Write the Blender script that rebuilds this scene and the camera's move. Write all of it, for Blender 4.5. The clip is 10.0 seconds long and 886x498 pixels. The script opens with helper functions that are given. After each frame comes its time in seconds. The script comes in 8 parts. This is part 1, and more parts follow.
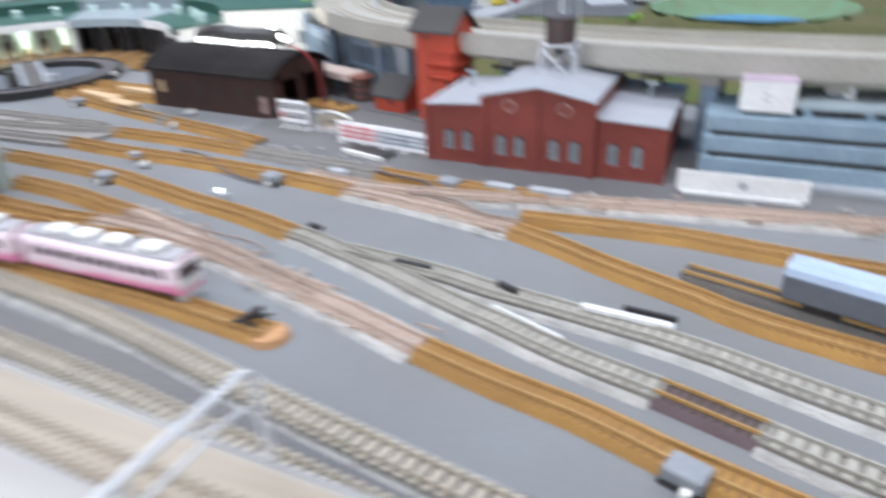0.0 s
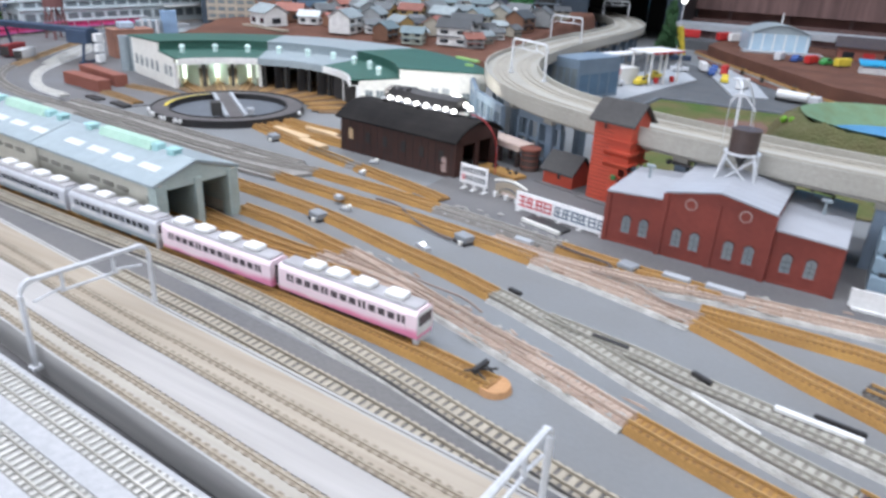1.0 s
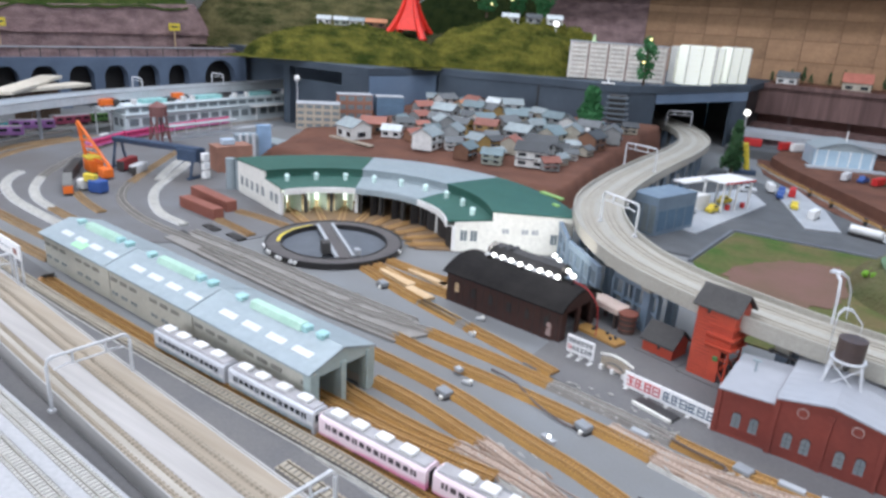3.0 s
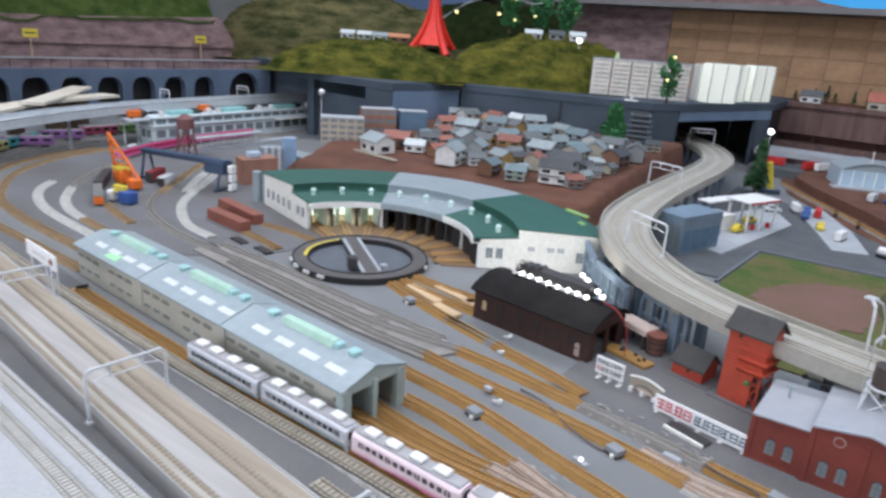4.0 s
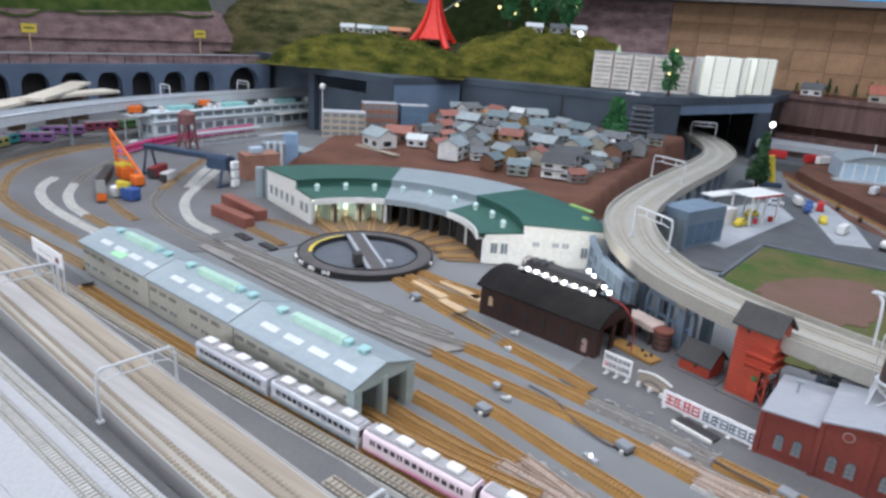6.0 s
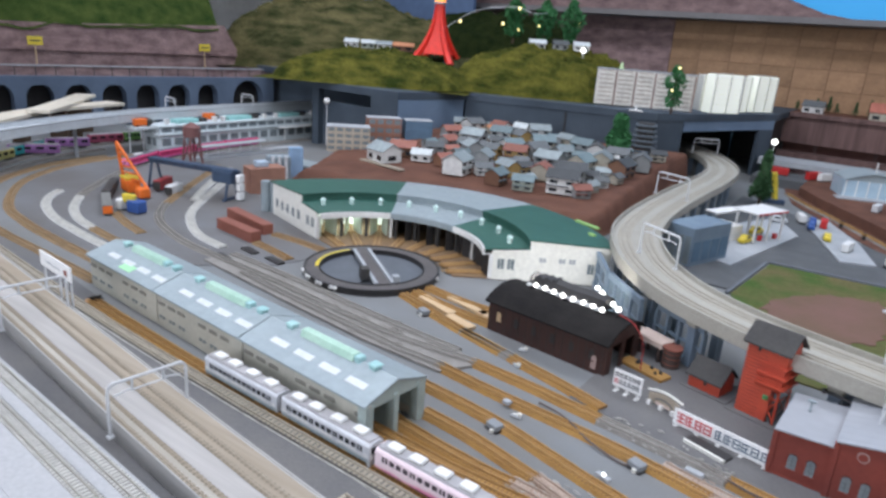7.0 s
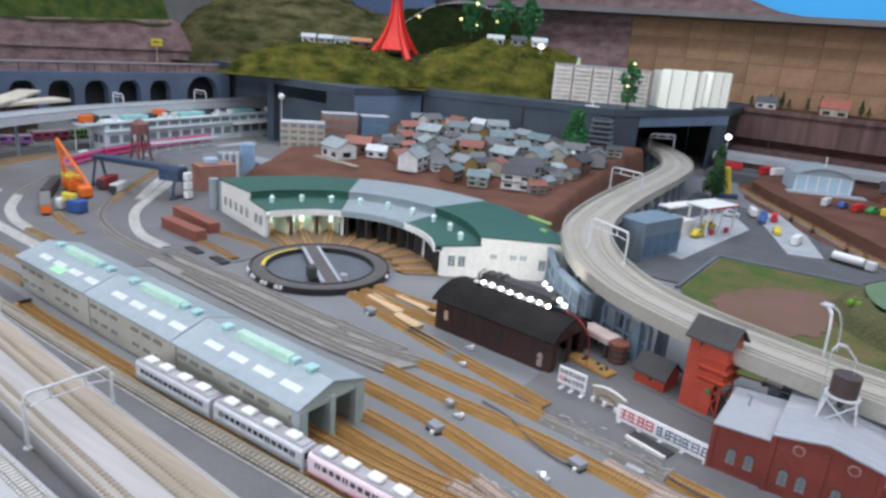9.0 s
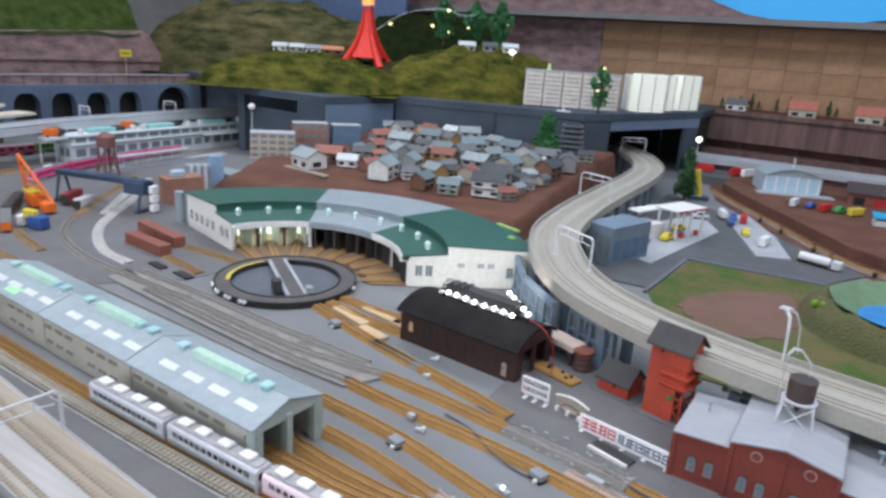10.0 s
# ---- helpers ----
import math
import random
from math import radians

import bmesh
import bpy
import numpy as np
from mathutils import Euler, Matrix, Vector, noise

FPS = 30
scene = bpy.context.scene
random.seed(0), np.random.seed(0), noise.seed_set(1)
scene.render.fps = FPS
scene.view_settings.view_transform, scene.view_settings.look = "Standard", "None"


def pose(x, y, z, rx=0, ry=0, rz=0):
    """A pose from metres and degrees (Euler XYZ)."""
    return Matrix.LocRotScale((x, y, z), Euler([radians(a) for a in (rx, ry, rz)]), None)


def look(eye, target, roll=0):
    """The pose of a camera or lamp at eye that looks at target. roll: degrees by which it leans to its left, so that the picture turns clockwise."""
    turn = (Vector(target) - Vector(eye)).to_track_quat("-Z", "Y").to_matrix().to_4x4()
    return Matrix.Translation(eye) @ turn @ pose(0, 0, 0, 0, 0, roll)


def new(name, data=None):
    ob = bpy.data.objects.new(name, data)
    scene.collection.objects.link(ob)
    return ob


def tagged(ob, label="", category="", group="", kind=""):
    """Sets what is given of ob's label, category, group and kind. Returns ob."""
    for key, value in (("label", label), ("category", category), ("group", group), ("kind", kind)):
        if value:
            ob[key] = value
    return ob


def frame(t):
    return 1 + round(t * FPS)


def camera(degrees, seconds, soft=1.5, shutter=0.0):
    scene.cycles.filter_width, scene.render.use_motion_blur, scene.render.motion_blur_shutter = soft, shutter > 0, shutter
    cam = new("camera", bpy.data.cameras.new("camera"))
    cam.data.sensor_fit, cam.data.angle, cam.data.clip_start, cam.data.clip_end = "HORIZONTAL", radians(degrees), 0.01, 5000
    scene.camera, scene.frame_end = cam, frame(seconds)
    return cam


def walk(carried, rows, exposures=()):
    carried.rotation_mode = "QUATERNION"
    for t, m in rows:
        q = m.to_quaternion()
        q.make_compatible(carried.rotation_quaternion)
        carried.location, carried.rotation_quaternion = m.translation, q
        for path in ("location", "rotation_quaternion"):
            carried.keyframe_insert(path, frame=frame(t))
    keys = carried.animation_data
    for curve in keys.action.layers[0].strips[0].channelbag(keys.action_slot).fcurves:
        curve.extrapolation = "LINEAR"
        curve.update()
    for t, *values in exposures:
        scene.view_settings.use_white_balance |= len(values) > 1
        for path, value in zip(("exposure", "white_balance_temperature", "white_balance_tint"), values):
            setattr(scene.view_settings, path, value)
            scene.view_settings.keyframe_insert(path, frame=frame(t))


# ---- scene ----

cam = camera(66.9, 10.0, soft=2.8, shutter=0.8)
ROWS = [
    (0.0, 0.0017, 0.0094, 0.1958, 62.66, 2.31, 21.75),
    (0.5, -0.0355, -0.0621, 0.2320, 65.46, -1.18, 28.48),
    (1.0, -0.0578, -0.0707, 0.2382, 66.29, -2.73, 31.02),
    (1.5, -0.0719, -0.0850, 0.2611, 67.00, -2.91, 32.40),
    (2.0, -0.0965, -0.0928, 0.3114, 67.31, -1.05, 32.52),
    (2.5, -0.1203, -0.1172, 0.3599, 69.18, -2.37, 33.70),
    (4.0, -0.1483, -0.1415, 0.3826, 71.72, -4.03, 36.09),
    (4.5, -0.1601, -0.1575, 0.3867, 71.77, -3.97, 37.35),
    (5.0, -0.1570, -0.1525, 0.3870, 71.32, -3.16, 37.26),
    (6.5, -0.1598, -0.1468, 0.3853, 71.34, -4.28, 35.50),
    (7.0, -0.1699, -0.1546, 0.3875, 72.31, -4.27, 35.88),
    (7.5, -0.1790, -0.1601, 0.3866, 73.16, -4.80, 36.29),
    (8.0, -0.1773, -0.1529, 0.3820, 72.30, -5.82, 35.48),
    (8.5, -0.1664, -0.1370, 0.3819, 72.62, -5.48, 33.88),
    (9.0, -0.1527, -0.1241, 0.3858, 72.24, -4.49, 33.15),
    (9.5, -0.1387, -0.1103, 0.3901, 72.57, -3.42, 32.85),
    (10.0, -0.1342, -0.1035, 0.3931, 72.79, -3.75, 31.43),
]
walk(cam, [(t, pose(x, y, z, rx, ry, rz)) for t, x, y, z, rx, ry, rz in ROWS], [(0.0, -0.06), (1.0, -0.08), (2.5, -0.12), (4.0, -0.42), (10.0, -0.44)])

# ---- light: an exhibition room with ceiling panels and a window side behind the visitor ----
world = bpy.data.worlds.new("room_air")
world.use_nodes = True
scene.world = world
world.node_tree.nodes["Background"].inputs[0].default_value = (0.75, 0.85, 1.0, 1)
world.node_tree.nodes["Background"].inputs[1].default_value = 0.07


def area_lamp(name, x, y, z, sx, sy, watts, colour, target):
    data = bpy.data.lights.new(name, "AREA")
    data.shape, data.size, data.size_y, data.energy, data.color = "RECTANGLE", sx, sy, watts, colour
    ob = new(name, data)
    ob.matrix_world = look((x, y, z), target)
    return ob


LAMPS = [(-1.9, -1.2, 14), (-0.4, -1.2, 13), (1.1, -1.2, 10), (-1.9, 0.2, 22), (-0.5, 0.2, 20.5), (0.9, 0.2, 18.5), (-1.9, 1.6, 25), (-0.5, 1.7, 15.5), (0.9, 1.6, 20)]
for lx, ly, watts in LAMPS:
    area_lamp("ceiling_lamp", lx, ly, 1.74, 1.1, 0.28, watts, (0.828, 0.873, 1.0), (lx, ly + 0.001, 0))
area_lamp("window_light", -1.2, -2.6, 0.75, 3.0, 1.2, 58, (0.828, 0.873, 1.0), (-0.7, 0.6, 0.0))


# ---- materials ----
def mat(name, a, b=None, s=40.0, rough=0.6, metal=0.0, bump=0.12, rnd=0.0, spec=0.4, depth=0.002, fine=8.0, streak=None, grit=0.2):
    """A mottled surface: two colours mixed by noise at one scale, fine grain and relief at a smaller one."""
    b = b or tuple(c * 0.78 for c in a)
    m = bpy.data.materials.new(name)
    m.use_nodes = True
    nt = m.node_tree
    bs = nt.nodes["Principled BSDF"]
    tc = nt.nodes.new("ShaderNodeTexCoord")
    n1 = nt.nodes.new("ShaderNodeTexNoise")
    n1.inputs["Scale"].default_value, n1.inputs["Detail"].default_value = s, 5
    n2 = nt.nodes.new("ShaderNodeTexNoise")
    n2.inputs["Scale"].default_value, n2.inputs["Detail"].default_value = s * fine, 3
    ramp = nt.nodes.new("ShaderNodeMapRange")
    ramp.inputs[1].default_value, ramp.inputs[2].default_value = 0.32, 0.68
    mix = nt.nodes.new("ShaderNodeMix")
    mix.data_type = "RGBA"
    mix.inputs[6].default_value, mix.inputs[7].default_value = (*a, 1), (*b, 1)
    grain = nt.nodes.new("ShaderNodeMapRange")
    grain.inputs[3].default_value, grain.inputs[4].default_value = 1 - grit, 1 + grit
    hsv = nt.nodes.new("ShaderNodeHueSaturation")
    L = nt.links.new
    source = tc.outputs["Object"]
    if streak:
        lay = nt.nodes.new("ShaderNodeMapping")
        lay.inputs["Rotation"].default_value = (0, 0, radians(streak[0]))
        lay.inputs["Scale"].default_value = streak[1]
        L(source, lay.inputs["Vector"])
        source = lay.outputs[0]
    for n in (n1, n2):
        L(source, n.inputs["Vector"])
    L(n1.outputs[0], ramp.inputs[0])
    L(ramp.outputs[0], mix.inputs[0])
    L(mix.outputs[2], hsv.inputs["Color"])
    L(n2.outputs[0], grain.inputs[0])
    if rnd:
        info = nt.nodes.new("ShaderNodeObjectInfo")
        vary = nt.nodes.new("ShaderNodeMapRange")
        vary.inputs[3].default_value, vary.inputs[4].default_value = 1 - rnd, 1 + rnd
        mul = nt.nodes.new("ShaderNodeMath")
        mul.operation = "MULTIPLY"
        L(info.outputs["Random"], vary.inputs[0])
        L(vary.outputs[0], mul.inputs[0])
        L(grain.outputs[0], mul.inputs[1])
        L(mul.outputs[0], hsv.inputs["Value"])
    else:
        L(grain.outputs[0], hsv.inputs["Value"])
    L(hsv.outputs[0], bs.inputs["Base Color"])
    bs.inputs["Roughness"].default_value, bs.inputs["Metallic"].default_value = rough, metal
    bs.inputs["Specular IOR Level"].default_value = spec
    if bump:
        bp = nt.nodes.new("ShaderNodeBump")
        bp.inputs["Strength"].default_value, bp.inputs["Distance"].default_value = bump, depth
        L(n2.outputs[0], bp.inputs["Height"])
        L(bp.outputs[0], bs.inputs["Normal"])
    return m


def glow(name, colour, strength, base=(0.8, 0.8, 0.8)):
    m = bpy.data.materials.new(name)
    m.use_nodes = True
    bs = m.node_tree.nodes["Principled BSDF"]
    bs.inputs["Base Color"].default_value = (*base, 1)
    bs.inputs["Emission Color"].default_value, bs.inputs["Emission Strength"].default_value = (*colour, 1), strength
    return m


M_GROUND = mat("grey_painted_board", (0.205, 0.217, 0.226), (0.168, 0.168, 0.165), 5, 0.75, bump=0.06, fine=60, grit=0.07)
M_GROUND2 = mat("dark_grey_board", (0.125, 0.125, 0.13), (0.16, 0.155, 0.15), 9, 0.8, bump=0.1, fine=40)
M_TAN = mat("ochre_ballast", (0.43, 0.24, 0.07), (0.33, 0.18, 0.058), 25, 0.9, bump=0.8, fine=30, depth=0.0010, grit=0.3)
M_TAN_FADED = mat("faded_ochre_ballast", (0.36, 0.245, 0.135), (0.27, 0.185, 0.105), 25, 0.9, bump=0.8, fine=30, depth=0.0010, grit=0.3)
M_RAIL_FADED = mat("dull_brown_rail", (0.34, 0.245, 0.15), None, 120, 0.5, 0.1, bump=0)
M_STAINED = mat("stained_grey_board", (0.165, 0.170, 0.178), (0.125, 0.118, 0.115), 6, 0.8, bump=0.08, fine=40, grit=0.12)
M_PINK_BALLAST = mat("pinkish_bare_ballast", (0.50, 0.395, 0.325), (0.37, 0.28, 0.225), 55, 0.9, bump=0.7, fine=9, depth=0.0010, grit=0.22)
M_WHITE_BALLAST = mat("pale_grey_ballast", (0.50, 0.49, 0.46), (0.33, 0.32, 0.295), 80, 0.9, bump=0.9, fine=8, depth=0.0012, grit=0.35)
M_GREY_BALLAST = mat("grey_ballast", (0.29, 0.275, 0.255), (0.215, 0.20, 0.185), 30, 0.9, bump=0.6, fine=9, depth=0.0008, grit=0.2)
M_DARK_BALLAST = mat("dark_ballast", (0.11, 0.105, 0.10), (0.15, 0.14, 0.13), 60, 0.9, bump=0.6, fine=12, depth=0.0006)
M_SLEEPER_TAN = mat("ochre_sleeper", (0.30, 0.165, 0.06), None, 90, 0.8, rnd=0.1)
M_SLEEPER_DARK = mat("dark_sleeper", (0.07, 0.055, 0.045), None, 90, 0.8)
M_SLEEPER_PALE = mat("pale_concrete_sleeper", (0.60, 0.59, 0.55), None, 90, 0.8)
M_RAIL = mat("rusty_nickel_rail", (0.50, 0.31, 0.12), (0.40, 0.235, 0.085), 120, 0.5, 0.12, bump=0)
M_RAIL_PINK = mat("pinkish_dusty_rail", (0.49, 0.385, 0.315), (0.40, 0.31, 0.25), 60, 0.7, 0.05, bump=0)
M_RAIL_GREY = mat("dusty_grey_rail", (0.42, 0.395, 0.36), None, 120, 0.55, 0.15, bump=0)
M_RAIL_DECK = mat("dusty_beige_rail", (0.38, 0.33, 0.26), (0.31, 0.265, 0.20), 120, 0.5, 0.3, bump=0)
M_SLEEPER_GREY = mat("grey_weathered_sleeper", (0.235, 0.222, 0.205), None, 90, 0.85)
M_SLEEPER_BEIGE = mat("beige_model_sleeper", (0.42, 0.375, 0.30), (0.35, 0.31, 0.245), 90, 0.8, rnd=0.08)
M_WLIGHT = mat("beige_grey_ballast", (0.32, 0.30, 0.265), (0.245, 0.225, 0.20), 60, 0.9, bump=0.6, fine=12, depth=0.0006)
M_SLEEPER_CHALK = mat("chalky_sleeper", (0.385, 0.37, 0.325), (0.31, 0.295, 0.25), 90, 0.8, rnd=0.12)
M_WBED = mat("brown_grey_ballast", (0.24, 0.225, 0.20), (0.18, 0.165, 0.15), 60, 0.9, bump=0.6, fine=12, depth=0.0006)
M_SLAB_DARK = mat("shaded_slab_bed", (0.235, 0.23, 0.21), (0.29, 0.28, 0.26), 30, 0.8)
M_RAIL_PALE = mat("bright_nickel_rail", (0.62, 0.60, 0.55), None, 120, 0.35, 0.8, bump=0)
M_DECK = mat("grey_beige_concrete_deck", (0.31, 0.258, 0.195), (0.375, 0.325, 0.26), 60, 0.7, bump=0.03, fine=4, streak=(5.9, (0.04, 1, 1)))
M_DECK_SLAB = mat("pale_concrete_slab", (0.45, 0.455, 0.465), (0.385, 0.39, 0.40), 220, 0.8, bump=0.15, fine=4, grit=0.12)
M_VIADUCT = mat("beige_viaduct_concrete", (0.395, 0.378, 0.33), (0.335, 0.318, 0.275), 10, 0.65, bump=0.08, fine=30)
M_STEELBLUE = mat("blue_grey_plastic", (0.19, 0.25, 0.31), (0.15, 0.20, 0.26), 30, 0.45, bump=0.03)
M_SHED_ROOF = mat("pale_blue_grey_roof", (0.335, 0.395, 0.415), (0.285, 0.34, 0.365), 14, 0.42, bump=0.05)
M_SHED_WALL = mat("beige_grey_wall", (0.52, 0.505, 0.43), (0.43, 0.42, 0.36), 22, 0.6, bump=0.08)
M_SHED_POST = mat("mint_grey_post", (0.42, 0.50, 0.47), None, 30, 0.6, bump=0.05)
M_MINT = mat("mint_translucent_plastic", (0.33, 0.56, 0.56), (0.40, 0.63, 0.62), 40, 0.3, bump=0.03)
M_MINT2 = mat("pale_green_monitor", (0.38, 0.58, 0.47), (0.47, 0.66, 0.55), 40, 0.35, bump=0.03)
M_WHITE = mat("white_plastic", (0.78, 0.78, 0.76), (0.70, 0.70, 0.69), 30, 0.5, bump=0.03)
M_CREAM = mat("cream_white_wall", (0.78, 0.775, 0.72), (0.72, 0.71, 0.655), 20, 0.6, bump=0.05)
M_GREEN_ROOF = mat("dark_green_roof", (0.026, 0.092, 0.07), (0.034, 0.11, 0.085), 20, 0.55, bump=0.1)
M_GREY_ROOF = mat("blue_grey_roof", (0.25, 0.30, 0.32), (0.29, 0.34, 0.36), 20, 0.55, bump=0.08)
M_BLACK = mat("black_plastic", (0.022, 0.021, 0.022), (0.032, 0.03, 0.03), 50, 0.5, bump=0.05)
M_DARKWOOD = mat("dark_brown_wood", (0.055, 0.024, 0.019), (0.038, 0.018, 0.015), 40, 0.6, bump=0.2)
M_TAR = mat("tar_grey_roof", (0.045, 0.043, 0.043), (0.065, 0.063, 0.06), 30, 0.8, bump=0.15)
M_RED = mat("red_brown_brick_paint", (0.215, 0.045, 0.032), (0.165, 0.036, 0.027), 30, 0.65, bump=0.1)
M_MORTAR = mat("dark_red_mortar", (0.11, 0.04, 0.032), None, 30, 0.8)
M_TOWER_RED = mat("orange_red_plastic", (0.54, 0.082, 0.042), (0.44, 0.064, 0.036), 40, 0.5, bump=0.08)
M_ROOF_TIN = mat("pale_grey_tin_roof", (0.33, 0.345, 0.375), (0.35, 0.365, 0.395), 9, 0.5, bump=0.03, grit=0.08)
M_WINDOW = mat("grey_blue_window", (0.17, 0.205, 0.225), (0.22, 0.25, 0.26), 60, 0.25, bump=0)
M_DARKGLASS = mat("dark_train_glass", (0.025, 0.03, 0.035), None, 60, 0.12, bump=0, spec=0.6)
M_BROWN_IRON = mat("dark_brown_iron", (0.065, 0.045, 0.042), (0.085, 0.06, 0.05), 40, 0.45, bump=0.05)
M_STEEL = mat("pale_grey_steel_paint", (0.66, 0.68, 0.70), None, 60, 0.45, bump=0.02)
M_YELLOW = mat("yellow_paint", (0.72, 0.56, 0.06), None, 60, 0.5)
M_ORANGE = mat("orange_paint", (0.80, 0.17, 0.025), None, 60, 0.45)
M_NAVY = mat("navy_steel_paint", (0.045, 0.075, 0.13), None, 60, 0.45)
M_BLUE = mat("blue_paint", (0.04, 0.10, 0.32), None, 60, 0.45)
M_REDPAINT = mat("red_paint", (0.55, 0.03, 0.03), None, 60, 0.45)
M_CYAN = mat("sky_blue_paint", (0.03, 0.32, 0.55), None, 60, 0.5)
M_OXIDE = mat("oxide_red_paint", (0.215, 0.075, 0.052), (0.26, 0.095, 0.07), 40, 0.6)
M_EARTH = mat("red_brown_earth", (0.165, 0.08, 0.055), (0.11, 0.054, 0.04), 14, 0.95, bump=0.7, fine=25, spec=0.15, grit=0.3)
M_GRASS = mat("green_turf", (0.062, 0.108, 0.028), (0.15, 0.118, 0.06), 13, 0.95, bump=0.7, fine=12, spec=0.1, grit=0.3)
M_MOSS = mat("mossy_green_scatter", (0.026, 0.038, 0.007), (0.145, 0.135, 0.026), 20, 0.95, bump=1.0, fine=7, depth=0.010, spec=0.08, grit=0.45, streak=(20, (0.7, 1, 1.6)))
M_MOSS_DARK = mat("dark_hill_scatter", (0.075, 0.07, 0.035), (0.022, 0.03, 0.012), 20, 0.95, bump=0.9, fine=9, depth=0.008, spec=0.08, grit=0.4)
M_HILL_TAN = mat("tan_green_hill_scatter", (0.16, 0.14, 0.065), (0.03, 0.04, 0.014), 13, 0.95, bump=1.0, fine=9, depth=0.012, spec=0.08, grit=0.45, streak=(20, (0.6, 1, 2.4)))
M_WOODS = mat("dark_wood_scatter", (0.010, 0.018, 0.006), (0.024, 0.032, 0.010), 30, 0.95, bump=0.9, fine=12, depth=0.006, spec=0.05)
M_GRASS_HEDGE = mat("deep_green_scatter", (0.026, 0.055, 0.013), (0.078, 0.108, 0.028), 22, 0.95, bump=1.0, fine=9, depth=0.012, spec=0.08, grit=0.5)
# lit copy of the slate board: light on some faces put into the colour
M_BOARD_LIT = mat("slate_board_lit_side", (0.17, 0.235, 0.325), (0.125, 0.18, 0.26), 8, 0.75, bump=0.12, fine=30)
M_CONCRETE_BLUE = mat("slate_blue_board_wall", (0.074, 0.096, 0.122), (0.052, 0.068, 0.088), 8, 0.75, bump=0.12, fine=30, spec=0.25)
M_BROWN_WALL = mat("brown_stone_wall", (0.33, 0.228, 0.218), (0.165, 0.108, 0.108), 16, 0.85, bump=0.7, fine=6, depth=0.008, spec=0.2, grit=0.35, streak=(0, (1, 1, 2.2)))
M_LEAF = mat("dark_conifer_leaf", (0.025, 0.075, 0.028), (0.04, 0.10, 0.035), 60, 0.8, bump=0)
M_LEAF2 = mat("bright_tree_leaf", (0.03, 0.14, 0.045), (0.045, 0.17, 0.06), 60, 0.8, bump=0)
M_BARK = mat("brown_bark", (0.09, 0.06, 0.04), None, 60, 0.9)
M_ASPHALT = mat("asphalt", (0.085, 0.09, 0.095), (0.11, 0.115, 0.12), 20, 0.85, fine=30)
M_PAVE = mat("pale_grey_pavement", (0.40, 0.42, 0.44), (0.33, 0.35, 0.37), 20, 0.8)
M_WATER = mat("blue_pond_water", (0.06, 0.28, 0.62), None, 30, 0.1, bump=0.02)
M_POND_GREEN = mat("jade_green_bank", (0.14, 0.25, 0.15), (0.13, 0.18, 0.09), 30, 0.8)
M_WOODLIGHT = mat("pale_bare_wood", (0.62, 0.45, 0.27), (0.54, 0.38, 0.22), 30, 0.7)
M_PALE_ROAD = mat("pale_grey_road", (0.56, 0.59, 0.61), (0.48, 0.51, 0.53), 12, 0.75)
M_TIMBER = mat("pinkish_bare_timber", (0.62, 0.50, 0.44), (0.52, 0.41, 0.35), 40, 0.75)
M_RUST_SMEAR = mat("brownish_glue_smear", (0.30, 0.20, 0.145), (0.22, 0.15, 0.11), 60, 0.8)
M_WIRE = mat("grey_brown_wire", (0.14, 0.11, 0.10), None, 60, 0.5, bump=0)
M_REDWIRE = mat("red_wire", (0.42, 0.05, 0.05), None, 60, 0.5, bump=0)
M_LED = glow("white_led", (1.0, 0.98, 0.94), 9.0)
M_LAMP = glow("lit_lamp_globe", (1.0, 1.0, 0.97), 4.0)
M_LAMP_WARM = glow("warm_yellow_bulb", (1.0, 0.80, 0.22), 3.0)
M_LIT_BACK = glow("lit_back_window", (0.93, 1.0, 0.82), 1.3, (0.75, 0.8, 0.7))
# pale surface with brightness added as emission; no lamp of its own
M_SOFT_EMIT = glow("pale_soft_emission", (0.96, 1.0, 0.90), 0.52, (0.75, 0.78, 0.70))
M_INK = mat("dark_slate_ink", (0.03, 0.045, 0.06), None, 60, 0.5, bump=0)
M_INK_RED = mat("red_sign_ink", (0.62, 0.05, 0.06), None, 60, 0.5, bump=0)


# ---- geometry helpers ----
def mesh_of(bm, name):
    me = bpy.data.meshes.new(name)
    bm.normal_update()
    bm.to_mesh(me)
    bm.free()
    return me


def thing(name, label, category, x=0, y=0, z=0, rz=0, group="", kind=""):
    ob = new(name)
    ob.empty_display_size = 0.01
    ob.matrix_basis = pose(x, y, z, 0, 0, rz)
    return tagged(ob, label, category, group, kind)


def part(name, bm, material, parent, label="", smooth=False):
    me = mesh_of(bm, name)
    me.materials.append(material)
    if smooth:
        for p in me.polygons:
            p.use_smooth = True
    ob = new(name, me)
    ob.parent = parent
    return tagged(ob, label)


def solo(name, bm, material, label, category, kind="", smooth=False):
    me = mesh_of(bm, name)
    me.materials.append(material)
    if smooth:
        for p in me.polygons:
            p.use_smooth = True
    return tagged(new(name, me), label, category, "", kind)


def box(x0, x1, y0, y1, z0, z1, bm=None, bevel=0.0):
    own = bmesh.new()
    v = [own.verts.new((x, y, z)) for z in (z0, z1) for y in (y0, y1) for x in (x0, x1)]
    for f in ((0, 2, 3, 1), (4, 5, 7, 6), (0, 1, 5, 4), (2, 6, 7, 3), (0, 4, 6, 2), (1, 3, 7, 5)):
        own.faces.new([v[i] for i in f])
    if bevel:
        bmesh.ops.bevel(own, geom=own.edges[:], offset=bevel, segments=1, affect="EDGES")
    return merge(own, bm)


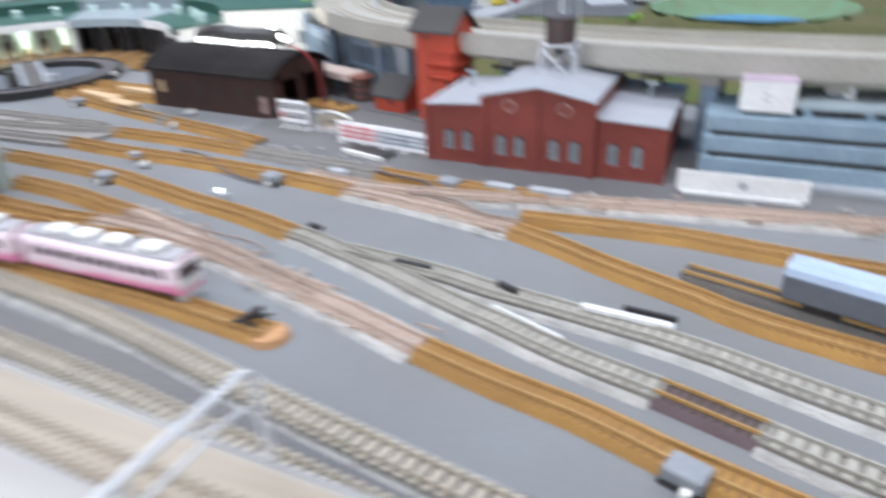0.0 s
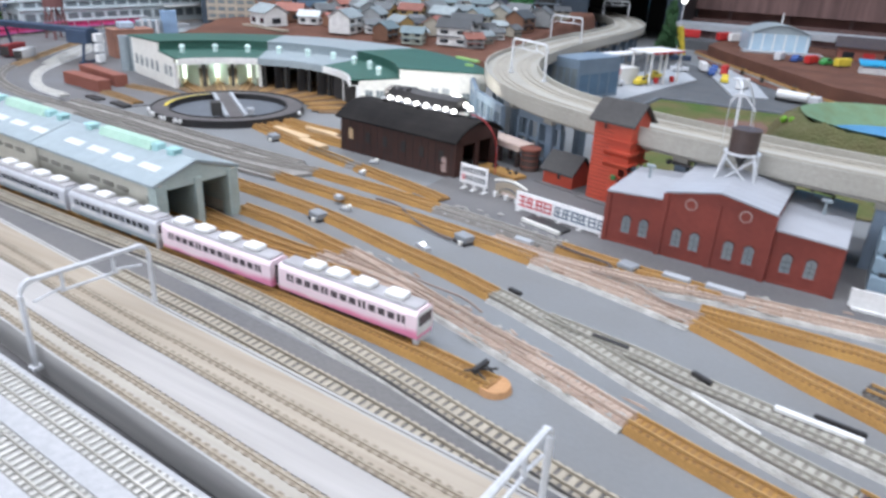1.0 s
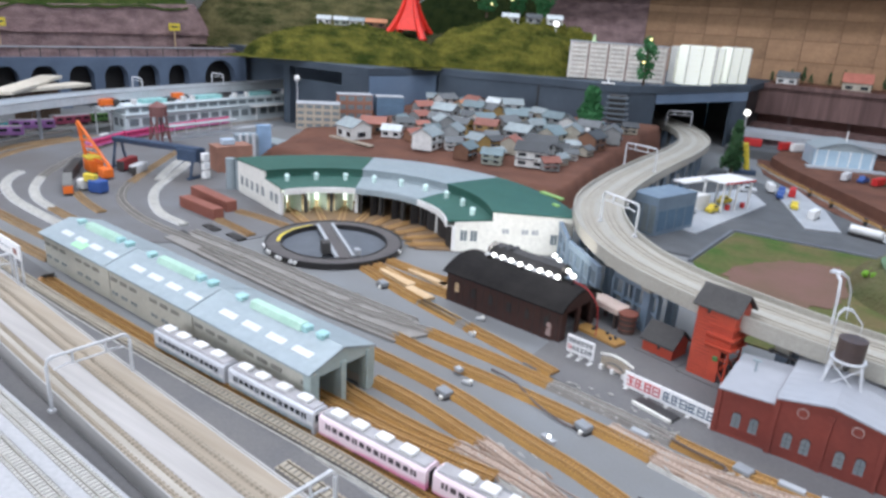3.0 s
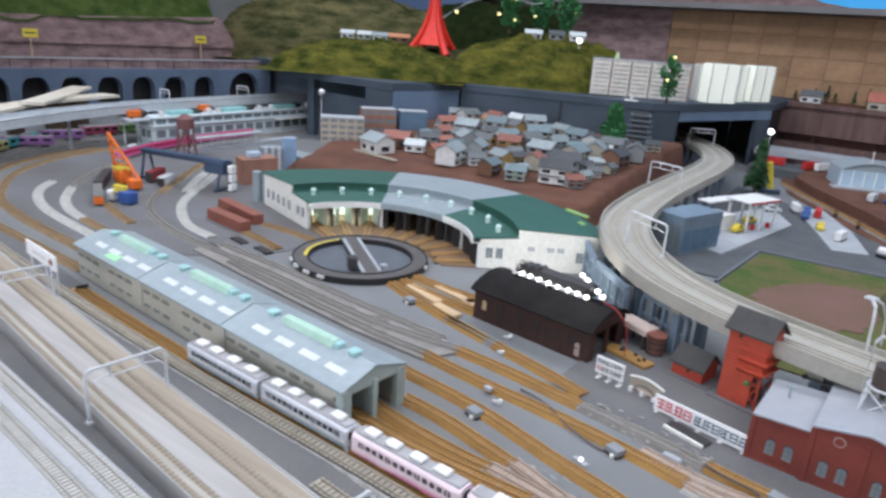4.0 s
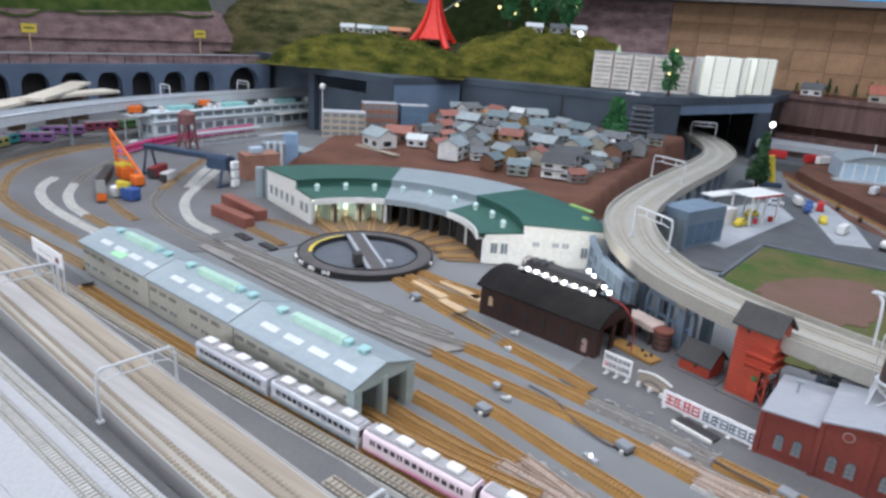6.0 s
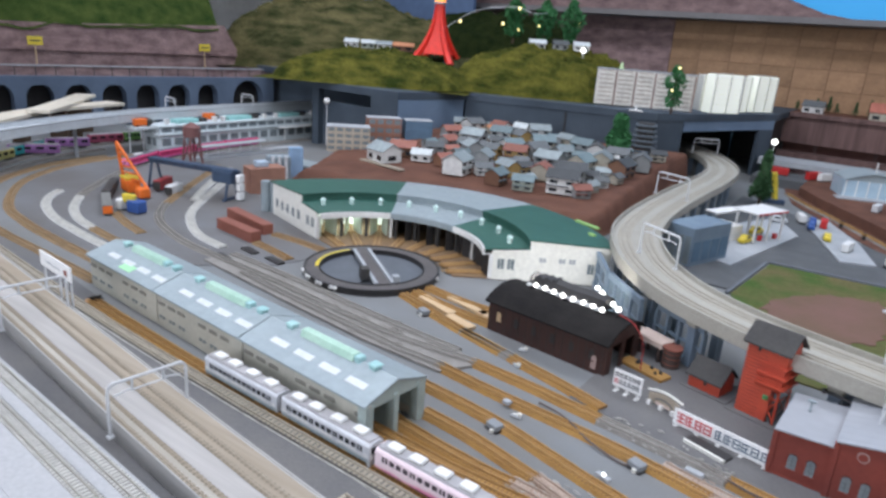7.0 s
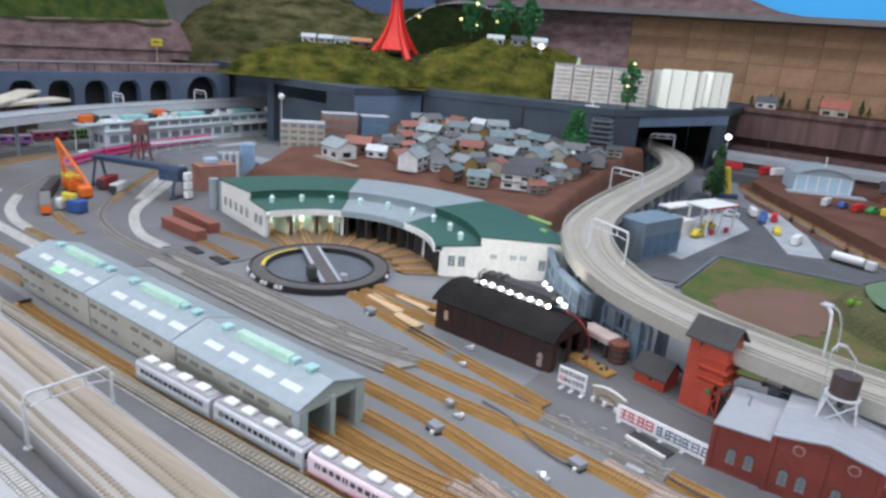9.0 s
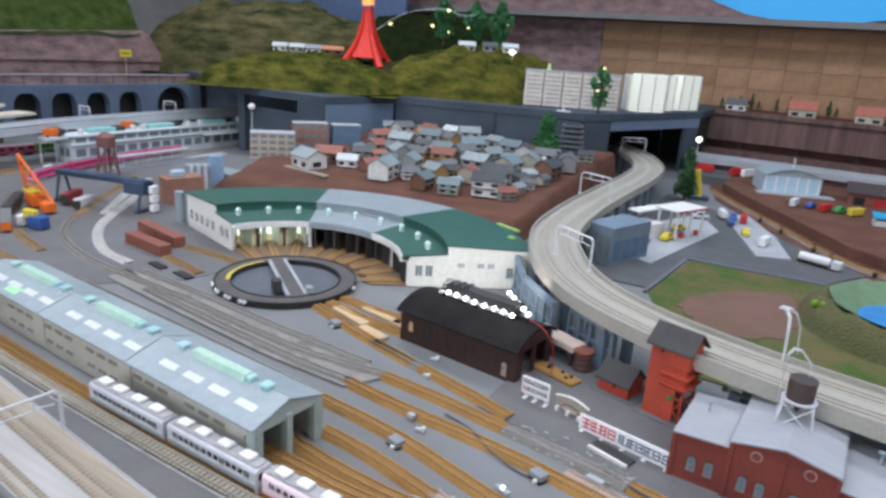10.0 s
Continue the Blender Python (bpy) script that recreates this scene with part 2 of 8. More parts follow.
def merge(own, bm):
    if bm is None:
        return own
    me = bpy.data.meshes.new("tmp")
    own.to_mesh(me)
    own.free()
    bm.from_mesh(me)
    bpy.data.meshes.remove(me)
    return bm


def moved(bm, m):
    bmesh.ops.transform(bm, matrix=m, verts=bm.verts)
    return bm


def prism(outline, z0, z1, bm=None):
    """A flat outline (counter-clockwise, x and y) stood up between two heights."""
    bm = bm or bmesh.new()
    lo = [bm.verts.new((x, y, z0)) for x, y in outline]
    hi = [bm.verts.new((x, y, z1)) for x, y in outline]
    n = len(outline)
    bm.faces.new(lo[::-1])
    bm.faces.new(hi)
    for i in range(n):
        bm.faces.new((lo[i], lo[(i + 1) % n], hi[(i + 1) % n], hi[i]))
    return bm


def prism_y(outline, y0, y1, bm=None):
    """An outline in x and z, drawn out along y."""
    bm = bm or bmesh.new()
    a = [bm.verts.new((x, y0, z)) for x, z in outline]
    b = [bm.verts.new((x, y1, z)) for x, z in outline]
    n = len(outline)
    bm.faces.new(a)
    bm.faces.new(b[::-1])
    for i in range(n):
        bm.faces.new((a[(i + 1) % n], a[i], b[i], b[(i + 1) % n]))
    bmesh.ops.recalc_face_normals(bm, faces=bm.faces)
    return bm


def prism_x(outline, x0, x1, bm=None):
    own = prism_y(outline, x0, x1)
    moved(own, Matrix(((0, 1, 0, 0), (1, 0, 0, 0), (0, 0, 1, 0), (0, 0, 0, 1))))
    bmesh.ops.reverse_faces(own, faces=own.faces)
    return merge(own, bm)


def cyl(x, y, z0, z1, r0, r1=None, seg=12, bm=None):
    own = bmesh.new()
    bmesh.ops.create_cone(own, cap_ends=True, segments=seg, radius1=r0, radius2=r0 if r1 is None else r1, depth=z1 - z0)
    moved(own, Matrix.Translation((x, y, (z0 + z1) / 2)))
    return merge(own, bm)


def ball(x, y, z, r, bm=None, sub=1):
    own = bmesh.new()
    bmesh.ops.create_icosphere(own, subdivisions=sub, radius=r, matrix=Matrix.Translation((x, y, z)))
    return merge(own, bm)


def rod(p, q, r, seg=6, bm=None):
    p, q = Vector(p), Vector(q)
    own = bmesh.new()
    bmesh.ops.create_cone(own, cap_ends=True, segments=seg, radius1=r, radius2=r, depth=(q - p).length)
    moved(own, Matrix.Translation((p + q) / 2) @ (q - p).to_track_quat("Z", "Y").to_matrix().to_4x4())
    return merge(own, bm)


def spline(points, step=0.008):
    """A smooth line through points of the plan, in even steps: places and headings."""
    p = [Vector((*q, 0)) if len(q) == 2 else Vector(q) for q in points]
    p = [2 * p[0] - p[1], *p, 2 * p[-1] - p[-2]]
    out = []
    for a, b, c, d in zip(p, p[1:], p[2:], p[3:]):
        n = max(2, int((c - b).length / 0.0005))
        for i in range(n):
            t = i / n
            out.append(0.5 * (2 * b + (c - a) * t + (2 * a - 5 * b + 4 * c - d) * t * t + (3 * b - a - 3 * c + d) * t ** 3))
    out.append(p[-2])
    path, run = [out[0]], 0.0
    for u, v in zip(out, out[1:]):
        run += (v - u).length
        if run >= step:
            path.append(v)
            run = 0.0
    if (path[-1] - out[-1]).length > step * 0.3:
        path.append(out[-1])
    return path


def headings(path):
    dirs = []
    for i in range(len(path)):
        d = path[min(i + 1, len(path) - 1)] - path[max(i - 1, 0)]
        dirs.append(d.normalized())
    return dirs


def sweep(path, profile, bm=None, closed=True):
    """A profile (offset to the left, height) drawn along a path."""
    bm = bm or bmesh.new()
    rings = []
    for p, d in zip(path, headings(path)):
        left = Vector((-d.y, d.x, 0)).normalized()
        rings.append([bm.verts.new(p + left * o + Vector((0, 0, h))) for o, h in profile])
    n = len(profile)
    for a, b in zip(rings, rings[1:]):
        for i in range(n if closed else n - 1):
            j = (i + 1) % n
            bm.faces.new((a[i], a[j], b[j], b[i]))
    if closed:
        bm.faces.new(rings[0][::-1])
        bm.faces.new(rings[-1])
    bmesh.ops.recalc_face_normals(bm, faces=bm.faces)
    return bm


def bars_mesh(name, cells):
    """Many small boxes as one mesh: each cell is a centre, a heading and three sizes."""
    verts, faces = [], []
    for c, d, lx, ly, lz in cells:
        left = Vector((-d.y, d.x, 0))
        k = len(verts)
        for z in (0, lz):
            for sy in (-1, 1):
                for sx in (-1, 1):
                    verts.append(c + d * (sx * lx / 2) + left * (sy * ly / 2) + Vector((0, 0, z)))
        for f in ((4, 5, 7, 6), (0, 1, 5, 4), (2, 6, 7, 3), (0, 4, 6, 2), (1, 3, 7, 5)):
            faces.append([k + i for i in f])
    me = bpy.data.meshes.new(name)
    me.from_pydata([tuple(v) for v in verts], [], faces)
    return me


GAUGE, BED_H = 0.009, 0.0042


PIECE = {}


def sleeper_piece(material, tie):
    """One sleeper's mesh, shared by all that look alike."""
    key = (material.name, tie)
    if key not in PIECE:
        me = mesh_of(box(-tie / 2, tie / 2, -0.0076, 0.0076, 0, 0.0011), "sleeper")
        me.materials.append(material)
        PIECE[key] = me
    return PIECE[key]


def track(points, ballast, sleeper, label, z=0.0, rail=None, bed=0.0205, pitch=0.0042, bed_h=BED_H, rail_h=0.0019, single=True, core=None, shoulder=None, tie=0.0021):
    """One laid section of model track: ballast bed, sleepers and two rails."""
    path = spline(points)
    top = thing("track_section", label, "railway track", path[0].x, path[0].y, z, group="yard tracks")
    base = path[0].copy()
    local = [p - base for p in path]
    w = bed / 2
    if bed_h > 0:
        part("ballast_bed", sweep(local, [(-w, 0), (w, 0), (w - 0.0022, bed_h), (-w + 0.0022, bed_h)]), ballast, top)
    if core:
        part("ballast_core", sweep(local, [(-0.0082, bed_h - 0.001), (0.0082, bed_h - 0.001), (0.0082, bed_h + 0.0002), (-0.0082, bed_h + 0.0002)]), core, top)
    if shoulder:
        part("ballast_shoulder", sweep(local, [(-w - 0.0035, 0), (w + 0.0035, 0), (w + 0.0012, 0.0024), (-w - 0.0012, 0.0024)]), shoulder, top)
    fine = [q - base for q in spline(points, pitch)]
    lift = Vector((0, 0, bed_h - 0.0004))
    rest, near = [], 0
    for p, d in zip(fine, headings(fine)):
        g = p + base
        if single and near < 110 and -0.56 < g.x < 0.16 and g.y < 0.50:
            ob = new("sleeper", sleeper_piece(sleeper, tie))
            ob.parent = top
            ob.matrix_basis = Matrix.Translation(p + lift) @ Matrix.Rotation(math.atan2(d.y, d.x), 4, "Z")
            near += 1
        else:
            rest.append((p + lift, d, tie, 0.0152, 0.0011))
    if rest:
        me = bars_mesh("sleeper_run", rest)
        me.materials.append(sleeper)
        ob = new("sleeper_run", me)
        ob.parent = top
        tagged(ob, kind="stuff")
    for s in (-1, 1):
        o, h = s * GAUGE / 2, bed_h + 0.0006
        part("rail", sweep(local, [(o - 0.0005, h), (o + 0.0005, h), (o + 0.0004, h + rail_h), (o - 0.0004, h + rail_h)]), rail or M_RAIL, top)
    return top

# ---- the room and the layout board ----
M_ROOM = mat("off_white_room_wall", (0.72, 0.71, 0.68), None, 3, 0.8, bump=0.03)
M_FLOOR = mat("grey_vinyl_floor", (0.32, 0.31, 0.30), None, 4, 0.5, bump=0.03)
solo("floor", box(-5.2, 3.2, -3.2, 4.2, -0.86, -0.80), M_FLOOR, "grey vinyl floor of the exhibition room", "floor", "structure")
solo("ceiling", box(-5.2, 3.2, -3.2, 4.2, 1.80, 1.86), M_ROOM, "white ceiling of the exhibition room", "ceiling", "structure")
solo("wall_south", box(-5.2, 3.2, -3.26, -3.2, -0.8, 1.8), M_ROOM, "off-white wall behind the visitors", "wall", "structure")
solo("wall_north", box(-5.2, 3.2, 4.2, 4.26, -0.8, 1.8), M_ROOM, "off-white wall behind the layout", "wall", "structure")
solo("wall_west", box(-5.26, -5.2, -3.2, 4.2, -0.8, 1.8), M_ROOM, "off-white side wall of the room", "wall", "structure")
solo("wall_east", box(3.2, 3.26, -3.2, 4.2, -0.8, 1.8), M_ROOM, "off-white side wall of the room", "wall", "structure")
solo("ground", box(-3.6, 1.4, -0.32, 3.4, -0.06, 0.0), M_GROUND, "grey painted base board of the model railway", "layout board", "structure")

# ---- the double-track main line on its low deck, beside the lower concrete slab line ----
def line_points(a, b, x0, x1, n=6):
    return [(x0 + (x1 - x0) * i / n, a + b * (x0 + (x1 - x0) * i / n)) for i in range(n + 1)]


DECK_Z = 0.022
deck = thing("main_line_deck", "long grey-beige concrete deck carrying a double track", "railway viaduct", kind="structure")
M_DECK_WALL = mat("pale_grey_deck_side", (0.36, 0.355, 0.345), (0.42, 0.41, 0.395), 40, 0.7, bump=0.03, fine=4, streak=(5.0, (0.05, 1, 1)))
M_DECK_BED = mat("pale_cream_track_bed", (0.36, 0.33, 0.28), (0.42, 0.39, 0.34), 50, 0.75, bump=0.03, fine=4, streak=(5.0, (0.05, 1, 1)))
M_DECK_BAND = mat("dusty_brown_rail_band", (0.31, 0.265, 0.205), (0.37, 0.32, 0.255), 60, 0.8, fine=6)
M_DECK_TICK = mat("dusty_brown_clip", (0.275, 0.23, 0.175), None, 60, 0.8)
M_DECK_LILAC = mat("whitish_centre_strip", (0.365, 0.347, 0.328), (0.415, 0.397, 0.38), 40, 0.7, bump=0.03, fine=4, streak=(5.0, (0.05, 1, 1)))
mid = [(-2.3, 0.325), (-1.3, 0.220), (-1.0, 0.190), (-0.70, 0.1590), (-0.41, 0.1325), (-0.35, 0.1285), (-0.128, 0.1125), (0.10, 0.100), (0.60, 0.078)]
deck_path = spline(mid, 0.03)


def strip_of(name, o0, o1, z0, z1, material, label=""):
    return part(name, sweep(deck_path, [(o0, z0), (o1, z0), (o1, z1), (o0, z1)]), material, deck, label)


strip_of("deck_slab", -0.0360, 0.0360, 0.0, DECK_Z, M_DECK_WALL)
strip_of("shoulder", 0.0180, 0.0325, DECK_Z, DECK_Z + 0.0004, M_DECK)
strip_of("centre_strip", -0.0190, 0.0015, DECK_Z, DECK_Z + 0.0008, M_DECK_LILAC, "whitish worn centre strip")
for off, bedmat in ((-0.0270, M_DECK_BED), (0.0105, M_DECK)):
    strip_of("track_bed", off - 0.0074, off + 0.0074, DECK_Z, DECK_Z + 0.0005, bedmat)
    for s in (-1, 1):
        o = off + s * 0.0052
        strip_of("rail_band", o - 0.0019, o + 0.0019, DECK_Z + 0.0005, DECK_Z + 0.0009, M_DECK_BAND)
        strip_of("rail", o - 0.0005, o + 0.0005, DECK_Z + 0.0009, DECK_Z + 0.0019, M_RAIL_DECK)
        fine_path = spline(mid, 0.006)
        ticks = []
        for p, d in zip(fine_path, headings(fine_path)):
            ticks.append((p + Vector((-d.y, d.x, 0)) * o + Vector((0, 0, DECK_Z + 0.0006)), d, 0.0026, 0.0050, 0.0006))
        me = bars_mesh("rail_clip_run", ticks)
        me.materials.append(M_DECK_TICK)
        ob = new("rail_clip_run", me)
        ob.parent = deck
        tagged(ob, kind="stuff")
strip_of("kerb", -0.0362, -0.0348, DECK_Z - 0.003, DECK_Z + 0.0014, M_DECK_WALL)
strip_of("kerb", 0.0346, 0.0362, DECK_Z - 0.003, DECK_Z + 0.0010, M_DECK_WALL)

slab = thing("slab_line_deck", "pale grey slab deck with concrete-sleepered tracks", "railway viaduct", kind="structure")
mid2 = line_points(0.055, -0.058, -2.3, 0.6)
part("deck_slab", sweep(spline([(x, y - 0.008) for x, y in mid2], 0.1), [(-0.0165, 0.0), (0.0122, 0.0), (0.0122, 0.018), (-0.0165, 0.018)]), M_DECK_SLAB, slab)
part("deck_slab", sweep(spline([(x, y - 0.0505) for x, y in mid2], 0.1), [(-0.0245, 0.0), (0.0245, 0.0), (0.0245, 0.018), (-0.0245, 0.018)]), M_DECK_SLAB, slab)
part("deck_slab", sweep(spline([(x, y - 0.125) for x, y in mid2], 0.1), [(-0.0495, 0.0), (0.0495, 0.0), (0.0495, 0.018), (-0.0495, 0.018)]), M_DECK_SLAB, slab)
for off in (-0.0065, -0.0335):
    track([(x, y + off) for x, y in mid2], M_SLAB_DARK, M_SLEEPER_PALE, "grey slab track with white concrete sleepers", 0.0175, M_RAIL_PALE, bed_h=0.001, bed=0.018, pitch=0.0046, tie=0.0025, single=False)
# dark strip deepens the shade in the gap between the decks
gap = solo("trough_shade_strip", sweep(spline([(-2.3, 0.245), (0.6, -0.0)], 0.3), [(-0.03, 0.0004), (0.03, 0.0004), (0.03, 0.0016), (-0.03, 0.0016)]), M_GROUND2, "trough floor between the two main line decks, darkened as shade", "ground strip", "structure")

# dark strip beside the deck
solo("dark_strip", sweep(spline([(-1.9, 0.345), (-1.0, 0.255), (-0.45, 0.195), (0.3, 0.12)], 0.05), [(-0.03, 0.0005), (0.028, 0.0005), (0.028, 0.0022), (-0.03, 0.0022)]), M_GROUND2, "dark grey painted strip along the main line", "ground strip", "structure")

# ---- the yard tracks ----
T_TAN, T_PINK = "ochre-ballasted yard track with rusty rails", "bare pinkish turnout with grey bed"
M_WCORE = mat("brown_ballast_core", (0.245, 0.23, 0.20), (0.20, 0.185, 0.16), 60, 0.9)
T_WHITE, T_GREY = "pale sleepered track on grey ballast", "weathered grey yard track"
track([(-1.9, 0.33), (-1.4, 0.285), (-1.0, 0.254), (-0.70, 0.2425), (-0.49, 0.2395), (-0.423, 0.2370), (-0.36, 0.2315), (-0.30, 0.2232), (-0.249, 0.2131), (-0.212, 0.2048), (-0.168, 0.195), (-0.05, 0.172), (0.1, 0.147), (0.4, 0.10)], M_WBED, M_SLEEPER_BEIGE, "brown-ballasted track with beige sleepers", rail=M_SLEEPER_BEIGE, pitch=0.006, tie=0.0039, core=M_DARK_BALLAST, shoulder=M_WHITE_BALLAST, bed=0.018)
track([(-0.50, 0.202), (-0.44, 0.1975), (-0.3824, 0.1926), (-0.3149, 0.1857), (-0.2661, 0.1803), (-0.2231, 0.1750), (-0.191, 0.170), (-0.10, 0.157), (0.0, 0.142), (0.4, 0.08)], M_WLIGHT, M_SLEEPER_BEIGE, "brown-ballasted track with beige sleepers", rail=M_SLEEPER_BEIGE, pitch=0.006, tie=0.0039, core=M_DARK_BALLAST)
track([(-1.045, 0.277), (-0.9, 0.268), (-0.7, 0.259), (-0.5, 0.2565), (-0.3, 0.250), (-0.196, 0.2395)], M_TAN, M_SLEEPER_TAN, "ochre-ballasted siding with a rounded end", bed=0.021)
track([(-1.09, 0.318), (-0.54, 0.303), (-0.47, 0.3005), (-0.41, 0.302), (-0.35, 0.3055)], M_TAN, M_SLEEPER_TAN, T_TAN)
track([(-1.09, 0.350), (-0.60, 0.334), (-0.54, 0.3285), (-0.488, 0.3225), (-0.432, 0.319), (-0.399, 0.3195)], M_TAN, M_SLEEPER_TAN, T_TAN)
track([(-0.534, 0.3635), (-0.474, 0.358), (-0.419, 0.347), (-0.386, 0.340)], M_TAN, M_SLEEPER_TAN, T_TAN)
track([(-0.401, 0.3215), (-0.330, 0.315), (-0.270, 0.303), (-0.207, 0.283), (-0.162, 0.269), (-0.115, 0.253)], M_PINK_BALLAST, M_PINK_BALLAST, T_PINK, rail=M_RAIL_PINK, shoulder=M_WHITE_BALLAST, bed=0.020)
track([(-0.386, 0.342), (-0.33, 0.326), (-0.26, 0.302), (-0.19, 0.281)], M_PINK_BALLAST, M_PINK_BALLAST, T_PINK, rail=M_RAIL_PINK, shoulder=M_WHITE_BALLAST, bed=0.017)
track([(-0.115, 0.253), (-0.073, 0.241), (-0.037, 0.2325), (-0.015, 0.2255), (0.03, 0.211), (0.2, 0.165)], M_TAN, M_SLEEPER_TAN, T_TAN)
track([(-1.10, 0.448), (-0.85, 0.433), (-0.60, 0.412)], M_GREY_BALLAST, M_SLEEPER_GREY, T_GREY, rail=M_RAIL_GREY)
track([(-0.60, 0.412), (-0.574, 0.410), (-0.504, 0.404), (-0.449, 0.396), (-0.403, 0.385), (-0.347, 0.371), (-0.299, 0.361), (-0.248, 0.346)], M_TAN, M_SLEEPER_TAN, T_TAN)
track([(-0.248, 0.346), (-0.227, 0.340), (-0.173, 0.320), (-0.124, 0.299), (-0.084, 0.284), (-0.048, 0.270), (-0.004, 0.257)], M_WLIGHT, M_SLEEPER_CHALK, T_WHITE, rail=M_SLEEPER_CHALK, core=M_WCORE, pitch=0.006, tie=0.0037, shoulder=M_WHITE_BALLAST, bed=0.0185)
track([(-0.004, 0.257), (0.038, 0.243)], mat("mauve_brown_ballast", (0.16, 0.115, 0.12), None, 60, 0.9), M_SLEEPER_DARK, "mauve-brown uncoupler section of track")
track([(0.038, 0.243), (0.079, 0.229), (0.3, 0.16)], M_WLIGHT, M_SLEEPER_CHALK, T_WHITE, rail=M_SLEEPER_CHALK, core=M_WCORE, pitch=0.006, tie=0.0037, shoulder=M_WHITE_BALLAST, bed=0.0185)
track([(-0.200, 0.333), (-0.132, 0.323), (-0.100, 0.315), (-0.052, 0.306), (0.008, 0.293), (0.083, 0.268), (0.3, 0.20)], M_WLIGHT, M_SLEEPER_CHALK, T_WHITE, rail=M_SLEEPER_CHALK, core=M_WCORE, pitch=0.006, tie=0.0037, shoulder=M_WHITE_BALLAST, bed=0.0185)
track([(-0.585, 0.460), (-0.554, 0.455), (-0.486, 0.4485), (-0.435, 0.446), (-0.368, 0.4415), (-0.311, 0.4345), (-0.249, 0.424)], M_TAN, M_SLEEPER_TAN, T_TAN)
track([(-0.249, 0.424), (-0.178, 0.411), (-0.110, 0.394)], M_PINK_BALLAST, M_PINK_BALLAST, T_PINK, rail=M_RAIL_PINK, shoulder=M_WHITE_BALLAST, bed=0.021)
track([(-0.110, 0.394), (-0.075, 0.379), (-0.039, 0.361), (0.008, 0.341), (0.030, 0.330), (0.090, 0.313), (0.3, 0.26)], M_TAN, M_SLEEPER_TAN, T_TAN)
track([(-0.110, 0.413), (-0.053, 0.415), (0.0, 0.414), (0.05, 0.406), (0.103, 0.400), (0.3, 0.39)], M_TAN, M_SLEEPER_TAN, T_TAN)
track([(-0.56, 0.4965), (-0.467, 0.491), (-0.383, 0.481)], M_TAN, M_SLEEPER_TAN, T_TAN)
track([(-0.530, 0.543), (-0.52, 0.539), (-0.445, 0.521), (-0.390, 0.505)], M_TAN, M_SLEEPER_TAN, T_TAN)
track([(-0.383, 0.481), (-0.32, 0.474), (-0.243, 0.463)], M_GREY_BALLAST, M_SLEEPER_GREY, T_GREY, rail=M_RAIL_GREY)
track([(-0.243, 0.463), (-0.183, 0.455), (-0.101, 0.450)], M_TAN, M_SLEEPER_TAN, T_TAN)
track([(-0.101, 0.448), (-0.053, 0.452), (0.009, 0.458), (0.11, 0.465), (0.3, 0.475)], M_PINK_BALLAST, M_PINK_BALLAST, T_PINK, rail=M_RAIL_PINK, shoulder=M_WHITE_BALLAST, bed=0.021)
track([(-0.30, 0.443), (-0.250, 0.434), (-0.212, 0.432), (-0.154, 0.436), (-0.10, 0.446)], M_PINK_BALLAST, M_PINK_BALLAST, T_PINK, rail=M_RAIL_PINK, shoulder=M_WHITE_BALLAST, bed=0.016)
# long grey tracks behind the shed, leading to the curves
track([(-1.440, 0.641), (-1.385, 0.591), (-1.312, 0.551), (-1.199, 0.520), (-1.082, 0.510), (-0.92, 0.503), (-0.783, 0.490), (-0.681, 0.484), (-0.61, 0.488), (-0.555, 0.496)], M_GREY_BALLAST, M_SLEEPER_GREY, T_GREY, rail=M_RAIL_GREY)
track([(-1.08, 0.537), (-1.0, 0.534), (-0.885, 0.528), (-0.78, 0.518), (-0.675, 0.511), (-0.59, 0.507)], M_GREY_BALLAST, M_SLEEPER_GREY, T_GREY, rail=M_RAIL_GREY)
track([(-0.62, 0.564), (-0.575, 0.5535), (-0.530, 0.542)], M_GREY_BALLAST, M_SLEEPER_GREY, T_GREY, rail=M_RAIL_GREY)
track([(-1.0, 0.493), (-0.90, 0.481), (-0.80, 0.471), (-0.70, 0.462), (-0.641, 0.458), (-0.578, 0.459)], M_GREY_BALLAST, M_SLEEPER_GREY, T_GREY, rail=M_RAIL_GREY)
track([(-1.115, 0.318), (-1.239, 0.320), (-1.335, 0.321), (-1.442, 0.323), (-1.57, 0.338), (-1.70, 0.385), (-1.83, 0.478), (-1.92, 0.60), (-1.958, 0.70), (-1.968, 0.80)], M_TAN_FADED, M_TAN_FADED, "curved ochre-ballasted main track", rail=M_RAIL_FADED)
track([(-1.115, 0.354), (-1.201, 0.363), (-1.337, 0.368), (-1.476, 0.378), (-1.612, 0.407), (-1.772, 0.496), (-1.87, 0.605), (-1.92, 0.712), (-1.942, 0.82), (-1.948, 0.95)], M_TAN_FADED, M_TAN_FADED, "curved ochre-ballasted main track", rail=M_RAIL_FADED)
track([(-1.13, 0.409), (-1.22, 0.408), (-1.33, 0.413), (-1.462, 0.427), (-1.564, 0.456), (-1.627, 0.491), (-1.668, 0.533)], mat("chalk_white_ballast", (0.62, 0.62, 0.60), None, 60, 0.9), M_SLEEPER_PALE, "curved track with chalk-white bed", rail=M_SLEEPER_PALE)
track([(-1.10, 0.447), (-1.25, 0.437), (-1.363, 0.445)], M_TAN_FADED, M_TAN_FADED, "ochre-ballasted curved lead behind the shed", rail=M_RAIL_FADED)
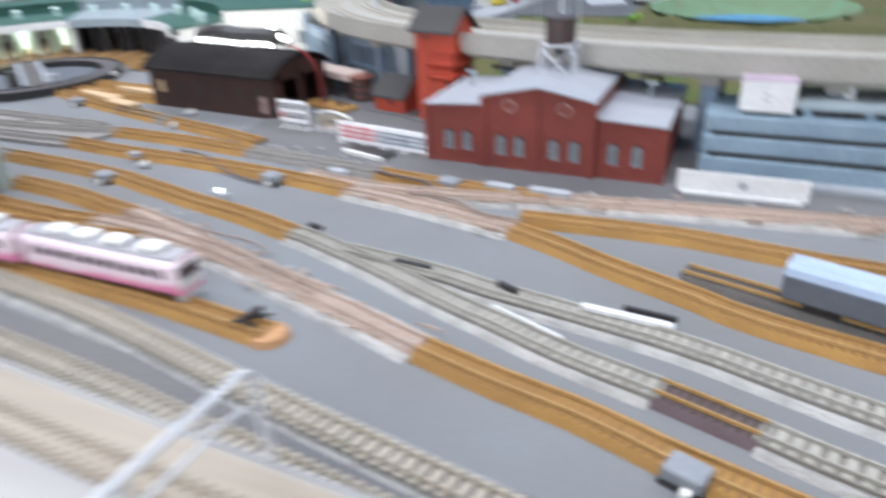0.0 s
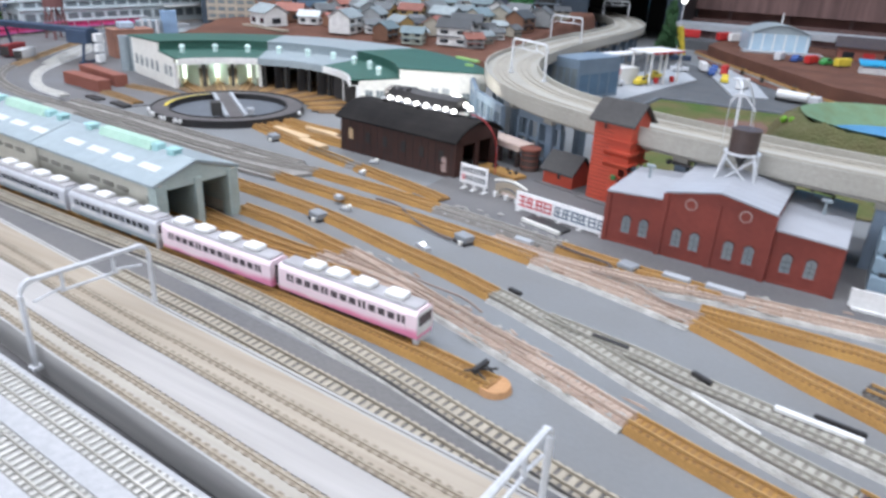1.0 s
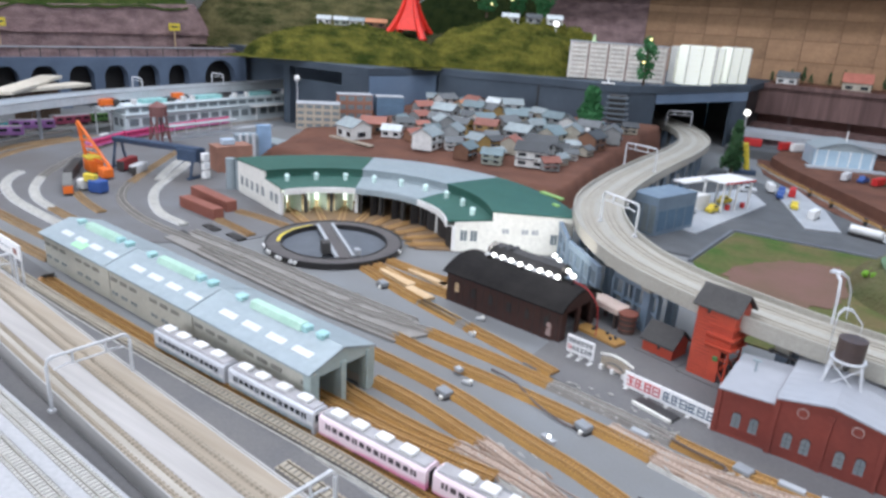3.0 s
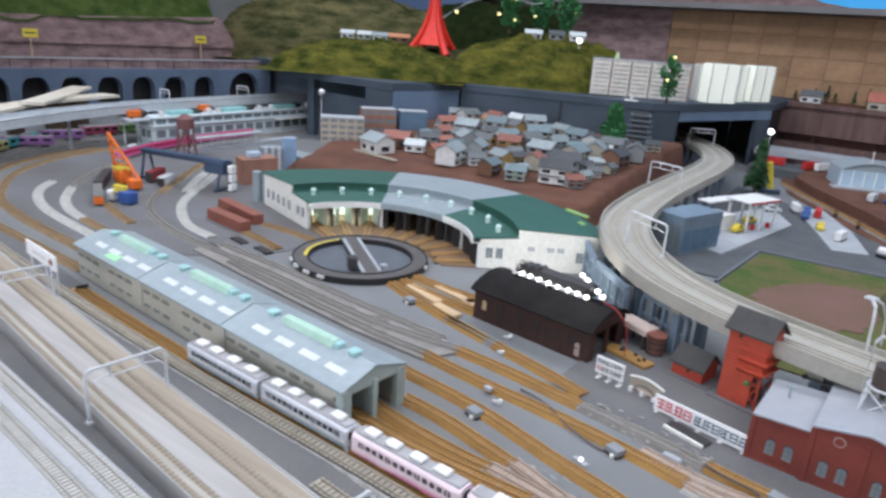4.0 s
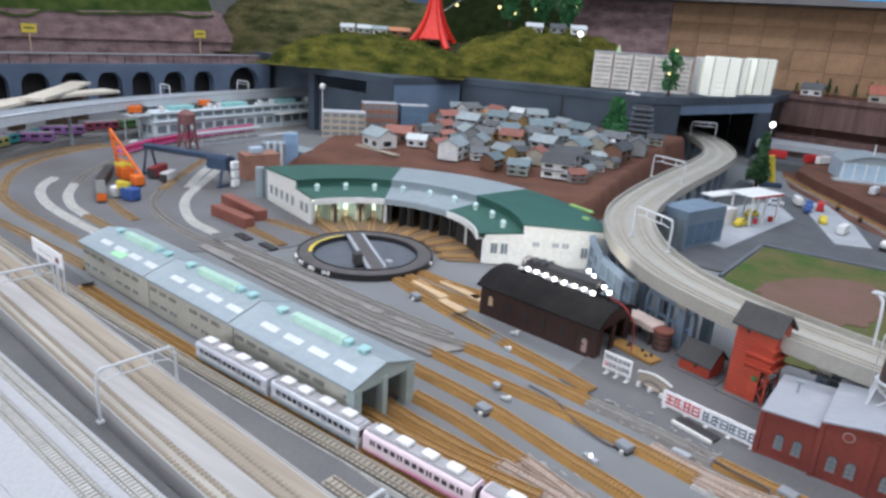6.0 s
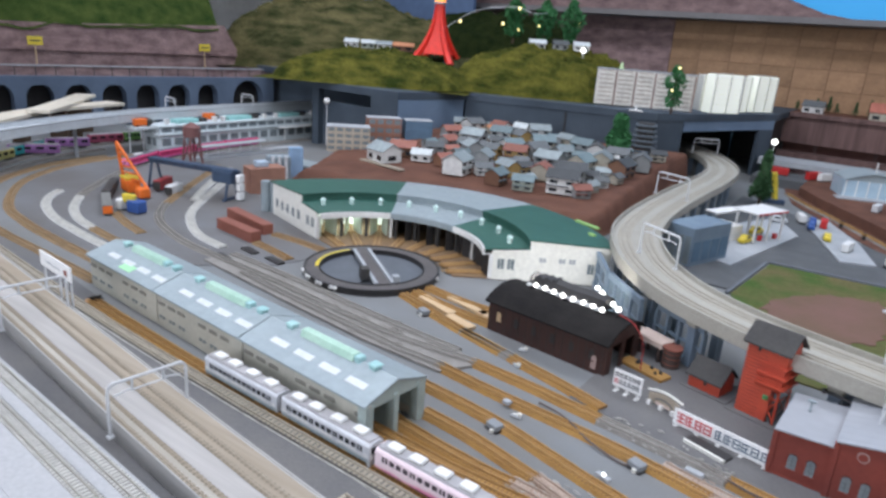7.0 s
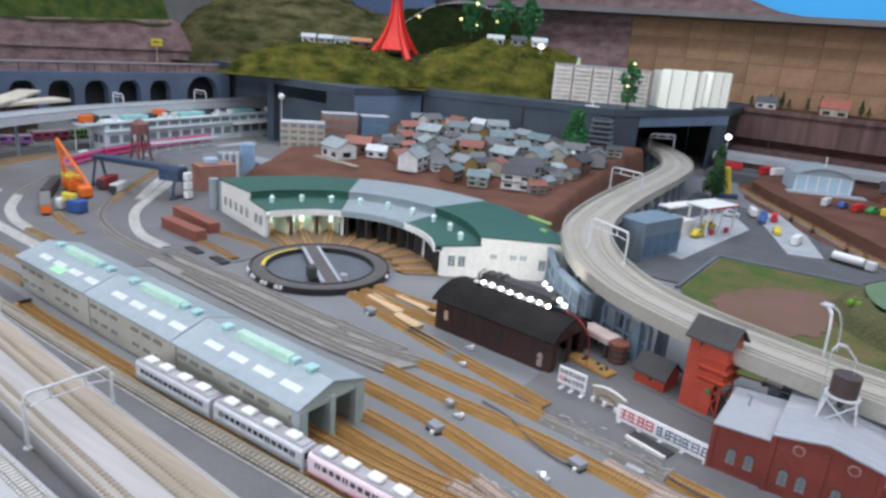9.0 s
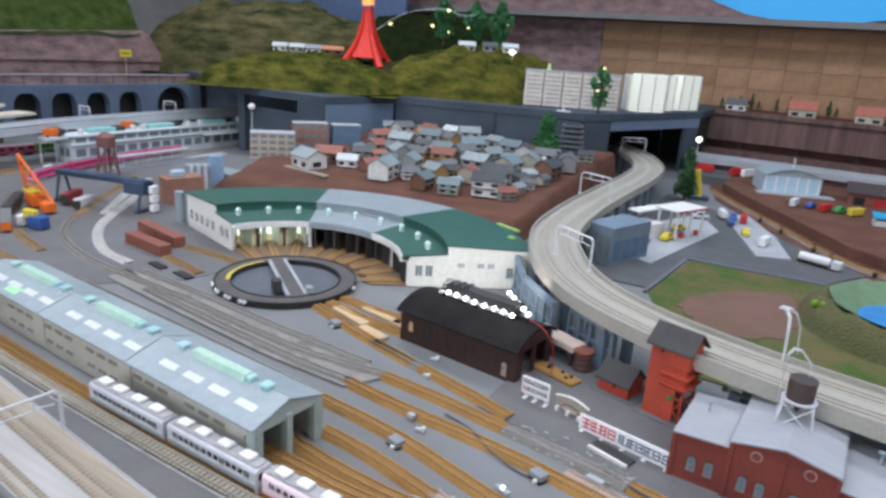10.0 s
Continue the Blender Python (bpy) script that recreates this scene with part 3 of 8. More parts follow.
track([(-1.363, 0.445), (-1.438, 0.457), (-1.521, 0.489), (-1.598, 0.540)], bpy.data.materials["chalk_white_ballast"], M_SLEEPER_PALE, "curved track with chalk-white bed", rail=M_SLEEPER_PALE)
track([(-1.598, 0.540), (-1.66, 0.60), (-1.739, 0.693), (-1.828, 0.82), (-1.886, 1.0), (-1.910, 1.15), (-1.92, 1.3), (-1.925, 1.5)], M_GREY_BALLAST, M_SLEEPER_GREY, "curved weathered grey track", rail=M_RAIL_GREY)
track([(-1.72, 0.345), (-1.845, 0.455), (-1.955, 0.58), (-2.03, 0.71), (-2.07, 0.85)], M_GREY_BALLAST, M_SLEEPER_GREY, "curved weathered grey track", rail=M_RAIL_GREY)
track([(-1.125, 0.549), (-1.209, 0.561), (-1.297, 0.603), (-1.373, 0.662), (-1.48, 0.79), (-1.585, 0.915)], bpy.data.materials["chalk_white_ballast"], M_SLEEPER_PALE, "curved track with chalk-white bed", rail=M_SLEEPER_PALE)
track([(-1.128, 0.668), (-1.06, 0.671), (-0.985, 0.668)], M_TAN_FADED, M_SLEEPER_TAN, T_TAN, rail=M_RAIL_FADED)
track([(-1.108, 0.609), (-1.05, 0.601), (-1.0, 0.591)], M_TAN_FADED, M_SLEEPER_TAN, T_TAN, rail=M_RAIL_FADED)
track([(-1.70, 0.965), (-1.612, 0.850), (-1.52, 0.735), (-1.444, 0.646)], M_TAN_FADED, M_TAN_FADED, "faded ochre track under the gantry crane", rail=M_RAIL_FADED)
track([(-1.66, 0.975), (-1.575, 0.862), (-1.50, 0.775), (-1.43, 0.702)], bpy.data.materials["chalk_white_ballast"], M_SLEEPER_PALE, "short track with chalk-white bed", rail=M_SLEEPER_PALE)
solo("stained_floor", prism([(-1.94, 0.80), (-1.918, 0.712), (-1.868, 0.605), (-1.770, 0.496), (-1.612, 0.407), (-1.476, 0.378), (-1.20, 0.363), (-1.10, 0.44), (-1.0, 0.55), (-0.985, 0.60), (-1.0, 0.71), (-1.13, 0.76), (-1.28, 0.80), (-1.45, 0.87), (-1.62, 1.02), (-1.80, 1.15)], 0.0002, 0.0014), M_STAINED, "stained darker grey floor round the curved tracks", "floor", "structure")
track([(-1.435, 0.528), (-1.36, 0.507), (-1.286, 0.493)], M_TAN_FADED, M_TAN_FADED, "curved ochre-ballasted main track", rail=M_RAIL_FADED)
solo("ballast_field", prism([(-1.09, 0.486), (-0.90, 0.466), (-0.70, 0.447), (-0.575, 0.446), (-0.552, 0.490), (-0.60, 0.516), (-0.80, 0.529), (-1.08, 0.547)], 0.0006, 0.0036), M_GREY_BALLAST, "weathered grey ballast under the station leads", "ballast", "structure")
# fan of leads between turntable and engine house
for p0, p1 in (((-0.762, 0.61), (-0.545, 0.545)), ((-0.757, 0.632), (-0.60, 0.61)), ((-0.753, 0.66), (-0.62, 0.652))):
    track([p0, ((p0[0] + p1[0]) / 2, (p0[1] + p1[1]) / 2 - 0.004), p1], M_TAN, M_SLEEPER_TAN, T_TAN)
for px, py, w, d, r in ((-0.70, 0.612, 0.075, 0.016, -17), (-0.64, 0.584, 0.05, 0.019, -14), (-0.665, 0.642, 0.08, 0.012, -12), (-0.625, 0.632, 0.03, 0.015, -12)):
    t = thing("wooden_plank", "pale bare wooden plank lying between the tracks", "plank", px, py, 0.0005, r, group="bare planks")
    part("board", box(-w / 2, w / 2, -d / 2, d / 2, 0, 0.0045, bevel=0.0004), M_WOODLIGHT, t)
solo("yard_apron", prism([(-0.43, 0.505), (-0.29, 0.475), (0.0, 0.45), (0.5, 0.46), (0.5, 0.61), (-0.43, 0.72)], 0.0004, 0.0020), M_GROUND2, "dark grey apron under the depot buildings", "ground strip", "structure")




def crumbs(points, count, spread, material, label, seed, size=(0.0012, 0.0042)):
    """Flakes of loose plaster and ballast strewn along a stretch of track, as one mesh."""
    rnd = random.Random(seed)
    path = spline(points, 0.002)
    verts, faces = [], []
    for _ in range(count):
        i = rnd.randrange(len(path) - 1)
        d = (path[i + 1] - path[i]).normalized()
        c = path[i] + Vector((-d.y, d.x, 0)) * rnd.gauss(0, spread)
        a, lx, ly = math.atan2(d.y, d.x) + rnd.gauss(0, 0.22), rnd.uniform(*size), rnd.uniform(0.0005, 0.0013)
        k, n = len(verts), 6
        top = rnd.uniform(0.0044, 0.0050)
        for z, f in ((0.0036, 1.0), (top, 0.72)):
            for j in range(n):
                t = 2 * math.pi * j / n
                r = f * rnd.uniform(0.7, 1.15)
                verts.append((c.x + r * (lx * math.cos(t) * math.cos(a) - ly * math.sin(t) * math.sin(a)), c.y + r * (lx * math.cos(t) * math.sin(a) + ly * math.sin(t) * math.cos(a)), z))
        faces += [(k + j, k + (j + 1) % n, k + n + (j + 1) % n, k + n + j) for j in range(n)] + [tuple(k + n + j for j in range(n))]
    me = bpy.data.meshes.new("plaster_flakes")
    me.from_pydata(verts, [], faces)
    me.materials.append(material)
    return tagged(new("plaster_flakes", me), label, "track debris", "", "stuff")


for n_, (pts_, cnt_, wide_) in enumerate((([(-0.401, 0.3215), (-0.270, 0.303), (-0.162, 0.269), (-0.115, 0.253)], 150, 0.0075), ([(-0.386, 0.342), (-0.26, 0.302), (-0.19, 0.281)], 110, 0.007), ([(-0.255, 0.425), (-0.178, 0.411), (-0.110, 0.394)], 110, 0.0075), ([(-0.101, 0.448), (0.009, 0.458), (0.3, 0.475)], 160, 0.008), ([(-0.30, 0.443), (-0.212, 0.432), (-0.10, 0.446)], 110, 0.006))):
    crumbs(pts_, cnt_ // 2, wide_, M_WHITE_BALLAST, "whitish plaster smears on a bare turnout", 3 + n_, (0.002, 0.007))
    crumbs(pts_, cnt_, wide_ * 0.8, M_PINK_BALLAST, "pinkish plaster smears on a bare turnout", 23 + n_, (0.003, 0.013))
    crumbs(pts_, cnt_ // 4, wide_ * 0.7, M_RUST_SMEAR, "brownish glue smears on a bare turnout", 43 + n_, (0.002, 0.008))
crumbs([(-0.383, 0.481), (-0.30, 0.472), (-0.243, 0.463)], 90, 0.012, M_WHITE_BALLAST, "pale ballast debris on a weathered track", 61)
crumbs([(-0.95, 0.505), (-0.783, 0.490), (-0.61, 0.488)], 120, 0.014, M_GREY_BALLAST, "grey ballast debris on a weathered track", 62, (0.002, 0.007))


# ---- the train shed: three roofed units in a row ----
M_SKYLIGHT = mat("frosted_skylight", (0.60, 0.635, 0.645), (0.68, 0.70, 0.70), 50, 0.35, bump=0.03)
M_LOUVRE = mat("grey_brown_louvre", (0.26, 0.25, 0.22), None, 60, 0.8)


def shed_unit(x0, x1, front):
    s = thing("train_shed", "blue-grey two-track train shed with mint roof monitors", "train shed", x0, 0.313 - 0.063 * (x0 + 0.545), 0, -3.6, group="train sheds in a row")
    n = x1 - x0
    ze, zr, hw = 0.0475, 0.0605, 0.0455
    for sy in (-1, 1):
        y0, y1 = sorted((sy * 0.0365, sy * 0.0395))
        part("side_wall", box(0.001, n - 0.001, y0, y1, 0, ze), M_SHED_WALL, s)
        k = int(n / 0.0215)
        for i in range(k):
            cx = (i + 0.5) * n / k
            if i % 4 != 3:
                for dx in (-0.004, 0.004):
                    part("window", box(cx + dx - 0.0024, cx + dx + 0.0024, sy * 0.0397 - 0.0006, sy * 0.0397 + 0.0006, 0.012, 0.016), M_WINDOW, s)
                part("louvre", box(cx - 0.008, cx + 0.008, sy * 0.0397 - 0.0007, sy * 0.0397 + 0.0007, 0.031, 0.0355), M_LOUVRE, s)
    roof = bmesh.new()
    prof = [(-hw, ze - 0.001), (0, zr), (hw, ze - 0.001), (hw, ze + 0.0012), (0, zr + 0.0024), (-hw, ze + 0.0012)]
    prism_x(prof, 0.0, n - 0.0012, roof)
    r = part("roof", roof, M_SHED_ROOF, s)
    slope = math.degrees(math.atan2(zr - ze, hw))
    for i in range(4):
        cx = 0.049 + 0.0402 * i
        sky = box(cx - 0.0135, cx + 0.0135, -0.0044, 0.0044, 0, 0.0013, bevel=0.0003)
        moved(sky, Matrix.Translation((0, -0.0255, ze + 0.0068)) @ Matrix.Rotation(radians(slope), 4, "X"))
        part("skylight", sky, M_SKYLIGHT, r, "white ribbed skylight")
    m = part("roof_monitor", prism_x([(-0.007, 0), (0.007, 0), (0.0045, 0.0075), (-0.0045, 0.0075)], 0.060, 0.143), M_MINT2, r, "pale green translucent ridge monitor")
    m.location.z = zr + 0.0005
    part("monitor_end", box(0.1432, 0.1515, -0.0055, 0.0055, zr - 0.0005, zr + 0.0075, bevel=0.0012), M_MINT, r, "turquoise monitor end")
    for cx in (0.038, 0.170):
        v = box(cx - 0.005, cx + 0.005, -0.005, 0.005, 0, 0.005, bevel=0.001)
        box(cx - 0.0064, cx + 0.0064, -0.0062, 0.0062, 0.005, 0.0078, v, bevel=0.0014)
        vent = part("ridge_vent", v, M_MINT, r, "turquoise ridge vent")
        vent.location.z = zr - 0.0005
    if front:
        for y in (-0.038, 0.0, 0.038):
            part("front_post", box(n - 0.012, n - 0.001, y - (0.0055 if y else 0.0035), y + (0.0055 if y else 0.0035), 0, ze - 0.001, bevel=0.0004), M_SHED_POST, s)
        g = prism_x([(-0.044, ze - 0.0065), (0.044, ze - 0.0065), (0.044, ze - 0.0005), (0, zr - 0.0006), (-0.044, ze - 0.0005)], n - 0.0085, n - 0.003)
        part("gable", g, M_SHED_POST, s)
    part("inner_wall", box(0.002, n - 0.014, -0.0015, 0.0015, 0, 0.036), M_SHED_POST, s)
    part("inner_lining", box(0.002, n - 0.014, 0.0345, 0.0362, 0.012, 0.040), M_SHED_POST, s)
    return s


far_shed = shed_unit(-1.107, -0.9205, False)
# thin coloured patch paints the green glow seen on the roof slope
glow_patch = box(0.085, 0.115, -0.0065, 0.0065, 0, 0.0010, bevel=0.0002)
moved(glow_patch, Matrix.Translation((0, -0.033, 0.0475 + 0.0048)) @ Matrix.Rotation(radians(16), 4, "X"))
part("roof_glow_patch", glow_patch, mat("painted_green_glow", (0.32, 0.70, 0.36), (0.40, 0.74, 0.44), 40, 0.4), far_shed, "bright green glow on the roof, painted as a thin patch")
shed_unit(-0.920, -0.7335, False)
shed_unit(-0.733, -0.5305, True)


# ---- railcars ----
def body_mesh(n, w=0.0187, z0=0.0, z1=0.0205, r=0.004):
    hw = w / 2
    prof = [(-hw + 0.0006, z0), (hw - 0.0006, z0), (hw, z0 + 0.003), (hw, z1 - r), (hw - r * 0.3, z1 - r * 0.35), (hw - r, z1), (-hw + r, z1), (-hw + r * 0.3, z1 - r * 0.35), (-hw, z1 - r)]
    prof.append((-hw, z0 + 0.003))
    return prism_x(prof, -n / 2, n / 2)


def railcar(name, label, x, y, rz, n, m_body, m_roof, m_unit, units, doors, cab, z=0.0068, glass=None, group=""):
    c = thing(name, label, "train car", x, y, z, rz, group=group)
    glass = glass or M_DARKGLASS
    shell = body_mesh(n, 0.0187, 0.0022, 0.0225, 0.0035)
    b = part("body", shell, m_body, c)
    part("roof", prism_x([(-0.0074, 0.0222), (0.0074, 0.0222), (0.0062, 0.0240), (-0.0062, 0.0240)], -n / 2 + 0.002, n / 2 - 0.002), m_roof, c)
    for u in units:
        part("air_conditioner", box(u * n - 0.0076, u * n + 0.0076, -0.0054, 0.0054, 0.0236, 0.0278, bevel=0.0011), m_unit, c)
    for sy in (-1, 1):
        for i, d in enumerate(doors):
            part("door", box(d * n - 0.0038, d * n + 0.0038, sy * 0.00945 - 0.0002, sy * 0.00945 + 0.0002, 0.0045, 0.0185), m_body, b)
            for dx in (-0.0019, 0.0019):
                part("door_window", box(d * n + dx - 0.0012, d * n + dx + 0.0012, sy * 0.0096 - 0.0003, sy * 0.0096 + 0.0003, 0.0115, 0.0172), glass, b)
        edges = sorted(doors)
        for a, bb in zip(edges, edges[1:]):
            gap_n = (bb - a) * n - 0.0086
            k = max(1, round(gap_n / 0.0072))
            for i in range(k):
                cx = a * n + 0.0043 + gap_n * (i + 0.5) / k
                part("window", box(cx - gap_n / k / 2 + 0.0012, cx + gap_n / k / 2 - 0.0012, sy * 0.0095 - 0.0003, sy * 0.0095 + 0.0003, 0.0118, 0.0165), glass, b)
    part("underframe", box(-n * 0.17, n * 0.17, -0.0068, 0.0068, -0.0008, 0.0024), M_BLACK, c)
    for bx in (-0.34, 0.34):
        bogie = part("bogie", box(bx * n - 0.010, bx * n + 0.010, -0.0075, 0.0075, 0.0002, 0.0026), M_BLACK, c)
        for wx in (-0.0068, 0.0068):
            w = cyl(0, 0, -0.0068, 0.0068, 0.0028, seg=12)
            moved(w, Matrix.Translation((bx * n + wx, 0, 0.0029)) @ Matrix.Rotation(radians(90), 4, "X"))
            part("wheelset", w, M_BROWN_IRON, bogie)
    for e in cab:
        part("cab_face", box(*sorted((e * (n / 2 - 0.0004), e * (n / 2 + 0.0003))), -0.0086, 0.0086, 0.0045, 0.0200, bevel=0.0003), M_WHITE, c, "white cab face")
        part("front_window", box(e * (n / 2) - 0.0005, e * (n / 2) + 0.0005, -0.0072, 0.0072, 0.0112, 0.0186), glass, c)
        for hy in (-0.006, 0.006):
            part("headlight", box(e * (n / 2) - 0.0004, e * (n / 2) + 0.0007, hy - 0.0013, hy + 0.0013, 0.0058, 0.0075), M_WHITE, c)
        part("skirt", box(e * (n / 2 - 0.002) - 0.0018, e * (n / 2 - 0.002) + 0.0018, -0.0082, 0.0082, -0.0022, 0.0026), M_STEEL, c)
    for e in (-1, 1):
        if e not in cab:
            part("gangway", box(min(e * n / 2, e * (n / 2 + 0.0018)), max(e * n / 2, e * (n / 2 + 0.0018)), -0.0042, 0.0042, 0.0040, 0.0185), M_BLACK, c, "black gangway bellows")
    part("coupler", box(-n / 2 - 0.0022, -n / 2, -0.001, 0.001, 0.0018, 0.0038), M_BLACK, c)
    return c


def livery(name, pale, deep, z0, z1):
    """Two paint colours with a wavy border at a height of the car's side."""
    m = bpy.data.materials.new(name)
    m.use_nodes = True
    nt = m.node_tree
    bs = nt.nodes["Principled BSDF"]
    tc = nt.nodes.new("ShaderNodeTexCoord")
    sep = nt.nodes.new("ShaderNodeSeparateXYZ")
    nz = nt.nodes.new("ShaderNodeTexNoise")
    nz.inputs["Scale"].default_value = 26
    ad = nt.nodes.new("ShaderNodeMath")
    ad.operation = "MULTIPLY_ADD"
    ad.inputs[1].default_value = -0.012
    rg = nt.nodes.new("ShaderNodeMapRange")
    rg.inputs[1].default_value, rg.inputs[2].default_value = z0 - 0.006, z1 - 0.006
    mx = nt.nodes.new("ShaderNodeMix")
    mx.data_type = "RGBA"
    mx.inputs[6].default_value, mx.inputs[7].default_value = (*deep, 1), (*pale, 1)
    L = nt.links.new
    L(tc.outputs["Object"], sep.inputs[0])
    L(tc.outputs["Object"], nz.inputs["Vector"])
    L(nz.outputs[0], ad.inputs[0])
    L(sep.outputs["Z"], ad.inputs[2])
    L(ad.outputs[0], rg.inputs[0])
    L(rg.outputs[0], mx.inputs[0])
    L(mx.outputs[2], bs.inputs["Base Color"])
    bs.inputs["Roughness"].default_value = 0.35
    return m


M_PINK = livery("pale_pink_livery", (0.86, 0.70, 0.75), (0.78, 0.27, 0.44), 0.0035, 0.0072)
M_SILVER = mat("silver_grey_car_paint", (0.63, 0.645, 0.68), (0.55, 0.565, 0.60), 50, 0.35, 0.15, bump=0)
M_CARROOF = mat("grey_car_roof", (0.40, 0.39, 0.40), None, 50, 0.6)
M_MAGENTA = livery("magenta_livery", (0.70, 0.06, 0.20), (0.72, 0.055, 0.24), 0.002, 0.004)
M_MAGROOF = mat("dark_grey_car_roof", (0.20, 0.215, 0.24), None, 50, 0.6)
M_PINKFACE = mat("bright_pink_cab_paint", (0.80, 0.25, 0.55), None, 60, 0.35, bump=0)

CAR = 0.1215
M_SMOKY = mat("smoky_mauve_window", (0.105, 0.085, 0.095), None, 60, 0.2, bump=0)
DOORS = (-0.40, -0.135, 0.135, 0.40)
x = -0.2555 - CAR / 2
for k, (kind_, name_) in enumerate((("pink", "pale pink"), ("pink", "pale pink"), ("grey", "silver-grey"), ("grey", "silver-grey"))):
    cxx = x - k * (CAR + 0.0055)
    cy = 0.2565 + 0.012 * max(0.0, -(cxx + 0.45))
    if kind_ == "pink":
        railcar("railcar", "pale pink model railcar with white roof units", cxx, cy, -1.2, CAR, M_PINK, M_CARROOF, M_WHITE, (-0.27, -0.10, 0.10, 0.32) if k == 0 else (-0.36, -0.15, 0.08, 0.30), DOORS, (1,) if k == 0 else (), glass=M_SMOKY, group="parked local train")
    else:
        car_ = railcar("railcar", "silver-grey model railcar with white roof units", cxx, cy, -1.2, CAR, M_SILVER, M_CARROOF, M_WHITE, (-0.36, -0.15, 0.10, 0.34), DOORS, (1,) if k == 2 else (), group="parked local train")
        for sy in (-1, 1):
            part("side_stripe", box(-CAR / 2 + 0.002, CAR / 2 - 0.002, sy * 0.0094 - 0.0003, sy * 0.0094 + 0.0003, 0.0030, 0.0062), M_GREY_ROOF, car_, "grey lower stripe")
            part("side_stripe", box(-CAR / 2 + 0.002, CAR / 2 - 0.002, sy * 0.0094 - 0.0002, sy * 0.0094 + 0.0002, 0.0085, 0.0105), M_WHITE, car_, "white side stripe")

M_PATH = spline([(-1.925, 1.5), (-1.92, 1.3), (-1.910, 1.15), (-1.886, 1.0), (-1.828, 0.82), (-1.739, 0.693), (-1.66, 0.60), (-1.598, 0.540), (-1.521, 0.489), (-1.438, 0.457), (-1.363, 0.445), (-1.25, 0.437), (-1.10, 0.447)], 0.002)


def on_path(run):
    """The place and heading at a distance back from the path's end."""
    acc = 0.0
    for u, v in zip(M_PATH[::-1], M_PATH[-2::-1]):
        acc += (v - u).length
        if acc >= run:
            d = u - v
            return v, math.degrees(math.atan2(d.y, d.x))
    return M_PATH[0], 0.0


MAG = 0.130
for k in range(4):
    p, a = on_path(0.815 + MAG / 2 + k * (MAG + 0.005))
    c = railcar("express_car", "magenta model express car with dark grey roof", p.x, p.y, a, MAG, M_MAGENTA, M_MAGROOF, M_WHITE, (0.02, 0.10) if k == 0 else (), (-0.44, -0.15, 0.15, 0.44), (), glass=mat("pinkish_window_%d" % k, (0.30, 0.03, 0.08), None, 60, 0.2, bump=0), group="magenta express train")
    for sy in (-1, 1):
        part("side_stripe", box(-MAG / 2 + 0.001, MAG / 2 - 0.001, sy * 0.0094 - 0.0002, sy * 0.0094 + 0.0002, 0.0030, 0.0062), M_PINKFACE, c, "bright pink lower stripe")
    if k == 0:
        nose = prism_x([(-0.0085, 0.002), (0.0085, 0.002), (0.009, 0.013), (0.006, 0.0215), (-0.006, 0.0215), (-0.009, 0.013)], MAG / 2, MAG / 2 + 0.009)
        for v in nose.verts:
            if v.co.x > MAG / 2 + 0.005 and v.co.z > 0.015:
                v.co.x -= 0.005
        face = part("cab_nose", nose, M_PINKFACE, c, "bright pink cab nose")
        part("front_window", box(MAG / 2 + 0.0075, MAG / 2 + 0.0092, -0.006, 0.006, 0.0105, 0.0128), M_DARKGLASS, face)
        part("skirt", box(MAG / 2, MAG / 2 + 0.007, -0.008, 0.008, -0.002, 0.0022), M_STEEL, c)


# ---- brick machine shop ----
def arched(cx, w, z0, z1, y0, y1):
    """A round-headed pane, in x and z, between two depths."""
    pts = [(cx - w / 2, z0), (cx + w / 2, z0)]
    zc = z1 - w / 2
    pts += [(cx + w / 2 * math.cos(a), zc + w / 2 * math.sin(a)) for a in [math.pi * i / 6 for i in range(7)]]
    return prism_y(pts, y0, y1)


M_ORNAMENT = mat("pinkish_grey_ornament", (0.40, 0.28, 0.255), None, 60, 0.6)
shop = thing("brick_machine_shop", "dark red brick machine shop with pale tin roofs", "workshop building", -0.218, 0.5085, 0.001, -2.2)
BW = 0.190
XL, XC, XR = 0.051, 0.0945, 0.138
part("plinth", box(-0.001, BW + 0.001, -0.0010, 0.092, 0, 0.003), M_RED, shop)
part("left_wing_wall", prism_y([(0, 0), (XL, 0), (XL, 0.0510), (0, 0.0480)], 0, 0.09), M_RED, shop)
part("centre_wall", prism_y([(XL, 0), (XR, 0), (XR, 0.0590), (XC, 0.0675), (XL, 0.0590)], -0.003, 0.128), M_RED, shop)
part("right_wing_wall", prism_y([(XR, 0), (BW, 0), (BW, 0.0435), (XR, 0.0465)], 0, 0.126), M_RED, shop)
part("left_wing_roof", prism_y([(-0.002, 0.0481), (XL - 0.0005, 0.0511), (XL - 0.0005, 0.0527), (-0.002, 0.0497)], -0.002, 0.093), M_ROOF_TIN, shop)
part("right_wing_roof", prism_y([(XR + 0.0005, 0.0466), (BW + 0.002, 0.0436), (BW + 0.002, 0.0452), (XR + 0.0005, 0.0482)], -0.002, 0.129), M_ROOF_TIN, shop)
part("centre_roof", prism_y([(XL - 0.0015, 0.0588), (XC, 0.0676), (XC, 0.0692), (XL - 0.0015, 0.0604)], -0.0045, 0.131), M_ROOF_TIN, shop)
part("centre_roof", prism_y([(XC, 0.0676), (XR + 0.0015, 0.0588), (XR + 0.0015, 0.0604), (XC, 0.0692)], -0.0045, 0.131), M_ROOF_TIN, shop)
for i in range(9):
    yy = 0.004 + i * 0.0135
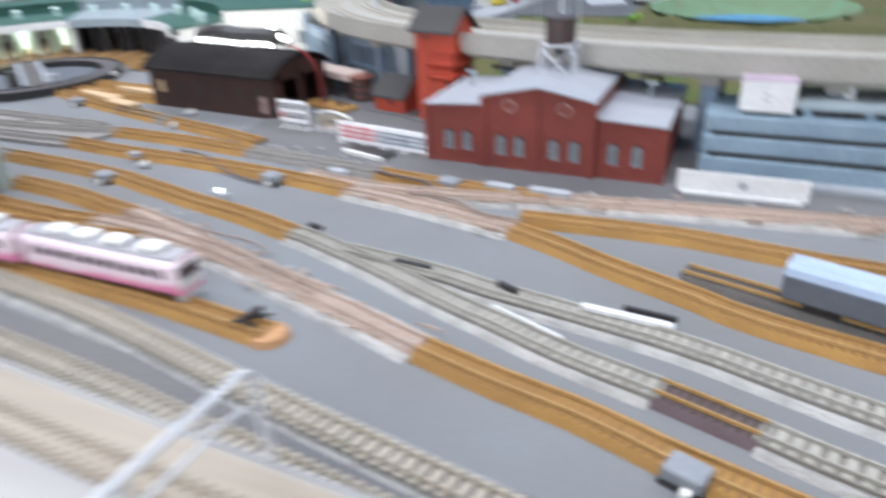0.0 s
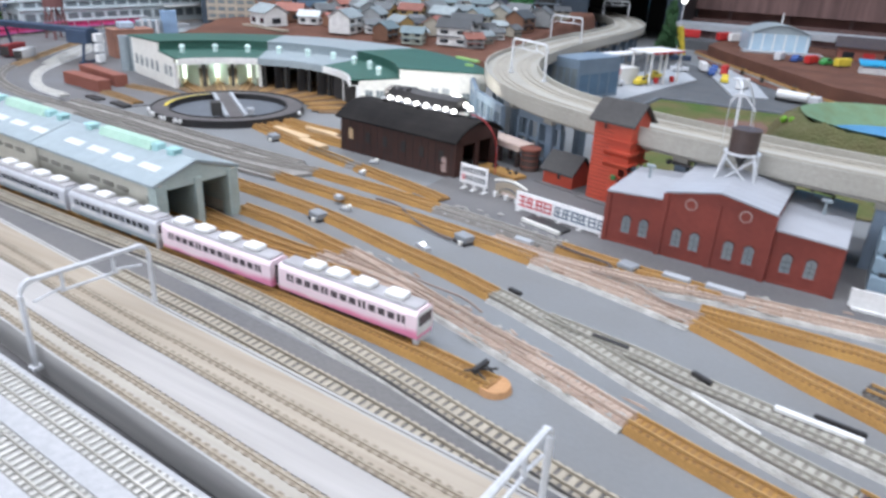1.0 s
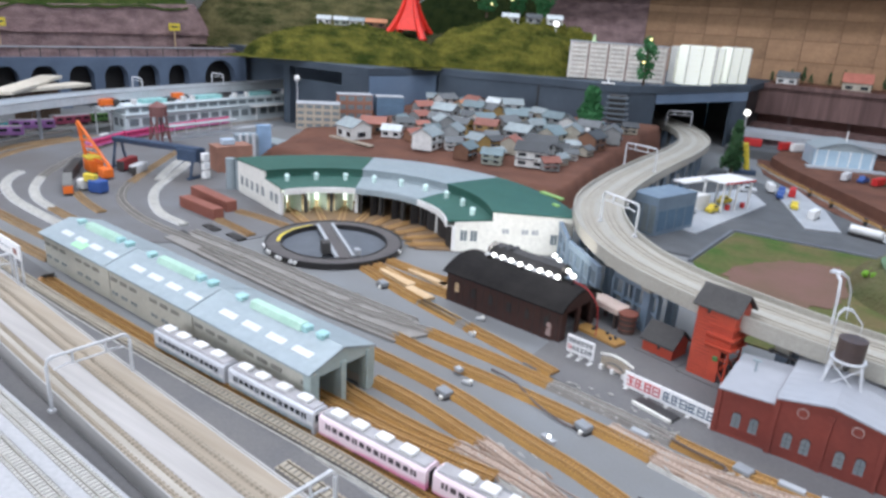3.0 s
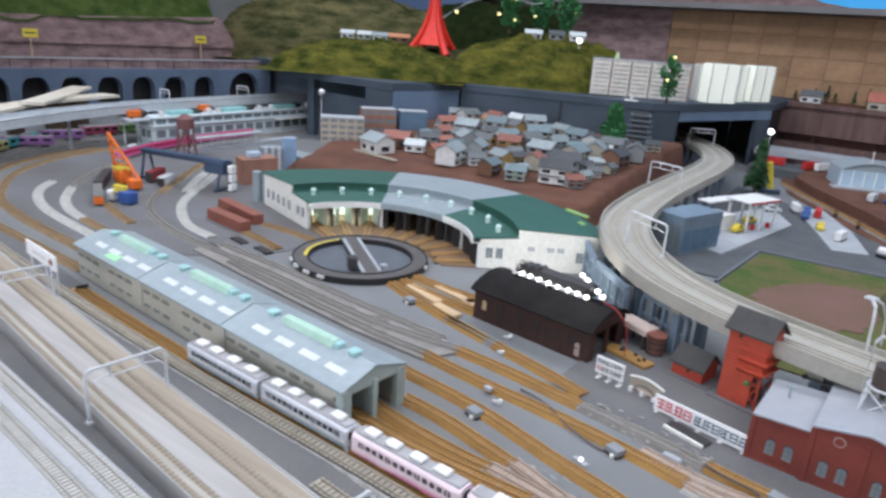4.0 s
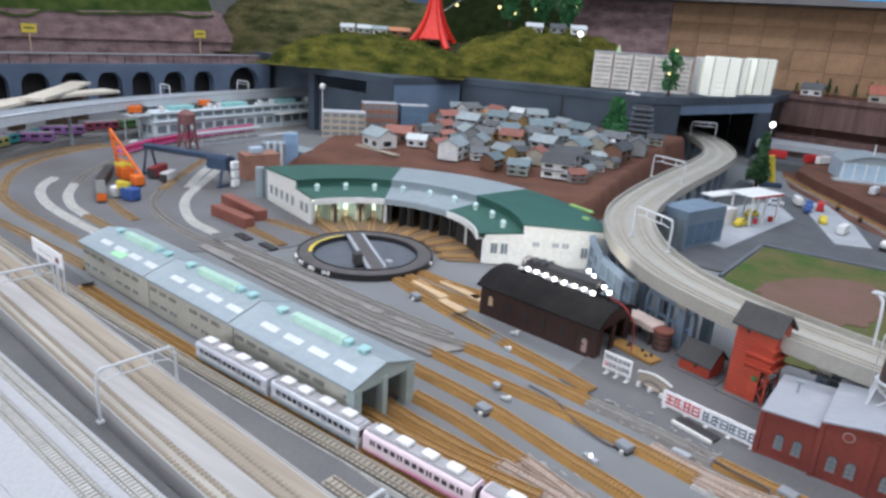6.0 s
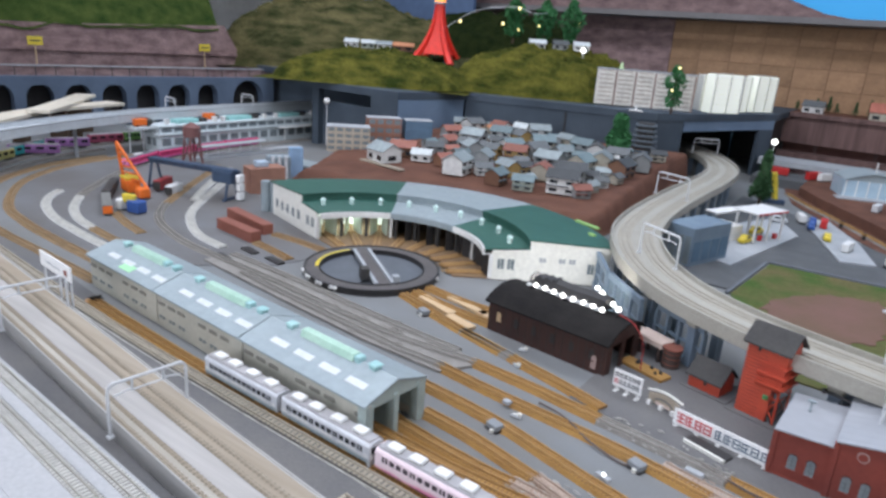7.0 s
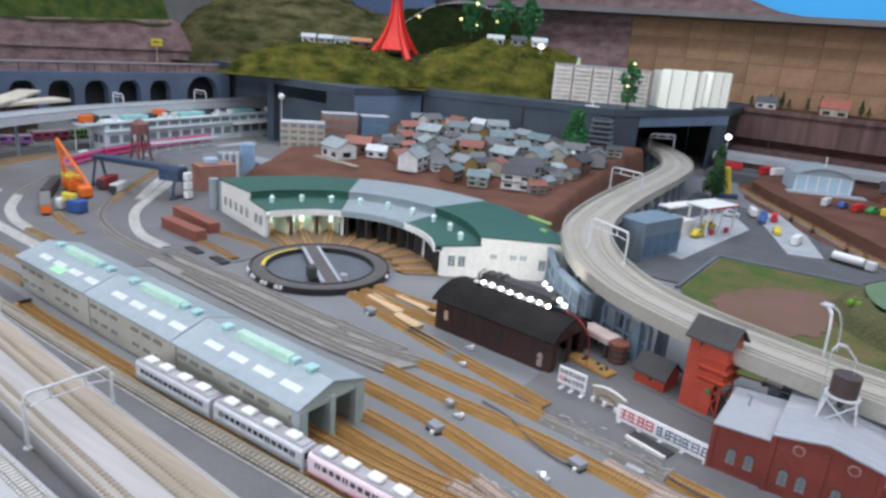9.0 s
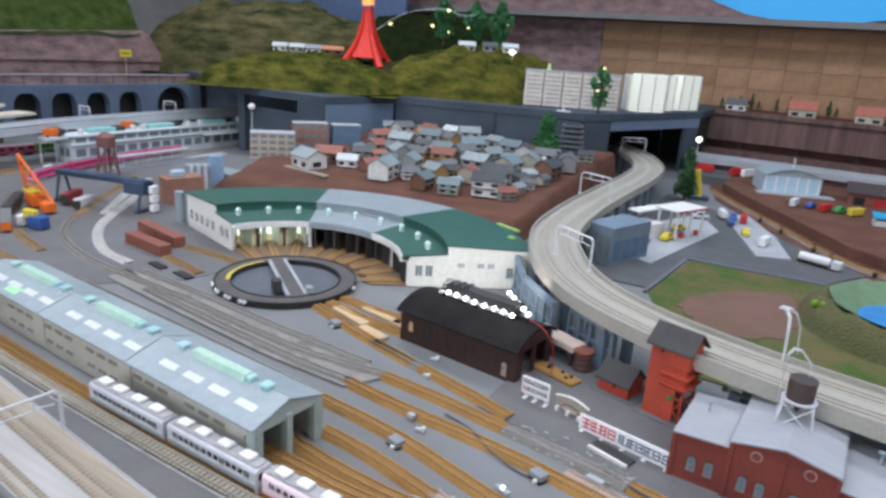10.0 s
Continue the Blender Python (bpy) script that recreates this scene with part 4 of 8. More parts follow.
    for (xa, za), (xb, zb) in (((XL - 0.0015, 0.0604), (XC, 0.0692)), ((XC, 0.0692), (XR + 0.0015, 0.0604))):
        part("roof_seam", rod((xa, yy, za), (xb, yy, zb), 0.00022, 4), M_ROOF_TIN, shop)
for cx in (0.019, 0.035, 0.0652, 0.0805, 0.1085, 0.1248, 0.1535, 0.1715):
    front = -0.003 if XL < cx < XR else 0.0
    w = part("window", arched(cx, 0.0078, 0.012, 0.0285, front - 0.0004, front + 0.001), M_WINDOW, shop)
    part("window_sill", box(cx - 0.005, cx + 0.005, front - 0.0014, front, 0.0108, 0.0122), M_RED, shop)
    part("window_arch", sweep([Vector((cx + 0.0047 * math.cos(a), front - 0.0006, 0.0246 + 0.0047 * math.sin(a))) for a in [math.pi * i / 8 for i in range(9)]], [(-0.0005, -0.0005), (0.0005, -0.0005), (0.0005, 0.0005), (-0.0005, 0.0005)]), M_MORTAR, shop)
    for k in range(1, 3):
        part("glazing_bar", box(cx - 0.0039, cx + 0.0039, front - 0.0006, front - 0.0003, 0.012 + k * 0.0048, 0.0123 + k * 0.0048), M_TAR, w)
    part("glazing_bar", box(cx - 0.00018, cx + 0.00018, front - 0.0006, front - 0.0003, 0.012, 0.027), M_TAR, w)
for cx in (0.0725, 0.1165):
    ring = cyl(0, 0, -0.0008, 0.0008, 0.0050, seg=20)
    moved(ring, Matrix.Translation((cx, -0.0034, 0.0528)) @ Matrix.Rotation(radians(90), 4, "X"))
    r = part("round_vent", ring, M_ORNAMENT, shop, "round pinkish ornament")
    hub = cyl(0, 0, -0.0012, 0.0012, 0.0040, seg=16)
    moved(hub, Matrix.Translation((cx, -0.0032, 0.0528)) @ Matrix.Rotation(radians(90), 4, "X"))
    part("hub", hub, M_RED, r)
for px in (0.0, XL, XC, XR, BW):
    f = -0.0048 if XL - 0.001 < px < XR + 0.001 else -0.0016
    part("pilaster", box(px - 0.0022, px + 0.0022, f, 0.002, 0, 0.0475 if px in (0.0,) else (0.0430 if px == BW else 0.0580)), M_RED, shop)
part("cornice", prism_y([(XL, 0.0560), (XC, 0.0645), (XR, 0.0560), (XR, 0.0583), (XC, 0.0668), (XL, 0.0583)], -0.0042, -0.0028), M_RED, shop)
for vx, vy, vz in ((0.018, 0.056, 0.049), (0.168, 0.070, 0.045)):
    part("roof_vent", cyl(vx, vy, vz, vz + 0.0125, 0.0012, seg=8), M_GREY_ROOF, shop)
    part("roof_vent_cap", box(vx - 0.0042, vx + 0.0042, vy - 0.0016, vy + 0.0016, vz + 0.0125, vz + 0.0152, bevel=0.0005), M_GREY_ROOF, shop)
for p, q in (((0.022, 0.1035, 0.0575), (0.056, 0.0945, 0.0575)), ((0.153, 0.1260, 0.0520), (0.171, 0.1190, 0.0520))):
    part("exhaust_pipe", rod(p, q, 0.0016, 8), M_BLACK, shop)
    part("pipe_knob", ball(p[0], p[1], p[2], 0.0034), M_BLACK, shop)
    part("pipe_stand", rod((q[0], q[1], 0.040), (q[0], q[1], q[2]), 0.0012, 6), M_BLACK, shop)

# water tank on the roof
tank = thing("water_tank", "dark brown drum water tank on white lattice legs", "water tank", -0.123, 0.572, 0.0595, 0)
part("drum", cyl(0, 0, 0.030, 0.050, 0.0125, seg=24), M_BROWN_IRON, tank, smooth=False)
part("drum_lid", cyl(0, 0, 0.050, 0.0508, 0.0129, seg=24), M_BROWN_IRON, tank)
part("platform", cyl(0, 0, 0.0285, 0.030, 0.0160, seg=16), M_STEEL, tank)
legs = [(-0.0155, -0.0155), (0.0155, -0.0155), (0.0155, 0.0155), (-0.0155, 0.0155)]
for i, (lx, ly) in enumerate(legs):
    nx, ny = legs[(i + 1) % 4]
    part("leg", rod((lx * 1.2, ly * 1.2, -0.006), (lx * 0.8, ly * 0.8, 0.0288), 0.0011), M_STEEL, tank)
    part("brace", rod((lx * 1.1, ly * 1.1, 0.001), (nx * 0.85, ny * 0.85, 0.0275), 0.0008), M_STEEL, tank)
    part("brace", rod((nx * 1.1, ny * 1.1, 0.001), (lx * 0.85, ly * 0.85, 0.0275), 0.0008), M_STEEL, tank)
part("funnel", cyl(0, 0, 0.016, 0.0288, 0.001, 0.007, seg=10), M_TAR, tank)
part("filler_pipe", sweep([Vector(v) for v in ((-0.018, -0.006, 0.018), (-0.018, -0.006, 0.072), (-0.014, -0.004, 0.079), (-0.007, -0.002, 0.078), (0.003, 0.001, 0.066), (0.004, 0.001, 0.052))], [(-0.0014, -0.0006), (0.0014, -0.0006), (0.0014, 0.0018), (-0.0014, 0.0018)]), M_STEEL, tank)

# ---- red coaling tower, hut and barrel ----
tower = thing("coaling_tower", "orange-red wooden coaling tower with dark grey roof", "coaling tower", -0.2735, 0.613, 0.001, -14)
part("base_slab", box(-0.008, 0.050, -0.008, 0.045, 0, 0.0025), M_GROUND2, tower)
part("shaft", box(0, 0.0235, 0, 0.034, 0.0025, 0.091), M_TOWER_RED, tower)
part("bunker", box(0.0235, 0.044, 0.0, 0.034, 0.048, 0.091), M_TOWER_RED, tower)
part("front_panel", box(0.0237, 0.0350, 0.0, 0.0020, 0.0025, 0.0478), M_TOWER_RED, tower)
for z in (0.0465, 0.0585):
    part("ledge", box(0.0160, 0.0485, -0.0050, 0.0345, z, z + 0.0018), M_TOWER_RED, tower)
    part("ledge_skirt", prism_x([(-0.0048, z), (0.0, z - 0.0050), (0.0, z)], 0.0160, 0.0445), M_TOWER_RED, tower)
part("ledge_cap", box(0.0160, 0.0465, -0.0026, 0.0345, 0.0700, 0.0712), M_TOWER_RED, tower)
for zz in [0.006 + 0.0042 * i for i in range(20)]:
    part("board_joint", box(-0.00025, 0.0236, -0.00025, 0.0341, zz, zz + 0.0004), M_MORTAR, tower)
for lx in (0.0265, 0.043):
    for ly in (0.001, 0.032):
        part("leg", rod((lx, ly, 0.002), (lx, ly, 0.05), 0.0013, 5), M_TOWER_RED, tower)
for ly in (0.001, 0.032):
    part("brace", rod((0.0265, ly, 0.006), (0.043, ly, 0.030), 0.0009, 5), M_TOWER_RED, tower)
    part("brace", rod((0.043, ly, 0.006), (0.0265, ly, 0.030), 0.0009, 5), M_TOWER_RED, tower)
    part("beam", rod((0.0255, ly, 0.032), (0.044, ly, 0.032), 0.0011, 5), M_TOWER_RED, tower)
part("brace", rod((0.043, 0.001, 0.006), (0.043, 0.032, 0.034), 0.0009, 5), M_BROWN_IRON, tower)
part("brace", rod((0.043, 0.032, 0.006), (0.043, 0.001, 0.034), 0.0009, 5), M_BROWN_IRON, tower)
part("gable_wall", prism_x([(0.0, 0.091), (0.034, 0.091), (0.017, 0.1065)], 0.0002, 0.0438), M_TOWER_RED, tower)
part("roof", prism_x([(-0.0055, 0.0868), (0.017, 0.1072), (0.0395, 0.0868), (0.0395, 0.0888), (0.017, 0.1092), (-0.0055, 0.0888)], -0.005, 0.049), M_TAR, tower)
part("vent_hole", box(0.0115, 0.0145, -0.0006, 0.0004, 0.080, 0.085), M_BLACK, tower)
part("signal_lamp", box(0.028, 0.034, -0.0035, -0.0005, 0.029, 0.0345, bevel=0.0008), mat("green_lamp_glass", (0.06, 0.22, 0.07), None, 60, 0.3), tower, "green lamp box")

hut = thing("red_hut", "small orange-red hut with dark gabled roof", "hut", -0.333, 0.634, 0.001, -14)
part("base_slab", box(-0.007, 0.052, -0.007, 0.044, 0, 0.002), M_GROUND2, hut)
part("wall", prism_x([(0, 0.002), (0.034, 0.002), (0.034, 0.0195), (0.017, 0.034), (0, 0.0195)], 0, 0.040), M_TOWER_RED, hut)
part("roof", prism_x([(-0.005, 0.0165), (0.017, 0.0352), (0.039, 0.0165), (0.039, 0.0188), (0.017, 0.0376), (-0.005, 0.0188)], -0.003, 0.043), M_TAR, hut)
part("window", box(0.0195, 0.0235, -0.0005, 0.0004, 0.010, 0.0165), M_BLACK, hut)

barrel = thing("barrel", "dark red-brown riveted barrel beside the hut", "barrel", -0.366, 0.668, 0.001)
part("drum", cyl(0, 0, 0, 0.026, 0.0112, seg=20), M_BROWN_IRON, barrel)
part("rim", cyl(0, 0, 0.026, 0.0285, 0.0128, seg=20), M_OXIDE, barrel)
for z in (0.006, 0.014, 0.021):
    part("hoop", cyl(0, 0, z, z + 0.0012, 0.0116, seg=20), M_OXIDE, barrel)

coal = thing("ash_wagon_bed", "ochre track bed with black scrap by the engine house", "track bed", -0.385, 0.632, 0.001, -18)
part("bed", box(-0.035, 0.03, -0.011, 0.011, 0, 0.005, bevel=0.0008), M_TAN, coal)
for k in range(7):
    part("scrap", ball(random.uniform(-0.03, 0.028), random.uniform(-0.007, 0.007), 0.006, random.uniform(0.0018, 0.0036)), M_BLACK, coal)

# ---- dark wooden engine house with the lamp strip on its roof ----
M_ENG_ROOF = mat("black_tar_roof", (0.014, 0.013, 0.013), (0.024, 0.022, 0.021), 30, 0.95, bump=0.15, spec=0.15)
eng = thing("engine_house", "dark brown wooden engine house with rounded tar roof", "engine shed", -0.6025, 0.599, 0, -6.2)
EL, ED, EH = 0.1835, 0.088, 0.0455
part("side_wall", box(0, EL, 0, 0.003, 0, EH), M_DARKWOOD, eng)
part("side_wall", box(0, EL, ED - 0.003, ED, 0, EH), M_DARKWOOD, eng)
part("end_wall", prism_x([(0.003, 0), (ED - 0.003, 0), (ED - 0.003, EH), (ED * 0.75, EH + 0.0085), (ED / 2, EH + 0.0125), (ED * 0.25, EH + 0.0085), (0.003, EH)], 0, 0.003), M_DARKWOOD, eng)
for y0, y1 in ((0.003, 0.014), (ED / 2 - 0.004, ED / 2 + 0.004), (ED - 0.014, ED - 0.003)):
    part("front_post", box(EL - 0.003, EL, y0, y1, 0, EH), M_DARKWOOD, eng)
part("front_lintel", prism_x([(0.003, EH - 0.008), (ED - 0.003, EH - 0.008), (ED - 0.003, EH), (ED * 0.75, EH + 0.0085), (ED / 2, EH + 0.0125), (ED * 0.25, EH + 0.0085), (0.003, EH)], EL - 0.003, EL), M_DARKWOOD, eng)
arc = [(-0.006 + (ED + 0.012) * i / 10, EH - 0.003 + 0.0175 * math.sin(math.pi * i / 10) ** 0.8) for i in range(11)]
part("roof", prism_x(arc + [(yy, zz + 0.0022) for yy, zz in arc[::-1]], -0.004, EL + 0.004), M_ENG_ROOF, eng)
for k in range(16):
    part("plank_joint", box(EL * (k + 0.5) / 16 - 0.0003, EL * (k + 0.5) / 16 + 0.0003, -0.0004, 0.0004, 0.001, EH - 0.001), M_BLACK, eng)
for k in range(6):
    cx = 0.018 + k * 0.029
    w = part("window", arched(cx, 0.0068, 0.017, 0.031, -0.0006, 0.0005), M_WOODLIGHT if k == 0 else M_BLACK, eng)
    part("window_frame", box(cx - 0.0045, cx + 0.0045, -0.0011, 0.0, 0.0155, 0.0172), M_DARKWOOD, eng)
part("side_door", arched(EL - 0.016, 0.007, 0.006, 0.024, -0.0007, 0.0005), mat("pale_door", (0.42, 0.30, 0.27), None, 60), eng)
for k in range(3):
    part("roof_chimney", box(EL * (0.2 + 0.3 * k) - 0.003, EL * (0.2 + 0.3 * k) + 0.003, ED / 2 - 0.003, ED / 2 + 0.003, EH + 0.012, EH + 0.020, bevel=0.0006), M_ENG_ROOF, eng)

strip = thing("lamp_strip", "black lamp strip with glowing white bulbs and red wire", "light strip", -0.560, 0.642, 0.0635, -8)
spine = [Vector(v) for v in ((-0.012, 0.012, 0.001), (0.02, 0.010, 0.003), (0.055, 0.010, 0.002), (0.085, 0.012, 0.002), (0.110, 0.008, 0.003))]
part("housing", sweep(spline([tuple(v) for v in spine], 0.01), [(-0.007, -0.002), (0.017, -0.002), (0.016, 0.010), (0.007, 0.0150), (-0.004, 0.011)]), M_BLACK, strip)
for k in range(3):
    part("cooling_fin", moved(box(-0.0030, 0.0030, -0.004, 0.014, 0.006, 0.0175 - 0.0009 * abs(k - 4), bevel=0.001), Matrix.Translation((0.002 + 0.0125 * k, 0.011 - 0.0003 * k * k * 0.2, 0.002))), M_BLACK, strip)
part("led_band", sweep(spline([(v.x, v.y, v.z) for v in spine], 0.006), [(-0.0112, -0.0022), (-0.0062, -0.0022), (-0.0062, 0.0006), (-0.0112, 0.0006)]), M_WHITE, strip, "white lamp band")
for q in spline([tuple(v) for v in spine], 0.0150)[1:]:
    part("bulb", ball(q.x, q.y - 0.0092, q.z + 0.0006, 0.0031, sub=2), M_LED, strip)
for k in range(5):
    part("bulb", ball(0.074 + k * 0.0139, 0.044 - k * 0.0099, 0.0125 - k * 0.0008, 0.0031, sub=2), M_LED, strip)
part("arm", rod((0.070, 0.047, 0.0105), (0.132, 0.003, 0.0070), 0.0026), M_WHITE, strip)
part("arm_stay", rod((0.131, 0.003, 0.0070), (0.128, 0.006, -0.006), 0.0016), M_BLACK, strip)
part("arm_back", rod((0.070, 0.053, 0.0070), (0.120, 0.018, 0.0040), 0.0036, 8), M_BLACK, strip)
area_lamp("strip_lamp", -0.520, 0.682, 0.080, 0.12, 0.02, 0.25, (1.0, 0.98, 0.94), (-0.64, 0.86, 0.030))
part("red_wire", sweep(spline([(0.130, 0.004, 0.004), (0.152, 0.005, -0.002), (0.168, 0.006, -0.022), (0.172, 0.004, -0.060)], 0.006), [(-0.0007, -0.0007), (0.0007, -0.0007), (0.0007, 0.0007), (-0.0007, 0.0007)]), M_REDWIRE, strip)

# ---- turntable ----
TX, TY = -0.868, 0.655


def ring(r0, r1, z0, z1, a0=0.0, a1=360.0, seg=48):
    """A flat ring or part of one, with thickness."""
    bm = bmesh.new()
    full = abs(a1 - a0) >= 359.9
    rows = []
    for i in range(seg + (0 if full else 1)):
        a = radians(a0 + (a1 - a0) * i / seg)
        c, s = math.cos(a), math.sin(a)
        rows.append([bm.verts.new((r * c, r * s, z)) for r, z in ((r0, z0), (r1, z0), (r1, z1), (r0, z1))])
    pairs = list(zip(rows, rows[1:])) + ([(rows[-1], rows[0])] if full else [])
    for p, q in pairs:
        for i in range(4):
            j = (i + 1) % 4
            bm.faces.new((p[i], p[j], q[j], q[i]))
    if not full:
        bm.faces.new(rows[0])
        bm.faces.new(rows[-1][::-1])
    bmesh.ops.recalc_face_normals(bm, faces=bm.faces)
    return bm


M_PITWALL = mat("brown_grey_pit_ring", (0.085, 0.078, 0.078), (0.11, 0.10, 0.098), 40, 0.7)
M_PITFLOOR = mat("slate_pit_floor", (0.115, 0.13, 0.15), None, 30, 0.6)
tt = thing("turntable", "dark grey locomotive turntable with yellow edge stripe", "turntable", TX, TY, 0.0005)
part("pit_floor", cyl(0, 0, 0, 0.0015, 0.090, seg=48), M_PITFLOOR, tt)
part("pit_ring", ring(0.088, 0.112, 0, 0.0085), M_PITWALL, tt)
part("outer_skirt", ring(0.1105, 0.1135, 0, 0.0100), M_BLACK, tt)
part("inner_rail", ring(0.0865, 0.0885, 0.0015, 0.0100), M_BLACK, tt)
part("yellow_stripe", ring(0.0885, 0.0945, 0.0085, 0.0095, 158, 226, 16), M_YELLOW, tt, "faded yellow stripe")
part("centre_pivot", cyl(0, 0, 0.0015, 0.006, 0.012, seg=16), M_TAR, tt)
bridge = part("bridge", moved(box(-0.087, 0.087, -0.0095, 0.0095, 0.006, 0.0105, bevel=0.0005), Matrix.Rotation(radians(-35.5), 4, "Z")), M_PITWALL, tt)
for s in (-1, 1):
    part("girder", moved(box(-0.086, 0.086, s * 0.013 - 0.0028, s * 0.013 + 0.0028, 0.0085, 0.0128), Matrix.Rotation(radians(-35.5), 4, "Z")), M_PAVE, bridge, "pale grey bridge walkway")
cabm = Matrix.Rotation(radians(-35.5), 4, "Z")
part("control_cab", moved(box(0.040, 0.058, -0.031, -0.017, 0.006, 0.026, bevel=0.001), cabm), M_TAR, bridge, "dark control cab")
part("control_cab", moved(box(0.070, 0.082, 0.016, 0.026, 0.009, 0.020, bevel=0.001), cabm), M_PAVE, bridge, "pale control box")
for k, a in enumerate((-128, -124, -113, -109, -97, -93, -82, -78, 20)):
    c = cyl(0, 0, -0.002, 0.002, 0.0032, seg=12)
    moved(c, Matrix.Rotation(radians(a), 4, "Z") @ Matrix.Translation((0.1145, 0, 0.0065)) @ Matrix.Rotation(radians(90), 4, "Y"))
    part("white_disc", c, M_WHITE, tt, "white end disc")

# ---- roundhouse round the turntable ----
R0, R1, RS = 0.197, 0.400, 0.262
A0, A1 = 36.8, 163.2
rh = thing("roundhouse", "cream roundhouse with dark green and grey roofs", "locomotive roundhouse", TX, TY, 0.0005)
part("stall_floor", ring(0.135, R1 - 0.002, 0, 0.0022, A0, A1, 30), mat("ochre_brown_floor", (0.24, 0.15, 0.075), (0.17, 0.11, 0.065), 30, 0.85), rh)
part("back_wall", ring(R1 - 0.004, R1, 0.0022, 0.066, A0, A1, 27), M_CREAM, rh)
for a in (A0, A1):
    outline = [(R0 + 0.002, 0.001), (R1 - 0.0045, 0.001), (R1 - 0.0045, 0.0675), (RS, 0.0715), (RS, 0.0565), (R0 + 0.002, 0.0515)]
    sidewall = part("end_wall", moved(prism_y(outline, -0.002, 0.002), Matrix.Rotation(radians(a), 4, "Z")), M_CREAM, rh)
    out = -1 if a == A0 else 1
    for r in (0.215, 0.232, 0.285, 0.318, 0.335, 0.368, 0.385) if a == A0 else (0.215, 0.235, 0.275, 0.30, 0.325, 0.35, 0.375):
        for dz in (0.0,):
            small = a == A0 and 0.28 < r < 0.36
            part("window", moved(box(r - 0.0055, r + 0.0055, out * 0.0021 - 0.0006, out * 0.0021 + 0.0006, 0.036 if small else 0.020, 0.044 if small else 0.038), Matrix.Rotation(radians(a), 4, "Z")), M_WINDOW if not small else M_PAVE, rh)
            part("window_bar", moved(box(r - 0.0004, r + 0.0004, out * 0.0024 - 0.0008, out * 0.0024 + 0.0008, 0.020 if not small else 0.036, 0.038 if not small else 0.044), Matrix.Rotation(radians(a), 4, "Z")), M_CREAM, rh)
THIRD = (A1 - A0) / 3


def roof_sector(r0, z0, r1, z1, a0, a1, th=0.0022, seg=10):
    bm = bmesh.new()
    rows = []
    for i in range(seg + 1):
        a = radians(a0 + (a1 - a0) * i / seg)
        c, s = math.cos(a), math.sin(a)
        rows.append([bm.verts.new((r * c, r * s, z)) for r, z in ((r0, z0), (r1, z1), (r1, z1 + th), (r0, z0 + th))])
    for p, q in zip(rows, rows[1:]):
        for i in range(4):
            j = (i + 1) % 4
            bm.faces.new((p[i], p[j], q[j], q[i]))
    bm.faces.new(rows[0])
    bm.faces.new(rows[-1][::-1])
    bmesh.ops.recalc_face_normals(bm, faces=bm.faces)
    return bm


